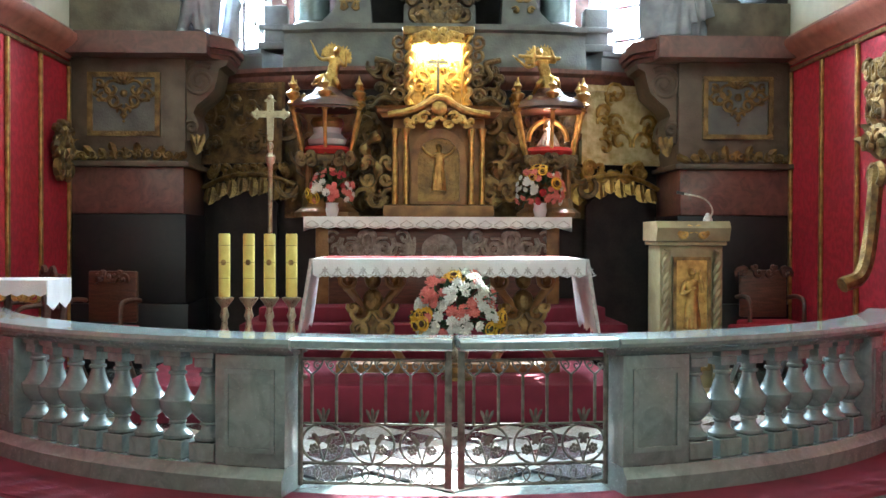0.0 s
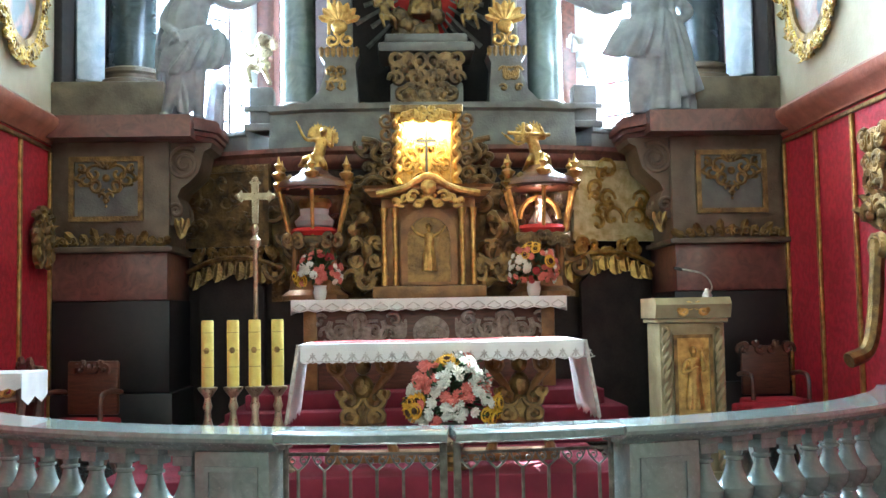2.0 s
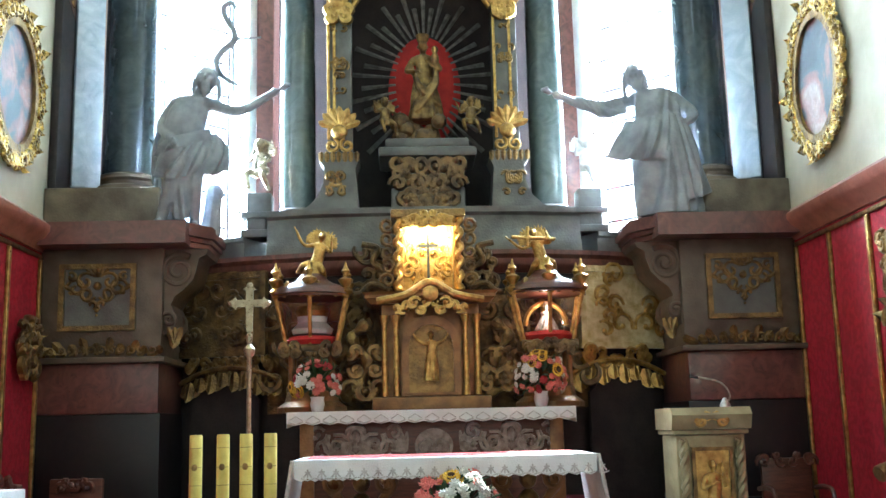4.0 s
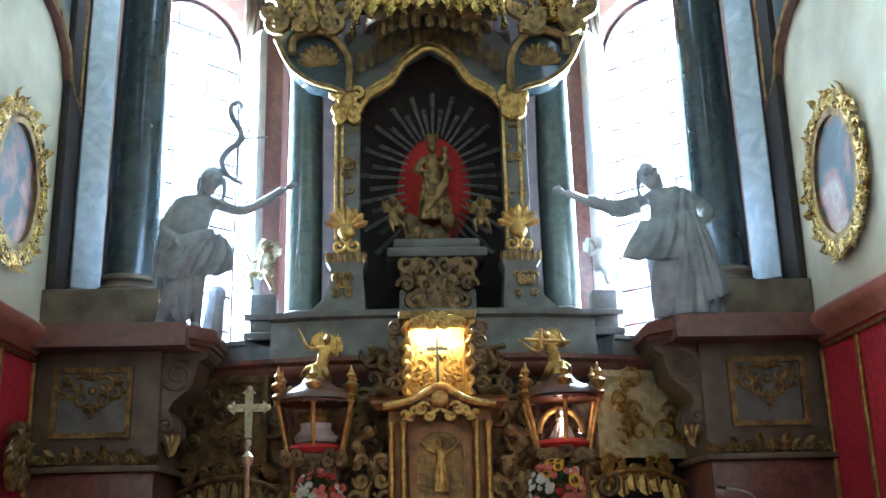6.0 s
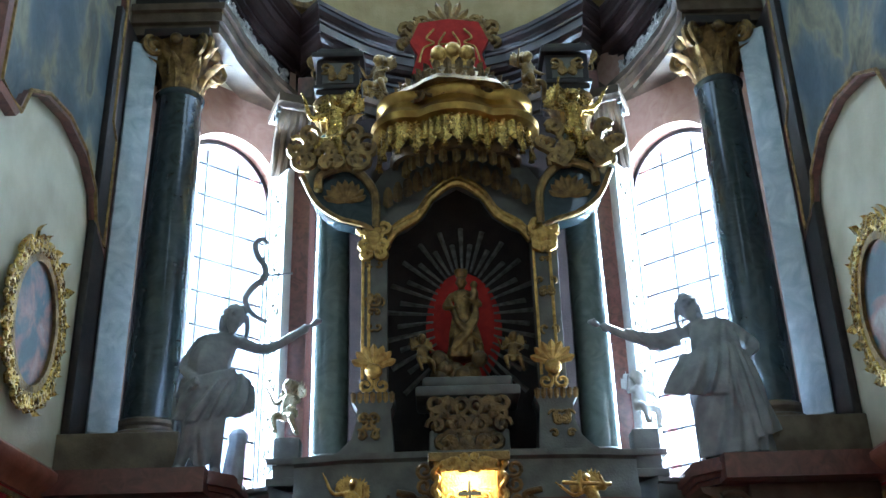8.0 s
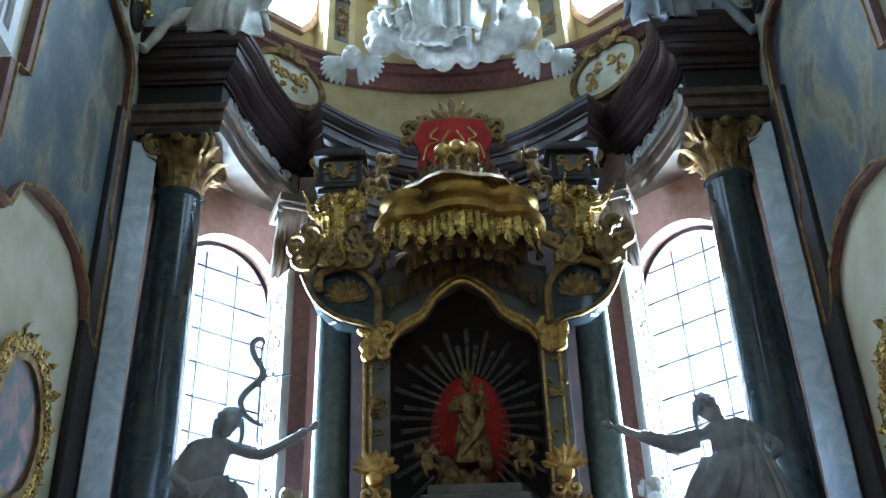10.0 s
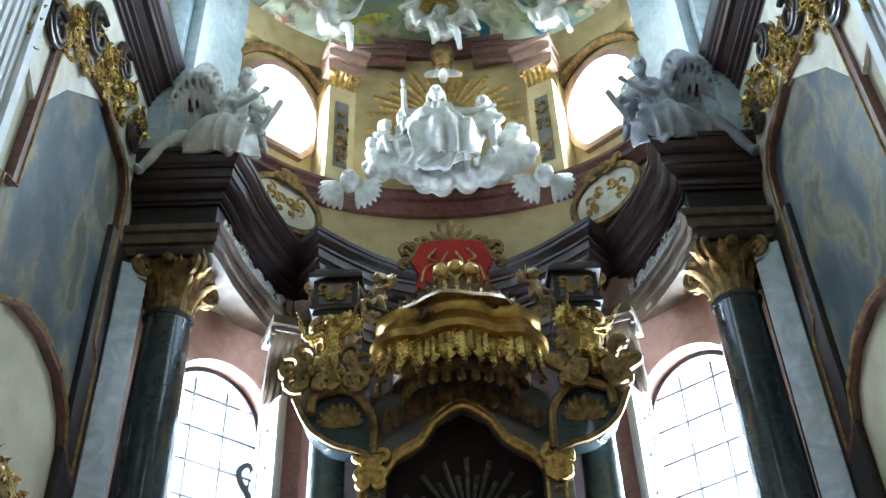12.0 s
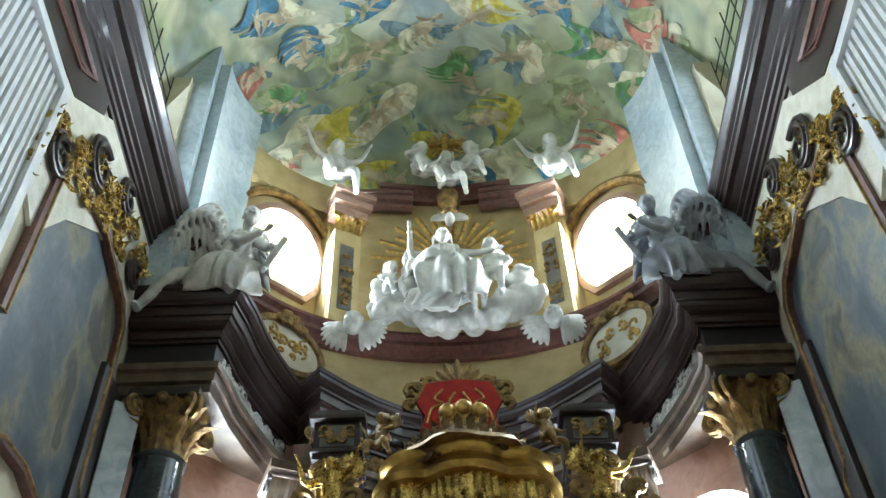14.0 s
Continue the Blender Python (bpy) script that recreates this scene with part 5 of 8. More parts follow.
# ---- the altar table and what stands by it ----
tab = thing("altar_table", (0.08, 8.9, 0.30), "carved gilt altar table on scrolled supports", "altar table")
part("tabletop", box(bmesh.new(), -1.02, 1.16, 8.50, 9.36, 1.20, 1.27, 0.01), BROWNWOOD, tab)
for x in (-0.58, 0.72):
    bm = bmesh.new()
    for d in (-1, 1):
        c = curve([(x + d * 0.17, 8.86, 1.19), (x + d * 0.22, 8.84, 1.06), (x + d * 0.10, 8.82, 0.86), (x + d * 0.13, 8.8, 0.62), (x + d * 0.24, 8.8, 0.42), (x + d * 0.20, 8.84, 0.31)], 6)
        tube(bm, c, [0.055 + 0.02 * math.sin(k * 0.5) for k in range(len(c))], 8)
        tube(bm, [(x + d * 0.20 + a, 8.74, z) for a, z in spiral(0, 1.10, 0.10, 0.02, 1.0, 1.4, 14)], 0.022, 6)
    part("scroll_leg", bm, BROWNWOOD, tab)
    bm = bmesh.new()
    for z, r in ((0.70, 0.15), (0.92, 0.09), (1.10, 0.07)):
        ball(bm, (x, 8.82, z), (r, 0.08, r * 1.15), 12)
    scrollwork(bm, upright(x, 8.74, 0.74), 0.34, 0.3, random.Random(2), 0.10, 4, 0.02)
    part("cartouche", bm, OLDGOLD, tab, "gilded cartouche")
part("stretcher", box(bmesh.new(), -0.9, 1.04, 8.78, 9.05, 0.302, 0.38, 0.012), BROWNWOOD, tab)


def cloth_front(m, w, drop, n, mt, name, parent, tri=0.5):
    """A hanging hem cut into shallow points."""
    top = [(-w / 2, 0.0)]
    bot = []
    for k in range(n):
        u0, u1 = -w / 2 + w * k / n, -w / 2 + w * (k + 1) / n
        bot += [(u0, -drop * (1 - tri * 0.3)), ((u0 + u1) / 2, -drop)]
    bot.append((w / 2, -drop * (1 - tri * 0.3)))
    return part(name, prism(bmesh.new(), top + bot + [(w / 2, 0.0)], 0.006, m), mt, parent)


cl = thing("altar_cloth", (0.08, 8.45, 1.28), "white linen altar cloth with a lace hem hanging over the table", "tablecloth")
part("cloth", box(bmesh.new(), -1.06, 1.20, 8.455, 9.40, 1.272, 1.292, 0.006), CLOTH, cl)
cloth_front(upright(0.07, 8.453, 1.29), 2.26, 0.155, 22, CLOTH, "hem", cl)
bm = bmesh.new()
for k in range(22):
    u = -1.03 + 2.2 * k / 21 + 0.07
    for q in (-0.032, 0.032):
        tube(bm, [(u + q, 8.446, 1.165), (u, 8.446, 1.205)], 0.006, 4)
    tube(bm, [(u, 8.446, 1.160), (u, 8.446, 1.225)], 0.006, 4)
    tube(bm, [(u - 0.022, 8.446, 1.205), (u + 0.022, 8.446, 1.205)], 0.005, 4)
    tube(bm, [(u - 0.05, 8.446, 1.16), (u, 8.446, 1.145), (u + 0.05, 8.446, 1.16)], 0.005, 4)
part("embroidery", bm, LACE, cl, "grey embroidered crosses")
for s, x in ((-1, -1.062), (1, 1.202)):
    bm = bmesh.new()
    rows = []
    for i in range(13):
        z = 1.29 - 0.62 * i / 12
        rows.append([bm.verts.new((x + s * (0.012 + 0.10 * (i / 12) + 0.018 * (i / 12) * math.sin(j * 1.1)), 8.45 + 0.95 * j / 16, z + 0.02 * math.cos(j * 3.14) * (i == 12))) for j in range(17)])
    for a, b in zip(rows, rows[1:]):
        for j in range(16):
            bm.faces.new((a[j], a[j + 1], b[j + 1], b[j]))
    ob = part("side_drop", bm, CLOTH, cl)
    ob.modifiers.new("thickness", "SOLIDIFY").thickness = 0.006
    bm = tube(bmesh.new(), [(x + s * (0.01 + 0.10 * i / 12), 8.443, 1.29 - 0.62 * i / 12) for i in range(13)], 0.018, 6)
    part("lace_edge", bm, LACE, cl)
red = box(bmesh.new(), -1.0, 1.14, 8.62, 9.35, 1.294, 1.298)
tagged(part("altar_runner", red, REDCLOTH), "thin red runner lying on the altar table", "runner")


def flower_mesh(nm, mt, petals=9, r=0.045, heart=None):
    bm = bmesh.new()
    for ring, (n, rr, up) in enumerate(((petals, 1.0, 0.15), (petals - 2, 0.68, 0.5), (max(3, petals - 4), 0.38, 0.8))):
        if heart and ring == 2:
            break
        for k in range(n):
            leaf(bm, pose(0, 0, 0.006 * ring, 0, 0, 360 * (k + 0.5 * ring) / n) @ pose(0, 0, 0, -90 + 90 + 70 * up, 0, 0), r * rr, r * 0.30, 0.25, 3)
    ball(bm, (0, 0, 0.006), (r * (0.42 if heart else 0.25), r * (0.42 if heart else 0.25), r * 0.22), 7)
    for f in bm.faces:
        f.smooth = True
    me = bpy.data.meshes.new(nm)
    bm.to_mesh(me)
    bm.free()
    me.materials.append(mt)
    if heart:
        me.materials.append(heart)
        for p in me.polygons:
            if (p.center.x ** 2 + p.center.y ** 2) ** 0.5 < r * 0.36:
                p.material_index = 1
    return me


FLW = {"white": flower_mesh("white_bloom", PETALWHITE), "coral": flower_mesh("coral_bloom", PETALCORAL), "red": flower_mesh("red_bloom", PETALRED), "yellow": flower_mesh("sunflower", PETALYELLOW, 14, 0.07, SEED)}


def bouquet(at, r, mix, label, seed, vase=True, n=60, flat=1.0, patches=()):
    """A vase of mixed flowers; patches put a colour in one part of the bunch."""
    rng = random.Random(seed)
    b = thing("flower_arrangement", at, label, "flowers", "flower arrangements")
    c = Vector(at) + Vector((0, 0, r * 1.15))
    part("vase", lathe(bmesh.new(), [(r * 0.22, 0.0), (r * 0.24, 0.01), (r * 0.30, r * 0.3), (r * 0.26, r * 0.5), (r * 0.30, r * 0.6)], at, 16), CLOTH if not vase else BRASS, b)
    bm = bmesh.new()
    for k in range(90):
        th, ph = rng.uniform(0, 360), rng.uniform(-35, 80)
        d = Vector((math.cos(radians(th)) * math.cos(radians(ph)), math.sin(radians(th)) * math.cos(radians(ph)), math.sin(radians(ph))))
        mm = Matrix.Translation(c + d * r * 0.45) @ d.to_track_quat("Y", "Z").to_matrix().to_4x4()
        leaf(bm, mm, r * rng.uniform(0.4, 0.75), r * 0.09, rng.uniform(-0.4, 0.4), 3)
    part("foliage", bm, LEAF, b)
    for k in range(n):
        ph = math.degrees(math.asin(rng.uniform(-0.5, 1)))
        th = rng.uniform(170, 370)
        d = Vector((math.cos(radians(th)) * math.cos(radians(ph)), math.sin(radians(th)) * math.cos(radians(ph)), math.sin(radians(ph))))
        col = rng.choice(mix)
        for pc, (px, pz, pr) in patches:
            if math.hypot(d.x - px, d.z - pz) < pr:
                col = pc
        q = (d + Vector((rng.uniform(-0.3, 0.3), -0.25, rng.uniform(-0.2, 0.3)))).to_track_quat("Z", "Y").to_matrix().to_4x4()
        link("flower", FLW[col], b, "", Matrix.Translation(c + Vector((d.x, d.y, d.z * flat)) * r * rng.uniform(0.82, 1.05)) @ q @ Matrix.Scale(rng.uniform(0.8, 1.3) * (r / 0.33) ** 0.5, 4))
    return b


fs = thing("flower_stand", (0.13, 8.42, 0.30), "low gilt flower stand before the altar table", "stand")
part("column", lathe(bmesh.new(), [(0.13, 0.302), (0.13, 0.33), (0.06, 0.36), (0.05, 0.40), (0.12, 0.43), (0.12, 0.445)], (0.13, 8.40, 0), 20), OLDGOLD, fs)
bouquet((0.13, 8.40, 0.447), 0.34, ["white", "white", "white", "coral"], "large bouquet of white and coral flowers before the altar table", 4, True, 130, 1.0, (("coral", (-0.75, 0.75, 0.42)), ("coral", (0.1, 0.2, 0.16)), ("yellow", (-0.05, 1.0, 0.16)), ("yellow", (-0.95, -0.1, 0.2)), ("yellow", (0.95, -0.25, 0.22))))

# four tall candles
def candle(x, y, seed):
    c = thing("altar_candle", (x, y, 0.30), "tall yellow beeswax candle on a turned brass candlestick", "candle", "altar candles")
    part("candlestick", lathe(bmesh.new(), [(0.13, 0.302), (0.13, 0.33), (0.05, 0.37), (0.03, 0.42), (0.05, 0.47), (0.03, 0.52), (0.026, 0.60), (0.045, 0.66), (0.03, 0.72), (0.024, 0.78), (0.04, 0.82), (0.028, 0.86), (0.026, 0.89), (0.075, 0.955), (0.08, 0.97), (0.06, 0.975)], (x, y, 0), 20), BRASS, c)
    wax = part("wax", lathe(bmesh.new(), [(0.046, 0.976), (0.048, 0.99), (0.048, 1.485), (0.044, 1.497), (0.02, 1.488)], (x, y, 0), 20), WAX, c)
    bm = bmesh.new()
    for z in (1.13, 1.26, 1.40):
        tube(bm, [(x + 0.0495 * math.cos(a), y + 0.0495 * math.sin(a), z) for a in (math.pi + math.pi * k / 8 for k in range(9))], 0.002, 4)
    ball(bm, (x, y - 0.045, 1.26), (0.022, 0.006, 0.028), 8)
    part("stamp", bm, OLDGOLD, wax)
    part("wick", tube(bmesh.new(), [(x, y, 1.487), (x, y, 1.505)], 0.003, 5), BLACK, wax)


for k, x in enumerate((-1.785, -1.585, -1.415, -1.235)):
    candle(x, 8.45, k)

# processional cross
cr = thing("processional_cross", (-1.54, 9.4, 0.30), "silver gilt processional cross on a tall staff", "cross")
part("staff", lathe(bmesh.new(), [(0.022, 0.40), (0.02, 2.12), (0.045, 2.16), (0.05, 2.20), (0.02, 2.24), (0.03, 2.30), (0.018, 2.34)], (-1.54, 9.4, 0), 12), BRASS, cr)
part("stand", lathe(bmesh.new(), [(0.2, 0.302), (0.2, 0.33), (0.08, 0.36), (0.03, 0.42)], (-1.54, 9.4, 0), 20), BRASS, cr)
bm = bmesh.new()
prism(bm, [(-0.025, -0.24), (0.025, -0.24), (0.03, -0.03), (0.11, -0.03), (0.12, -0.055), (0.17, 0.0), (0.12, 0.055), (0.11, 0.03), (0.03, 0.03), (0.03, 0.11), (0.055, 0.12), (0, 0.17), (-0.055, 0.12), (-0.03, 0.11), (-0.03, 0.03), (-0.11, 0.03), (-0.12, 0.055), (-0.17, 0.0), (-0.12, -0.055), (-0.11, -0.03), (-0.03, -0.03)], 0.03, upright(-1.54, 9.415, 2.59))
for a in range(3):
    ball(bm, (-1.54 + (0.15, -0.15, 0)[a], 9.4, 2.59 + (0, 0, 0.15)[a]), (0.03, 0.022, 0.03), 8)
part("crosspiece", bm, BRASS, cr)

# ambo with microphone
am = thing("ambo", (2.27, 9.3, 0.0), "cream and gold lectern with a carved figure panel", "lectern")
AMB = mat("cream gold paint", (0.34, 0.28, 0.15), (0.22, 0.17, 0.085), 0.45, 0.15, 6, 0.2, 40)
bm = box(bmesh.new(), 1.98, 2.55, 9.10, 9.55, 0.08, 1.40, 0.01)
part("body", bm, AMB, am)
part("base", box(bmesh.new(), 1.93, 2.60, 9.04, 9.60, 0.0, 0.12, 0.015), AMB, am)
part("neck", box(bmesh.new(), 1.95, 2.58, 9.07, 9.58, 1.402, 1.44, 0.01), AMB, am)
bm = bmesh.new()
prism(bm, [(9.05, 1.442), (9.58, 1.442), (9.58, 1.62), (9.05, 1.62), (9.0, 1.56)], 0.66, Matrix(((0, 0, 1, 1.935), (1, 0, 0, 0), (0, 1, 0, 0), (0, 0, 0, 1))))
part("desk", bm, AMB, am)
for x in (2.035, 2.495):
    bm = bmesh.new()
    for d in (0, math.pi):
        tube(bm, [(x + 0.018 * math.cos(k * 0.75 + d), 9.075 + 0.018 * math.sin(k * 0.75 + d), 0.16 + 1.2 * k / 60) for k in range(61)], 0.026, 6)
    part("twisted_column", bm, AMB, am)
part("panel", prism(bmesh.new(), [(-0.15, 0.3), (0.15, 0.3), (0.15, 1.28), (-0.15, 1.28)], 0.012, upright(2.265, 9.098, 0)), GOLD, am, "gilded panel")
part("panel_frame", ring_prism(bmesh.new(), [(-0.17, 0.28), (0.17, 0.28), (0.17, 1.30), (-0.17, 1.30)], [(-0.14, 0.31), (0.14, 0.31), (0.14, 1.27), (-0.14, 1.27)], 0.03, upright(2.265, 9.097, 0)), OLDGOLD, am)
figure("panel_figure", GOLD, (2.265, 9.085, 0.62), "gilded carved figure on the lectern panel", "", 0, 0.32, [((-0.2, 0, 1.36), (-0.3, -0.1, 1.1), (-0.1, -0.2, 1.2)), ((0.2, 0, 1.36), (0.3, -0.05, 1.15), (0.22, -0.12, 1.6))], (), (0.95, 0.1, 0.24, 0, 0), (), 0, parent=am)
part("ornament", scrollwork(bmesh.new(), upright(2.265, 9.04, 1.53), 0.3, 0.07, random.Random(8), 0.05, 5, 0.014), GOLD, am)
mic = thing("microphone", (2.45, 9.3, 1.62), "slim gooseneck microphone on the lectern", "microphone")
part("gooseneck", tube(bmesh.new(), curve([(2.47, 9.3, 1.625), (2.50, 9.25, 1.72), (2.40, 9.2, 1.83), (2.16, 9.12, 1.875)], 6), 0.008, 6), SILVER, mic)
part("capsule", tube(bmesh.new(), [(2.20, 9.13, 1.868), (2.13, 9.11, 1.88)], 0.014, 8), BLACK, mic)
part("foot", lathe(bmesh.new(), [(0.045, 1.622), (0.045, 1.64), (0.015, 1.70)], (2.47, 9.3, 0), 12), SILVER, mic)

# side table with white cloth
st = thing("credence_table", (-3.5, 8.6, 0), "small gilt side table at the wall", "side table")
for x in (-3.75, -3.28):
    for y in (8.45, 8.85):
        part("leg", tube(bmesh.new(), curve([(x, y, 1.08), (x + 0.05, y, 0.85), (x - 0.04, y, 0.4), (x + 0.03, y, 0.01)], 6), [0.035] * 19, 8), WOOD, st)
part("apron", scrollwork(box(bmesh.new(), -3.80, -3.24, 8.42, 8.88, 1.0, 1.09), upright(-3.52, 8.41, 1.0), 0.5, 0.12, RNG, 0.06, 6, 0.015), GOLD, st)
cc = thing("side_table_cloth", (-3.5, 8.6, 1.1), "white cloth with a lace hem on the side table", "tablecloth")
part("cloth", box(bmesh.new(), -3.86, -3.20, 8.36, 8.94, 1.094, 1.115, 0.006), CLOTH, cc)
cloth_front(upright(-3.53, 8.358, 1.113), 0.66, 0.13, 7, CLOTH, "hem", cc)
bm = bmesh.new()
prism(bm, [(8.36, 1.113), (8.94, 1.113), (8.94, 0.92), (8.8, 0.86), (8.65, 0.92), (8.5, 0.86), (8.36, 0.92)], 0.006, Matrix(((0, 0, 1, -3.199), (1, 0, 0, 0), (0, 1, 0, 0), (0, 0, 0, 1))))
part("side_drop", bm, CLOTH, cc)


def stool(x, y, turn, label, back=False):
    st = thing("sedile", (x, y, 0.0), label, "seat", "sedilia")
    m = pose(x, y, 0, 0, 0, turn)
    bm = box(bmesh.new(), -0.30, 0.30, -0.22, 0.22, 0.48, 0.58, 0.03)
    bmesh.ops.transform(bm, matrix=m, verts=bm.verts)
    part("seat", bm, DAMASK, st, "crimson upholstered seat")
    for sx in (-0.26, 0.26):
        for d in (-1, 1):
            part("leg", tube(bmesh.new(), [m @ Vector(p) for p in curve([(sx, d * 0.2, 0.0), (sx, d * 0.02, 0.24), (sx, -d * 0.2, 0.48)], 5)], 0.025, 8), WHITEPAINT if not back else WOOD, st)
    if back:
        bm = scrollwork(box(bmesh.new(), -0.26, 0.26, 0.2, 0.26, 0.6, 1.12, 0.02), upright(0, 0.2, 1.1), 0.5, 0.12, RNG, 0.07, 4, 0.02)
        bmesh.ops.transform(bm, matrix=m, verts=bm.verts)
        part("backrest", bm, WOOD, st)
        for sx in (-0.29, 0.29):
            part("armrest", tube(bmesh.new(), [m @ Vector(p) for p in curve([(sx, 0.22, 0.82), (sx, 0.0, 0.84), (sx, -0.2, 0.80), (sx, -0.22, 0.58)], 5)], 0.025, 8), WOOD, st)


stool(3.35, 10.3, 10, "low folding stool with a red seat beside the chair")
stool(3.62, 10.9, 0, "dark carved armchair with a red seat by the wall", True)
stool(3.75, 9.9, 60, "low folding stool with white crossed legs by the wall")
stool(-3.3, 10.2, -10, "dark armchair with a red seat in the shade", True)
stool(-3.8, 9.6, -50, "dark armchair with a red seat near the side wall", True)

# ---- high altar ----
ha = thing("high_altar", (AX, 11.2, 0.75), "high altar with a carved wooden front and silvered relief", "altar")
part("body", box(bmesh.new(), -1.24, 1.31, 10.96, 11.9, 0.752, 1.60, 0.01), WOOD, ha)
for x in (-1.20, 1.27):
    part("corner_post", box(bmesh.new(), x - 0.07, x + 0.07, 10.92, 11.06, 0.753, 1.605, 0.01), BROWNWOOD, ha)
part("mensa", box(bmesh.new(), -1.32, 1.40, 10.86, 11.9, 1.607, 1.66, 0.012), BROWNWOOD, ha)
for c in (-0.72, 0.82):
    bm = bmesh.new()
    scrollwork(bm, upright(c, 10.955, 1.30), 0.78, 0.36, random.Random(12), 0.15, 12, 0.018)
    for k in range(5):
        leaf(bm, upright(c, 10.95, 1.28) @ pose(0, 0, 0, 0, 0, -50 + 25 * k), 0.22, 0.04, 0.05)
    part("silver_relief", bm, ALTARSILVER, ha, "silvered scroll relief")
for s in (-1, 1):
    part("wing_relief", wing(bmesh.new(), (AX + s * 0.28, 10.93, 1.28), s, 0.22, 1.0, 6), ALTARSILVER, ha)
part("medallion", prism(bmesh.new(), oval(0.19, 0.17), 0.03, upright(AX, 10.957, 1.33)), ALTARSILVER, ha, "round silver medallion")
part("medallion_relief", scrollwork(bmesh.new(), upright(AX, 10.925, 1.33), 0.2, 0.2, RNG, 0.07, 4, 0.02), ALTARSILVER, ha)
hc = thing("high_altar_cloth", (AX, 10.9, 1.66), "white altar cloth with a pointed lace hem", "tablecloth")
part("cloth", box(bmesh.new(), -1.38, 1.45, 10.82, 11.8, 1.663, 1.685, 0.006), CLOTH, hc)
cloth_front(upright(AX - 0.015, 10.818, 1.684), 2.83, 0.13, 17, CLOTH, "hem", hc)
bm = bmesh.new()
for k in range(17):
    u = -1.38 + 2.83 * (k + 0.5) / 17
    tube(bm, [(u - 0.07, 10.811, 1.59), (u, 10.811, 1.565), (u + 0.07, 10.811, 1.59)], 0.007, 4)
    tube(bm, [(u - 0.07, 10.811, 1.60), (u, 10.811, 1.645), (u + 0.07, 10.811, 1.60)], 0.005, 4)
part("embroidery", bm, LACE, hc)
for x, s in ((-1.381, -1), (1.451, 1)):
    bm = prism(bmesh.new(), [(10.82, 1.684), (11.5, 1.684), (11.5, 1.56), (10.82, 1.53)], 0.006 * s, Matrix(((0, 0, 1, x), (1, 0, 0, 0), (0, 1, 0, 0), (0, 0, 0, 1))))
    part("side_drop", bm, CLOTH, hc)
bouquet((-1.10, 11.0, 1.69), 0.24, ["coral", "red", "coral", "white"], "bouquet of coral, red and white flowers on the high altar", 7, False, 70, 0.9, (("white", (-0.35, 0.1, 0.45)), ("coral", (0.3, -0.1, 0.45)), ("red", (0.4, 0.6, 0.45)), ("yellow", (-0.9, -0.3, 0.25))))
bouquet((1.14, 11.0, 1.69), 0.25, ["coral", "white", "coral", "yellow"], "round bouquet of yellow, coral and white flowers on the high altar", 9, False, 75, 1.05, (("white", (-0.7, 0.1, 0.4)), ("red", (-0.1, -0.35, 0.3)), ("yellow", (0.1, 0.85, 0.3)), ("coral", (0.3, -0.4, 0.3))))

# tabernacle
tb = thing("tabernacle", (AX, 11.45, 1.69), "gilded tabernacle with an arched relief door", "tabernacle")
part("body", box(bmesh.new(), -0.46, 0.56, 11.30, 12.0, 1.69, 2.78, 0.02), BROWNWOOD, tb)
part("base", box(bmesh.new(), -0.56, 0.66, 11.18, 12.0, 1.688, 1.82, 0.02), BROWNWOOD, tb)
part("door", prism(bmesh.new(), arch(0.46, 1.86, 2.56), 0.03, upright(AX, 11.298, 0)), OLDGOLD, tb, "gilded relief door")
m = upright(AX, 11.298, 0)
part("door_frame", ring_prism(bmesh.new(), arch(0.60, 1.83, 2.66), arch(0.46, 1.86, 2.56), 0.07, m), BROWNWOOD, tb)
figure("door_figure", GOLD, (AX, 11.26, 1.95), "gilded relief figure on the door", "", 0, 0.3, [((-0.2, 0, 1.36), (-0.45, -0.05, 1.5), (-0.6, -0.05, 1.7)), ((0.2, 0, 1.36), (0.45, -0.05, 1.5), (0.6, -0.05, 1.7))], (), (0.95, 0.1, 0.26, 0, 0), (), 0, parent=tb)
for s in (-1, 1):
    for d in (0.36, 0.48):
        part("small_column", lathe(bmesh.new(), [(0.035, 1.83), (0.03, 1.88), (0.028, 2.5), (0.024, 2.54), (0.045, 2.62), (0.05, 2.66)], (AX + s * d, 11.24, 0), 14), GOLD, tb)
    bm = bmesh.new()
    c = curve([(AX + s * 0.56, 11.35, 1.84), (AX + s * 0.76, 11.35, 1.92), (AX + s * 0.66, 11.35, 2.2), (AX + s * 0.82, 11.35, 2.45), (AX + s * 0.66, 11.35, 2.6)], 7)
    tube(bm, c, [0.05 + 0.025 * math.sin(k) for k in range(len(c))], 8)
    scrollwork(bm, upright(AX + s * 0.68, 11.33, 2.15), 0.3, 0.6, RNG, 0.11, 6, 0.025)
    part("side_scroll", bm, OLDGOLD, tb)
part("cornice", sweep(bmesh.new(), [(AX - 0.62, 12.0), (AX - 0.62, 11.25), (AX - 0.3, 11.2), (AX, 11.12), (AX + 0.3, 11.2), (AX + 0.62, 11.25), (AX + 0.62, 12.0)], [(-0.5, 2.782), (0.0, 2.782), (0.03, 2.82), (0.06, 2.84), (0.06, 2.87), (0.09, 2.9), (-0.5, 2.9)]), BROWNWOOD, tb)
bm = bmesh.new()
tube(bm, curve([(AX - 0.55, 11.15, 2.80), (AX - 0.25, 11.1, 2.86), (AX, 11.06, 2.98), (AX + 0.25, 11.1, 2.86), (AX + 0.55, 11.15, 2.80)], 8), 0.04, 8)
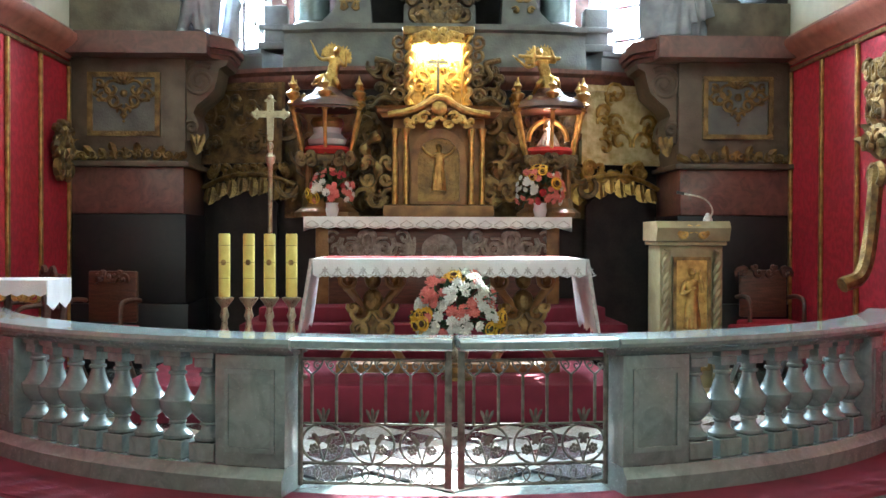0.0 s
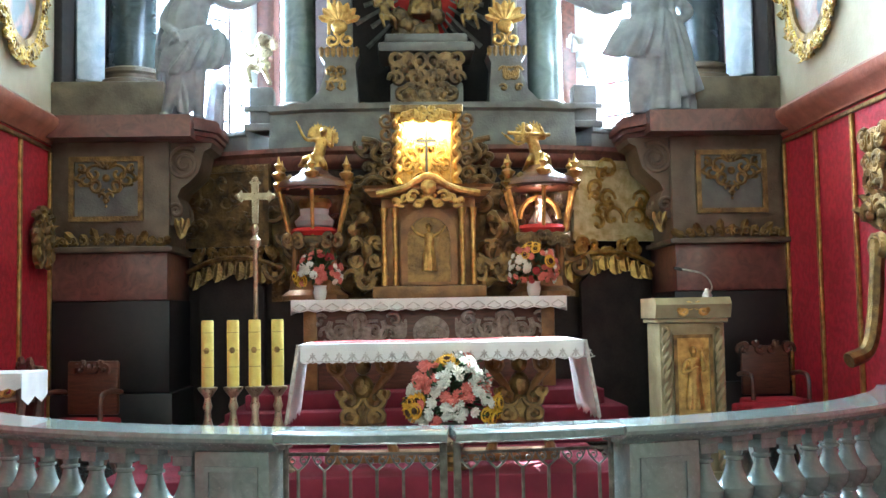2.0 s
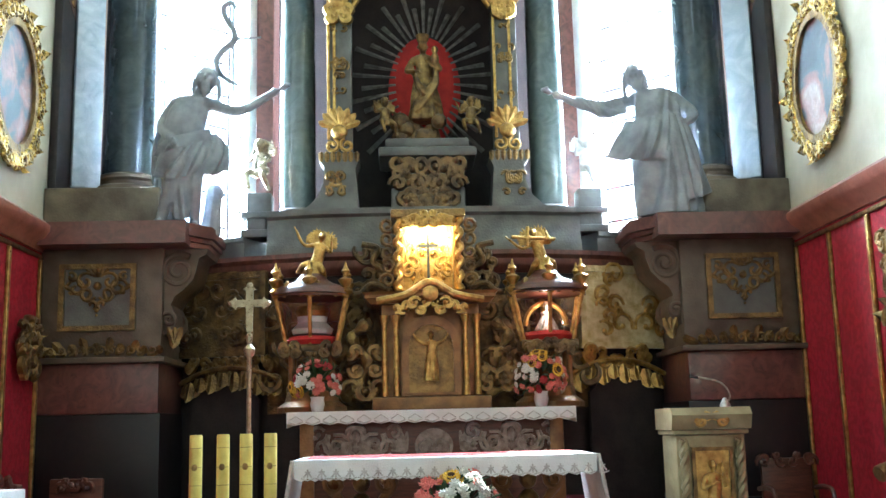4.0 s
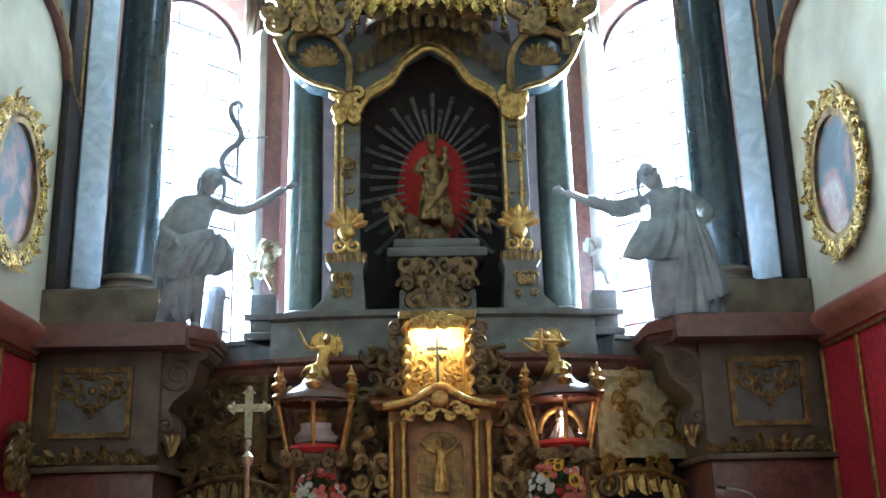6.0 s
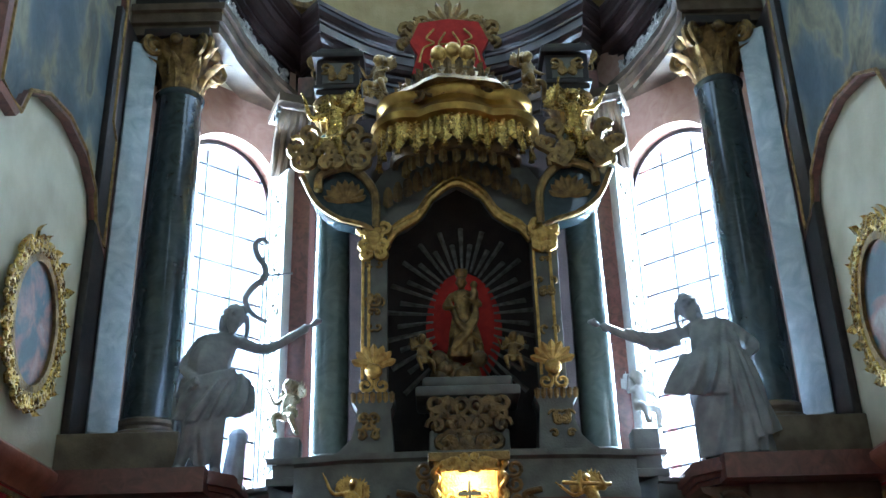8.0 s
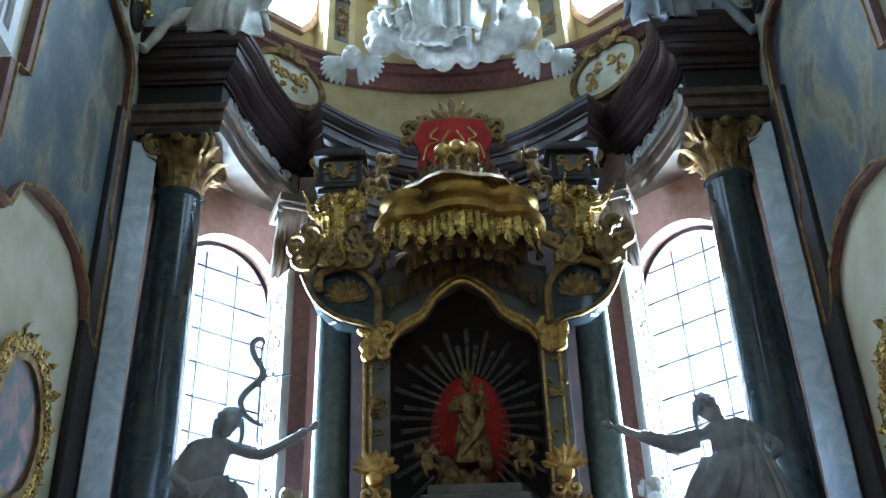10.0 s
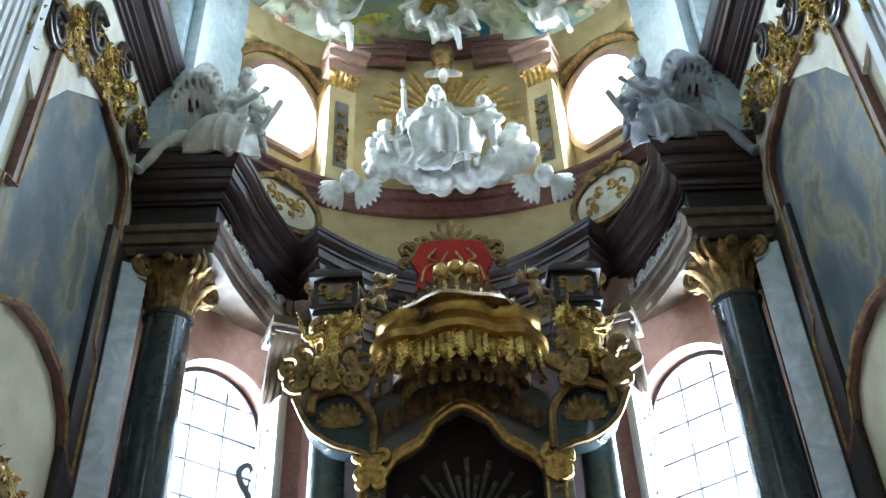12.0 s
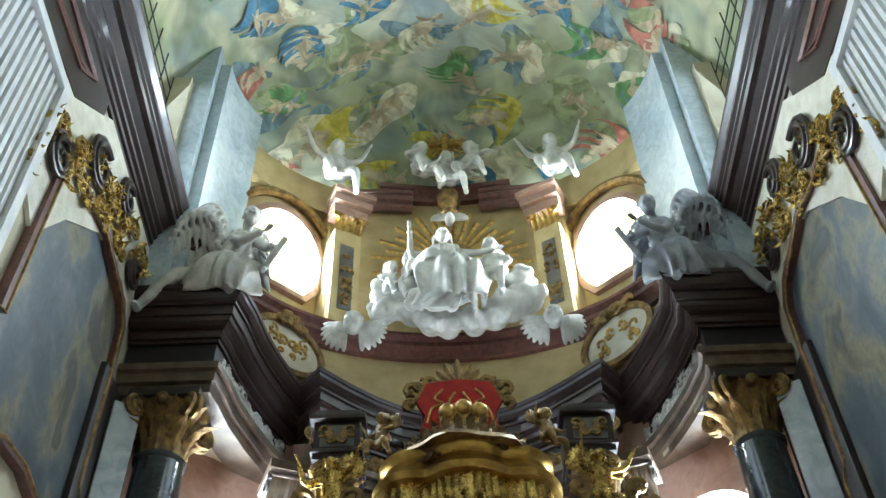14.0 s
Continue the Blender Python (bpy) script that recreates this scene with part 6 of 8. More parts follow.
ball(bm, (AX, 11.05, 2.86), (0.09, 0.05, 0.09), 10)
scrollwork(bm, upright(AX, 11.1, 2.72), 0.8, 0.12, RNG, 0.07, 8, 0.02)
part("carved_crest", bm, GOLD, tb)

# lit exposition niche above the tabernacle
ex = thing("exposition_niche", (AX, 11.5, 2.9), "lit gilded niche with a dark altar cross inside", "niche")
zx0, zx1 = 2.92, 3.72
part("back", box(bmesh.new(), AX - 0.27, AX + 0.27, 11.80, 11.86, zx0, zx1), GOLD, ex, "gold back wall glowing in lamplight")
part("back_relief", scrollwork(bmesh.new(), upright(AX, 11.80, 3.3), 0.46, 0.6, RNG, 0.10, 10, 0.018), GOLD, ex)
for s in (-1, 1):
    part("side", box(bmesh.new(), AX + s * 0.27, AX + s * 0.33, 11.45, 11.86, zx0, zx1, 0.005), GOLD, ex)
    bm = bmesh.new()
    tube(bm, [(AX + s * 0.33 + 0.02 * math.cos(k * 0.8), 11.40 + 0.02 * math.sin(k * 0.8), 2.93 + 0.78 * k / 40) for k in range(41)], [0.035 + 0.012 * math.sin(k * 0.8) for k in range(41)], 8)
    part("twisted_column", bm, GOLD, ex)
    bm = bmesh.new()
    for k in range(5):
        tube(bm, [(AX + s * (0.44 + x), 11.42, z) for x, z in spiral(0.0, 3.05 + 0.15 * k, 0.085, 0.02, k, 1.2, 12)], 0.024, 6)
    part("side_carving", bm, DARKGOLD, ex)
part("floor", box(bmesh.new(), AX - 0.38, AX + 0.38, 11.36, 11.86, zx0 - 0.02, zx0 - 0.001, 0.005), GOLD, ex)
part("roof", box(bmesh.new(), AX - 0.40, AX + 0.40, 11.34, 11.86, zx1 + 0.001, zx1 + 0.09, 0.015), OLDGOLD, ex)
bm = scrollwork(bmesh.new(), upright(AX, 11.33, 3.70), 0.56, 0.12, RNG, 0.07, 9, 0.02)
part("valance", bm, GOLD, ex)
lamp = new("niche_lamp", bpy.data.lights.new("niche_lamp", "AREA"))
lamp.data.shape, lamp.data.size, lamp.data.size_y, lamp.data.energy, lamp.data.color = "RECTANGLE", 0.4, 0.06, 2.6, (1.0, 0.80, 0.42)
lamp.matrix_world = look((AX, 11.5, 3.70), (AX, 11.75, 3.2))
cx = thing("altar_cross", (AX, 11.62, 2.92), "small dark cross on a stand in the lit niche", "cross")
bm = bmesh.new()
box(bm, AX - 0.014, AX + 0.014, 11.61, 11.63, 2.98, 3.58)
box(bm, AX - 0.11, AX + 0.11, 11.612, 11.632, 3.44, 3.47)
part("crosspiece", bm, BLACK, cx)
part("stand", box(bmesh.new(), AX - 0.09, AX + 0.09, 11.55, 11.70, 2.92, 2.99, 0.01), WOOD, cx)

# two lantern reliquaries
for s in (-1, 1):
    rx = AX + s * 1.24
    rq = thing("reliquary", (rx, 11.4, 1.69), "glazed gilt lantern reliquary glowing pink inside" if s < 0 else "glazed gilt lantern reliquary with a silver bust inside", "reliquary", "lantern reliquaries")
    part("base", lathe(bmesh.new(), [(0.36, 1.69), (0.36, 1.74), (0.28, 1.80), (0.26, 1.9)], (rx, 11.42, 0), 8), BROWNWOOD, rq)
    for d in (-0.2, 0.2):
        for yy in (11.3, 11.56):
            part("post", lathe(bmesh.new(), [(0.035, 1.9), (0.03, 1.95), (0.03, 2.24), (0.045, 2.28)], (rx + d, yy, 0), 12), BROWNWOOD, rq)
    bm = scrollwork(box(bmesh.new(), rx - 0.30, rx + 0.30, 11.22, 11.66, 2.28, 2.38, 0.02), upright(rx, 11.21, 2.31), 0.6, 0.12, RNG, 0.08, 7, 0.022)
    part("tray", bm, DARKGOLD, rq)
    N = 6
    def hexp(r, z, k, off=30):
        a = radians(60 * k + off)
        return Vector((rx + r * math.cos(a), 11.44 + 0.75 * r * math.sin(a), z))
    for k in range(N):
        part("glazing_post", tube(bmesh.new(), [hexp(0.30, 2.38, k), hexp(0.42, 2.86, k)], [0.02, 0.024], 8), GOLD, rq)
        bm = bmesh.new()
        bm.faces.new([bm.verts.new(q) for q in (hexp(0.295, 2.39, k), hexp(0.295, 2.39, k + 1), hexp(0.415, 2.85, k + 1), hexp(0.415, 2.85, k))])
        part("pane", bm, GLASS, rq).visible_shadow = False
        part("rim", tube(bmesh.new(), curve([hexp(0.43, 2.87, k), hexp(0.41, 2.95, k + 0.5), hexp(0.43, 2.87, k + 1)], 5), 0.026, 7), GOLD, rq)
        part("finial", lathe(bmesh.new(), [(0.03, 2.88), (0.07, 2.93), (0.03, 2.97), (0.075, 3.03), (0.08, 3.05), (0.03, 3.08), (0.03, 3.11), (0.05, 3.14), (0.02, 3.18), (0.006, 3.24)], tuple(hexp(0.42, 0, k)), 10), GOLD, rq)
    bm = lathe(bmesh.new(), [(0.43, 2.90), (0.41, 2.95), (0.34, 3.00), (0.24, 3.03), (0.17, 3.07), (0.13, 3.13)], (rx, 11.44, 0), 12)
    part("roof", bm, WOOD, rq)
    bm = bmesh.new()
    for k in range(14):
        a = 2 * math.pi * k / 14
        leaf(bm, pose(rx + 0.42 * math.cos(a), 11.44 + 0.33 * math.sin(a), 2.86, 0, 0, math.degrees(a) + 90) @ pose(0, 0, 0, 90, 0, 0), 0.13 + 0.05 * (k % 2), 0.05, -0.3)
    part("roof_crest", bm, OLDGOLD, rq)
    part("ceiling_board", lathe(bmesh.new(), [(0.40, 2.872), (0.40, 2.89), (0.02, 2.90)], (rx, 11.44, 0), 12), WOOD, rq)
    part("cushion", lathe(bmesh.new(), [(0.24, 2.382), (0.27, 2.43), (0.24, 2.47), (0.05, 2.49)], (rx, 11.44, 0), 20), REDCLOTH, rq)
    if s < 0:
        bm = lathe(bmesh.new(), [(0.2, 2.495), (0.22, 2.55), (0.15, 2.62), (0.16, 2.68)], (rx, 11.46, 0), 16)
        part("relic", bm, CLOTH, rq)
        part("crown", lathe(bmesh.new(), [(0.16, 2.685), (0.19, 2.74), (0.17, 2.79), (0.06, 2.80)], (rx, 11.46, 0), 16), GOLD, rq)
    else:
        figure("bust", SILVER, (rx, 11.46, 2.22), "silver bust", "", 0, 0.32, (), (), (1.3, 0.85, 0.35, 0, 0), (), 0, parent=rq)
        bm = tube(bmesh.new(), [(rx + 0.22 * math.cos(a), 11.52, 2.55 + 0.24 * math.sin(a)) for a in (math.pi * k / 10 for k in range(11))], 0.03, 6)
        part("halo", bm, GOLD, rq)
    lamp = new("reliquary_lamp", bpy.data.lights.new("reliquary_lamp", "POINT"))
    lamp.data.energy, lamp.data.color, lamp.data.shadow_soft_size = (1.3 if s < 0 else 0.6), (1.0, 0.62, 0.42), 0.03
    lamp.location = (rx, 11.34, 2.74)
    def cross_extra(bm, s=s):
        if s > 0:
            tube(bm, [(-0.75, -0.3, 1.35), (0.6, -0.2, 0.95)], 0.07, 6)
            tube(bm, [(-0.35, -0.28, 0.95), (-0.15, -0.28, 1.55)], 0.07, 6)
    figure("gilt_angel", GOLD, (rx, 11.44, 3.10), "small gilded angel kneeling on the reliquary roof" if s < 0 else "small gilded angel holding a cross on the reliquary roof", "angel", 0, 0.34,
           [((-0.2, 0, 1.0), (-0.5, -0.1, 0.95), (-0.8, -0.15, 1.3)), ((0.2, 0, 1.0), (0.4, -0.2, 0.9), (0.35, -0.3, 1.2))], [((-0.1, 0, 0.45), (-0.3, -0.3, 0.3), (-0.5, 0.1, 0.08)), ((0.1, 0, 0.45), (0.3, -0.25, 0.25), (0.4, 0.2, 0.05))],
           (0.55, 0.02, 0.36, 0, 0), (), 1.1, (0, -0.05, 1.32), 0.13, ((0, 0, 0.4), (0.03, 0, 0.7), (0, 0, 1.05)), 0.18, 0, cross_extra, 0.034, (0, -14 * s), "reliquary angels")

# carved retable behind
rt = thing("retable", (AX, 11.9, 1.69), "dark carved and gilded retable behind the tabernacle", "retable")
part("board", sweep(bmesh.new(), [(-1.75, 12.16), (-1.2, 11.98), (1.3, 11.98), (1.85, 12.16)], [(-0.06, 1.69), (0.0, 1.69), (0.0, 2.95), (-0.06, 2.95)]), DARKGOLD, rt)
for cxx, w in ((-1.2, 1.0), (-0.75, 0.3), (0.85, 0.3), (1.3, 1.0)):
    part("carving", scrollwork(bmesh.new(), upright(cxx, 11.97, 2.3), w, 1.1, RNG, 0.16, 10, 0.03), DARKGOLD, rt)
for s in (-1, 1):
    bm = bmesh.new()
    for pts in ([(0.45, 3.0), (0.62, 3.05), (0.75, 2.95), (0.95, 2.98)], [(0.45, 3.2), (0.6, 3.3), (0.55, 3.45), (0.72, 3.5)]):
        tube(bm, curve([(AX + s * x, 11.7, z) for x, z in pts], 6), 0.035, 8)
    scrollwork(bm, upright(AX + s * 0.6, 11.85, 3.2), 0.4, 0.5, RNG, 0.12, 6, 0.025)
    part("shoulder_scroll", bm, DARKGOLD, rt)

# ---- upper altarpiece ----
ap_ = thing("altarpiece", (AX, 12.7, 3.96), "tall painted and gilded altarpiece frame with a dark niche", "altarpiece")
niche_out = [(-0.86, 3.97), (0.86, 3.97), (0.86, 6.75), (0.62, 6.86), (0.42, 7.02), (0.28, 7.26), (0.0, 7.42), (-0.28, 7.26), (-0.42, 7.02), (-0.62, 6.86), (-0.86, 6.75)]
fout = [(-1.16, 3.97), (1.16, 3.97), (1.16, 7.2), (0.9, 7.6), (0.5, 7.9), (0.3, 8.0), (0.0, 8.05), (-0.3, 8.0), (-0.5, 7.9), (-0.9, 7.6), (-1.16, 7.2)]
m = upright(AX, 12.78, 0)
part("frame", ring_prism(bmesh.new(), fout, niche_out, 0.18, m), GREYPAINT, ap_)
# back and sides of the recess hold its shade in their near-black colour
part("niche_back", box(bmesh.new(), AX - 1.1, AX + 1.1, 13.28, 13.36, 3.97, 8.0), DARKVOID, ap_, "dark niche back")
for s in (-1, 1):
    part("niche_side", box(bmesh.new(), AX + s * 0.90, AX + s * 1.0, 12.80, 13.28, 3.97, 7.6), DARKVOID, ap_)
bm = bmesh.new()
og = curve([(AX - 0.86, 12.58, 6.62), (AX - 0.74, 12.57, 6.78), (AX - 0.48, 12.56, 6.95), (AX - 0.30, 12.56, 7.22), (AX, 12.55, 7.40), (AX + 0.30, 12.56, 7.22), (AX + 0.48, 12.56, 6.95), (AX + 0.74, 12.57, 6.78), (AX + 0.86, 12.58, 6.62)], 6)
tube(bm, og, 0.05, 8)
tube(bm, [p + Vector((0, 0.03, 0.10)) for p in og], 0.03, 8)
part("ogee_moulding", bm, GOLD, ap_, "gilded ogee arch moulding")
# carved drapery hood over the niche
for k in range(15):
    u = -0.84 + 0.12 * k
    z = 7.62 - 0.5 * abs(u) ** 1.3
    part("hood_leaf", leaf(bmesh.new(), upright(AX + u, 12.52, z + 0.12) @ pose(0, 0, 0, 0, 0, 180), 0.30, 0.07, 0.15), DARKGOLD, ap_)
# darker copy of the silver: the niche's low light is in its colour
RAYSILVER = mat("shade dimmed silver", (0.28, 0.26, 0.24), (0.13, 0.12, 0.11), 0.4, 0.7, 12, 0.3, 50)
# rays around the red mandorla
for k in range(44):
    a = 2 * math.pi * k / 44
    if math.sin(a) < -0.86:
        continue
    r0, r1 = 0.46, 0.80 + 0.16 * (k % 2)
    x0, z0, x1, z1 = 0.8 * r0 * math.cos(a), 1.45 * r0 * math.sin(a), 1.0 * r1 * math.cos(a), 1.35 * r1 * math.sin(a)
    bm = tube(bmesh.new(), [(AX + 0.04 + x0, 13.05, 5.78 + z0), (AX + 0.04 + x1, 13.18, 5.78 + z1)], [0.014, 0.034], 4, 0.5)
    part("ray", bm, RAYSILVER, ap_, "", False)
bm = prism(bmesh.new(), oval(0.46, 0.72), 0.03, upright(AX + 0.04, 13.16, 5.72))
part("mandorla", bm, REDCLOTH, ap_, "red velvet oval behind the statue")
for s in (-1, 1):
    px = AX + s * 1.0
    part("pilaster", box(bmesh.new(), px - 0.15, px + 0.15, 12.46, 12.62, 4.72, 6.72, 0.012), GREYPAINT, ap_)
    for d in (-0.13, 0.0 + s * 0.06):
        part("gilt_bead", box(bmesh.new(), px + d - 0.018, px + d + 0.018, 12.43, 12.458, 4.9, 6.66, 0.006), GOLD, ap_)
    bm = bmesh.new()
    for k in range(7):
        leaf(bm, upright(px, 12.44, 5.42) @ pose(0, 0, 0, 0, 0, -75 + 25 * k), 0.26, 0.05, 0.2)
    ball(bm, (px, 12.40, 5.36), (0.10, 0.06, 0.09), 8)
    for d in (-1, 1):
        tube(bm, [(px + d * (0.02 + x), 12.42, z) for x, z in spiral(0.07, 5.2, 0.09, 0.02, 2, 1.2, 12)], 0.025, 6)
    scrollwork(bm, upright(px, 12.43, 4.96), 0.2, 0.3, RNG, 0.09, 5, 0.022)
    bmesh.ops.translate(bm, vec=(0, 0, -0.38), verts=bm.verts)
    part("shell_ornament", bm, GOLD, ap_, "gilded shell ornament")
    bm = scrollwork(bmesh.new(), upright(px, 12.44, 6.58), 0.28, 0.34, RNG, 0.11, 8, 0.03)
    ball(bm, (px, 12.42, 6.62), (0.10, 0.07, 0.13), 8)
    part("capital", bm, GOLD, ap_)
    bm = bmesh.new()
    scrollwork(bm, upright(px, 12.455, 5.9), 0.16, 0.9, RNG, 0.07, 6, 0.014)
    part("ornament", bm, OLDGOLD, ap_)
    # flared pedestal
    out = [(0.20, 4.70), (0.24, 4.62), (0.17, 4.52), (0.18, 4.36), (0.24, 4.18), (0.36, 4.06), (0.48, 4.0), (0.50, 3.962), (-0.22, 3.962), (-0.22, 4.1), (-0.19, 4.5), (-0.24, 4.62), (-0.20, 4.70)]
    bm = prism(bmesh.new(), [(s * u, v) for u, v in out], 0.40, upright(px, 12.68, 0))
    part("pedestal", bm, GREYPAINT, ap_)
    bm = bmesh.new()
    for k in range(7):
        leaf(bm, upright(px - 0.21 + 0.07 * k, 12.27, 4.58), 0.12, 0.035, 0.3)
    part("pedestal_leaves", bm, OLDGOLD, ap_)
    part("pedestal_ornament", scrollwork(bmesh.new(), upright(px + s * 0.04, 12.275, 4.28), 0.2, 0.3, RNG, 0.08, 5, 0.016), OLDGOLD, ap_)
    # scrolled bracket with cartouche
    bx_ = AX + s * 1.42
    bm = bmesh.new()
    c = curve([(bx_ - s * 0.42, 12.4, 6.72), (bx_ - s * 0.25, 12.35, 6.78), (bx_, 12.3, 6.84), (bx_ + s * 0.26, 12.3, 7.05), (bx_ + s * 0.44, 12.32, 7.42)], 7)
    tube(bm, c, 0.036, 8)
    c2 = curve([(bx_ - s * 0.44, 12.4, 6.75), (bx_ - s * 0.42, 12.35, 7.2), (bx_ - s * 0.15, 12.3, 7.50), (bx_ + s * 0.2, 12.3, 7.42), (bx_ + s * 0.24, 12.28, 7.2)], 7)
    tube(bm, c2, 0.055, 8)
    part("bracket_moulding", bm, OLDGOLD, ap_)
    bm = prism(bmesh.new(), [(s * u, v) for u, v in ((-0.42, 6.72), (-0.2, 6.74), (0.05, 6.82), (0.28, 7.02), (0.44, 7.40), (0.40, 7.62), (-0.2, 7.62), (-0.42, 7.3))], 0.22, upright(bx_, 12.58, 0))
    part("bracket", bm, GREENMARBLE, ap_)
    for k in range(9):
        part("shell_rib", leaf(bmesh.new(), upright(bx_ - s * 0.08, 12.35, 7.08) @ pose(0, 0, 0, 0, 0, -80 + 20 * k), 0.26, 0.05, 0.25), OLDGOLD, ap_)

# pedestal of the statue with putti
pd = thing("statue_pedestal", (AX, 12.7, 3.96), "dark carved pedestal with gilded scrolls under the statue", "pedestal")
bm = bmesh.new()
box(bm, AX - 0.40, AX + 0.48, 12.42, 13.1, 3.965, 4.30, 0.03)
box(bm, AX - 0.34, AX + 0.42, 12.46, 13.1, 4.302, 4.66, 0.04)
box(bm, AX - 0.54, AX + 0.62, 12.34, 13.1, 4.662, 4.78, 0.03)
box(bm, AX - 0.46, AX + 0.54, 12.40, 13.1, 4.782, 4.9, 0.03)
part("body", bm, GREYPAINT, pd)
bm = scrollwork(bmesh.new(), upright(AX + 0.04, 12.40, 4.34), 0.8, 0.6, RNG, 0.15, 14, 0.032)
part("carving", bm, DARKGOLD, pd)
bm = scrollwork(bmesh.new(), upright(AX, 12.0, 3.92), 0.62, 0.28, RNG, 0.13, 10, 0.035)
ball(bm, (AX, 12.02, 4.0), (0.14, 0.08, 0.14), 10)
part("crest", bm, DARKGOLD, pd)
figure("madonna_statue", OLDGOLD, (AX + 0.02, 12.85, 5.20), "gilded standing crowned statue on clouds before a red oval", "statue", 0, 0.60,
       [((-0.2, 0, 1.38), (-0.34, -0.08, 1.12), (-0.2, -0.25, 1.05)), ((0.2, 0, 1.38), (0.34, -0.1, 1.15), (0.16, -0.26, 1.2))], (), (1.05, 0.05, 0.36, 0.04, 0), [(((-0.28, -0.05, 1.35), (-0.1, -0.25, 0.8), (0.3, -0.12, 0.5)), 0.08), (((0.25, -0.05, 1.3), (0.2, -0.25, 0.85), (-0.2, -0.2, 0.35)), 0.07)],
       0, (0, -0.04, 1.66), 0.12, extra=lambda bm: (lathe(bm, [(0.09, 1.76), (0.12, 1.80), (0.15, 1.92), (0.05, 1.93)], (0, -0.02, 0), 12), ball(bm, (0.24, -0.22, 1.32), (0.09, 0.09, 0.16), 8), ball(bm, (0.24, -0.24, 1.52), 0.08, 8)))
cb = bmesh.new()
for k in range(16):
    ball(cb, (AX + 0.05 + RNG.uniform(-0.36, 0.36), 12.8 + RNG.uniform(-0.2, 0.15), 5.02 + RNG.uniform(-0.08, 0.16)), RNG.uniform(0.08, 0.14), 10)
tagged(part("carved_clouds", cb, DARKGOLD), "gilded carved clouds under the statue", "cloud carving")
putto("putto", OLDGOLD, (AX - 0.46, 12.55, 4.88), "gilded putto beside the statue pedestal", 15, 0.30)
putto("putto", OLDGOLD, (AX + 0.58, 12.55, 4.88), "gilded putto beside the statue pedestal", -15, 0.30)
for s in (-1, 1):
    ped = thing("putto_pedestal", (s * 1.92, 12.3, 3.69), "small grey stone pedestal on the parapet", "pedestal", "putto pedestals")
    bm = box(bmesh.new(), s * 1.92 + AX - 0.14, s * 1.92 + AX + 0.14, 12.24, 12.52, 3.692, 4.22, 0.015)
    box(bm, s * 1.92 + AX - 0.20, s * 1.92 + AX + 0.20, 12.20, 12.56, 3.92, 3.99, 0.012)
    box(bm, s * 1.92 + AX - 0.20, s * 1.92 + AX + 0.20, 12.19, 12.56, 3.692, 3.78, 0.012)
    part("body", bm, GREYPAINT, ped)
    putto("putto", BRASS if s < 0 else STUCCO, (s * 1.92 + AX, 12.38, 4.14), "small winged putto on a pedestal before the window", s * 25, 0.40)

# canopy
cn = thing("canopy", (AX, 12.3, 7.6), "gilded canopy with carved lambrequins and tassels", "canopy")
CP = [(AX - 0.95, 12.75), (AX - 0.90, 12.35), (AX - 0.70, 12.12), (AX - 0.42, 12.10), (AX - 0.22, 11.98), (AX, 11.93), (AX + 0.22, 11.98), (AX + 0.42, 12.10), (AX + 0.70, 12.12), (AX + 0.90, 12.35), (AX + 0.95, 12.75)]
CPS = [(p.x, p.y) for p in curve([(x, y, 0) for x, y in CP], 5)]
part("valance", sweep(bmesh.new(), CPS, [(-0.1, 8.00), (0.02, 7.98), (0.10, 8.02), (0.12, 8.10), (0.08, 8.16), (0.02, 8.22), (0.0, 8.30), (0.05, 8.36), (0.05, 8.42), (-0.1, 8.42)]), SMOOTHGOLD, cn)
part("soffit", prism(bmesh.new(), CPS, 0.05, Matrix.Translation((0, 0, 7.97))), DARKGOLD, cn)
for k in range(2, len(CPS) - 2, 2):
    p, q = Vector(CPS[k]), Vector(CPS[k + 1])
    ang = math.degrees(math.atan2(q.y - p.y, q.x - p.x))
    ln = 0.30 + 0.12 * ((k // 2) % 2)
    bm = leaf(bmesh.new(), upright(p.x, p.y - 0.03, 8.02, ang) @ pose(0, 0, 0, 0, 0, 180), ln, 0.10, 0.1)
    part("lambrequin", bm, BRIGHTGOLD, cn)
    if (k // 2) % 2:
        bm = lathe(bmesh.new(), [(0.012, 7.74), (0.03, 7.71), (0.022, 7.68), (0.04, 7.58), (0.005, 7.57)], (p.x, p.y - 0.02, 0), 10)
        part("tassel", bm, BRIGHTGOLD, cn)
part("inner_fringe", sweep(bmesh.new(), [(x * 0.82 + AX * 0.18, y * 0.8 + 12.7 * 0.2) for x, y in CPS], [(-0.05, 7.62), (0.02, 7.62), (0.05, 7.72), (0.0, 7.80), (0.02, 7.96), (-0.05, 7.96)]), DARKGOLD, cn)
for k in range(13):
    a = math.pi + math.pi * k / 12
    bm = bmesh.new()
    leaf(bm, upright(AX + 0.62 * math.cos(a), 12.5 + 0.4 * math.sin(a), 7.66) @ pose(0, 0, 0, 0, 0, 180), 0.22, 0.06, 0.1)
    part("inner_lambrequin", bm, OLDGOLD, cn)
part("dome", lathe(bmesh.new(), [(0.84, 8.42), (0.80, 8.50), (0.62, 8.60), (0.55, 8.74), (0.46, 8.80), (0.42, 8.90), (0.26, 8.98), (0.24, 9.08), (0.16, 9.14)], (AX, 12.62, 0), 28, None, 7, 0.05), OLDGOLD, cn)
bm = bmesh.new()
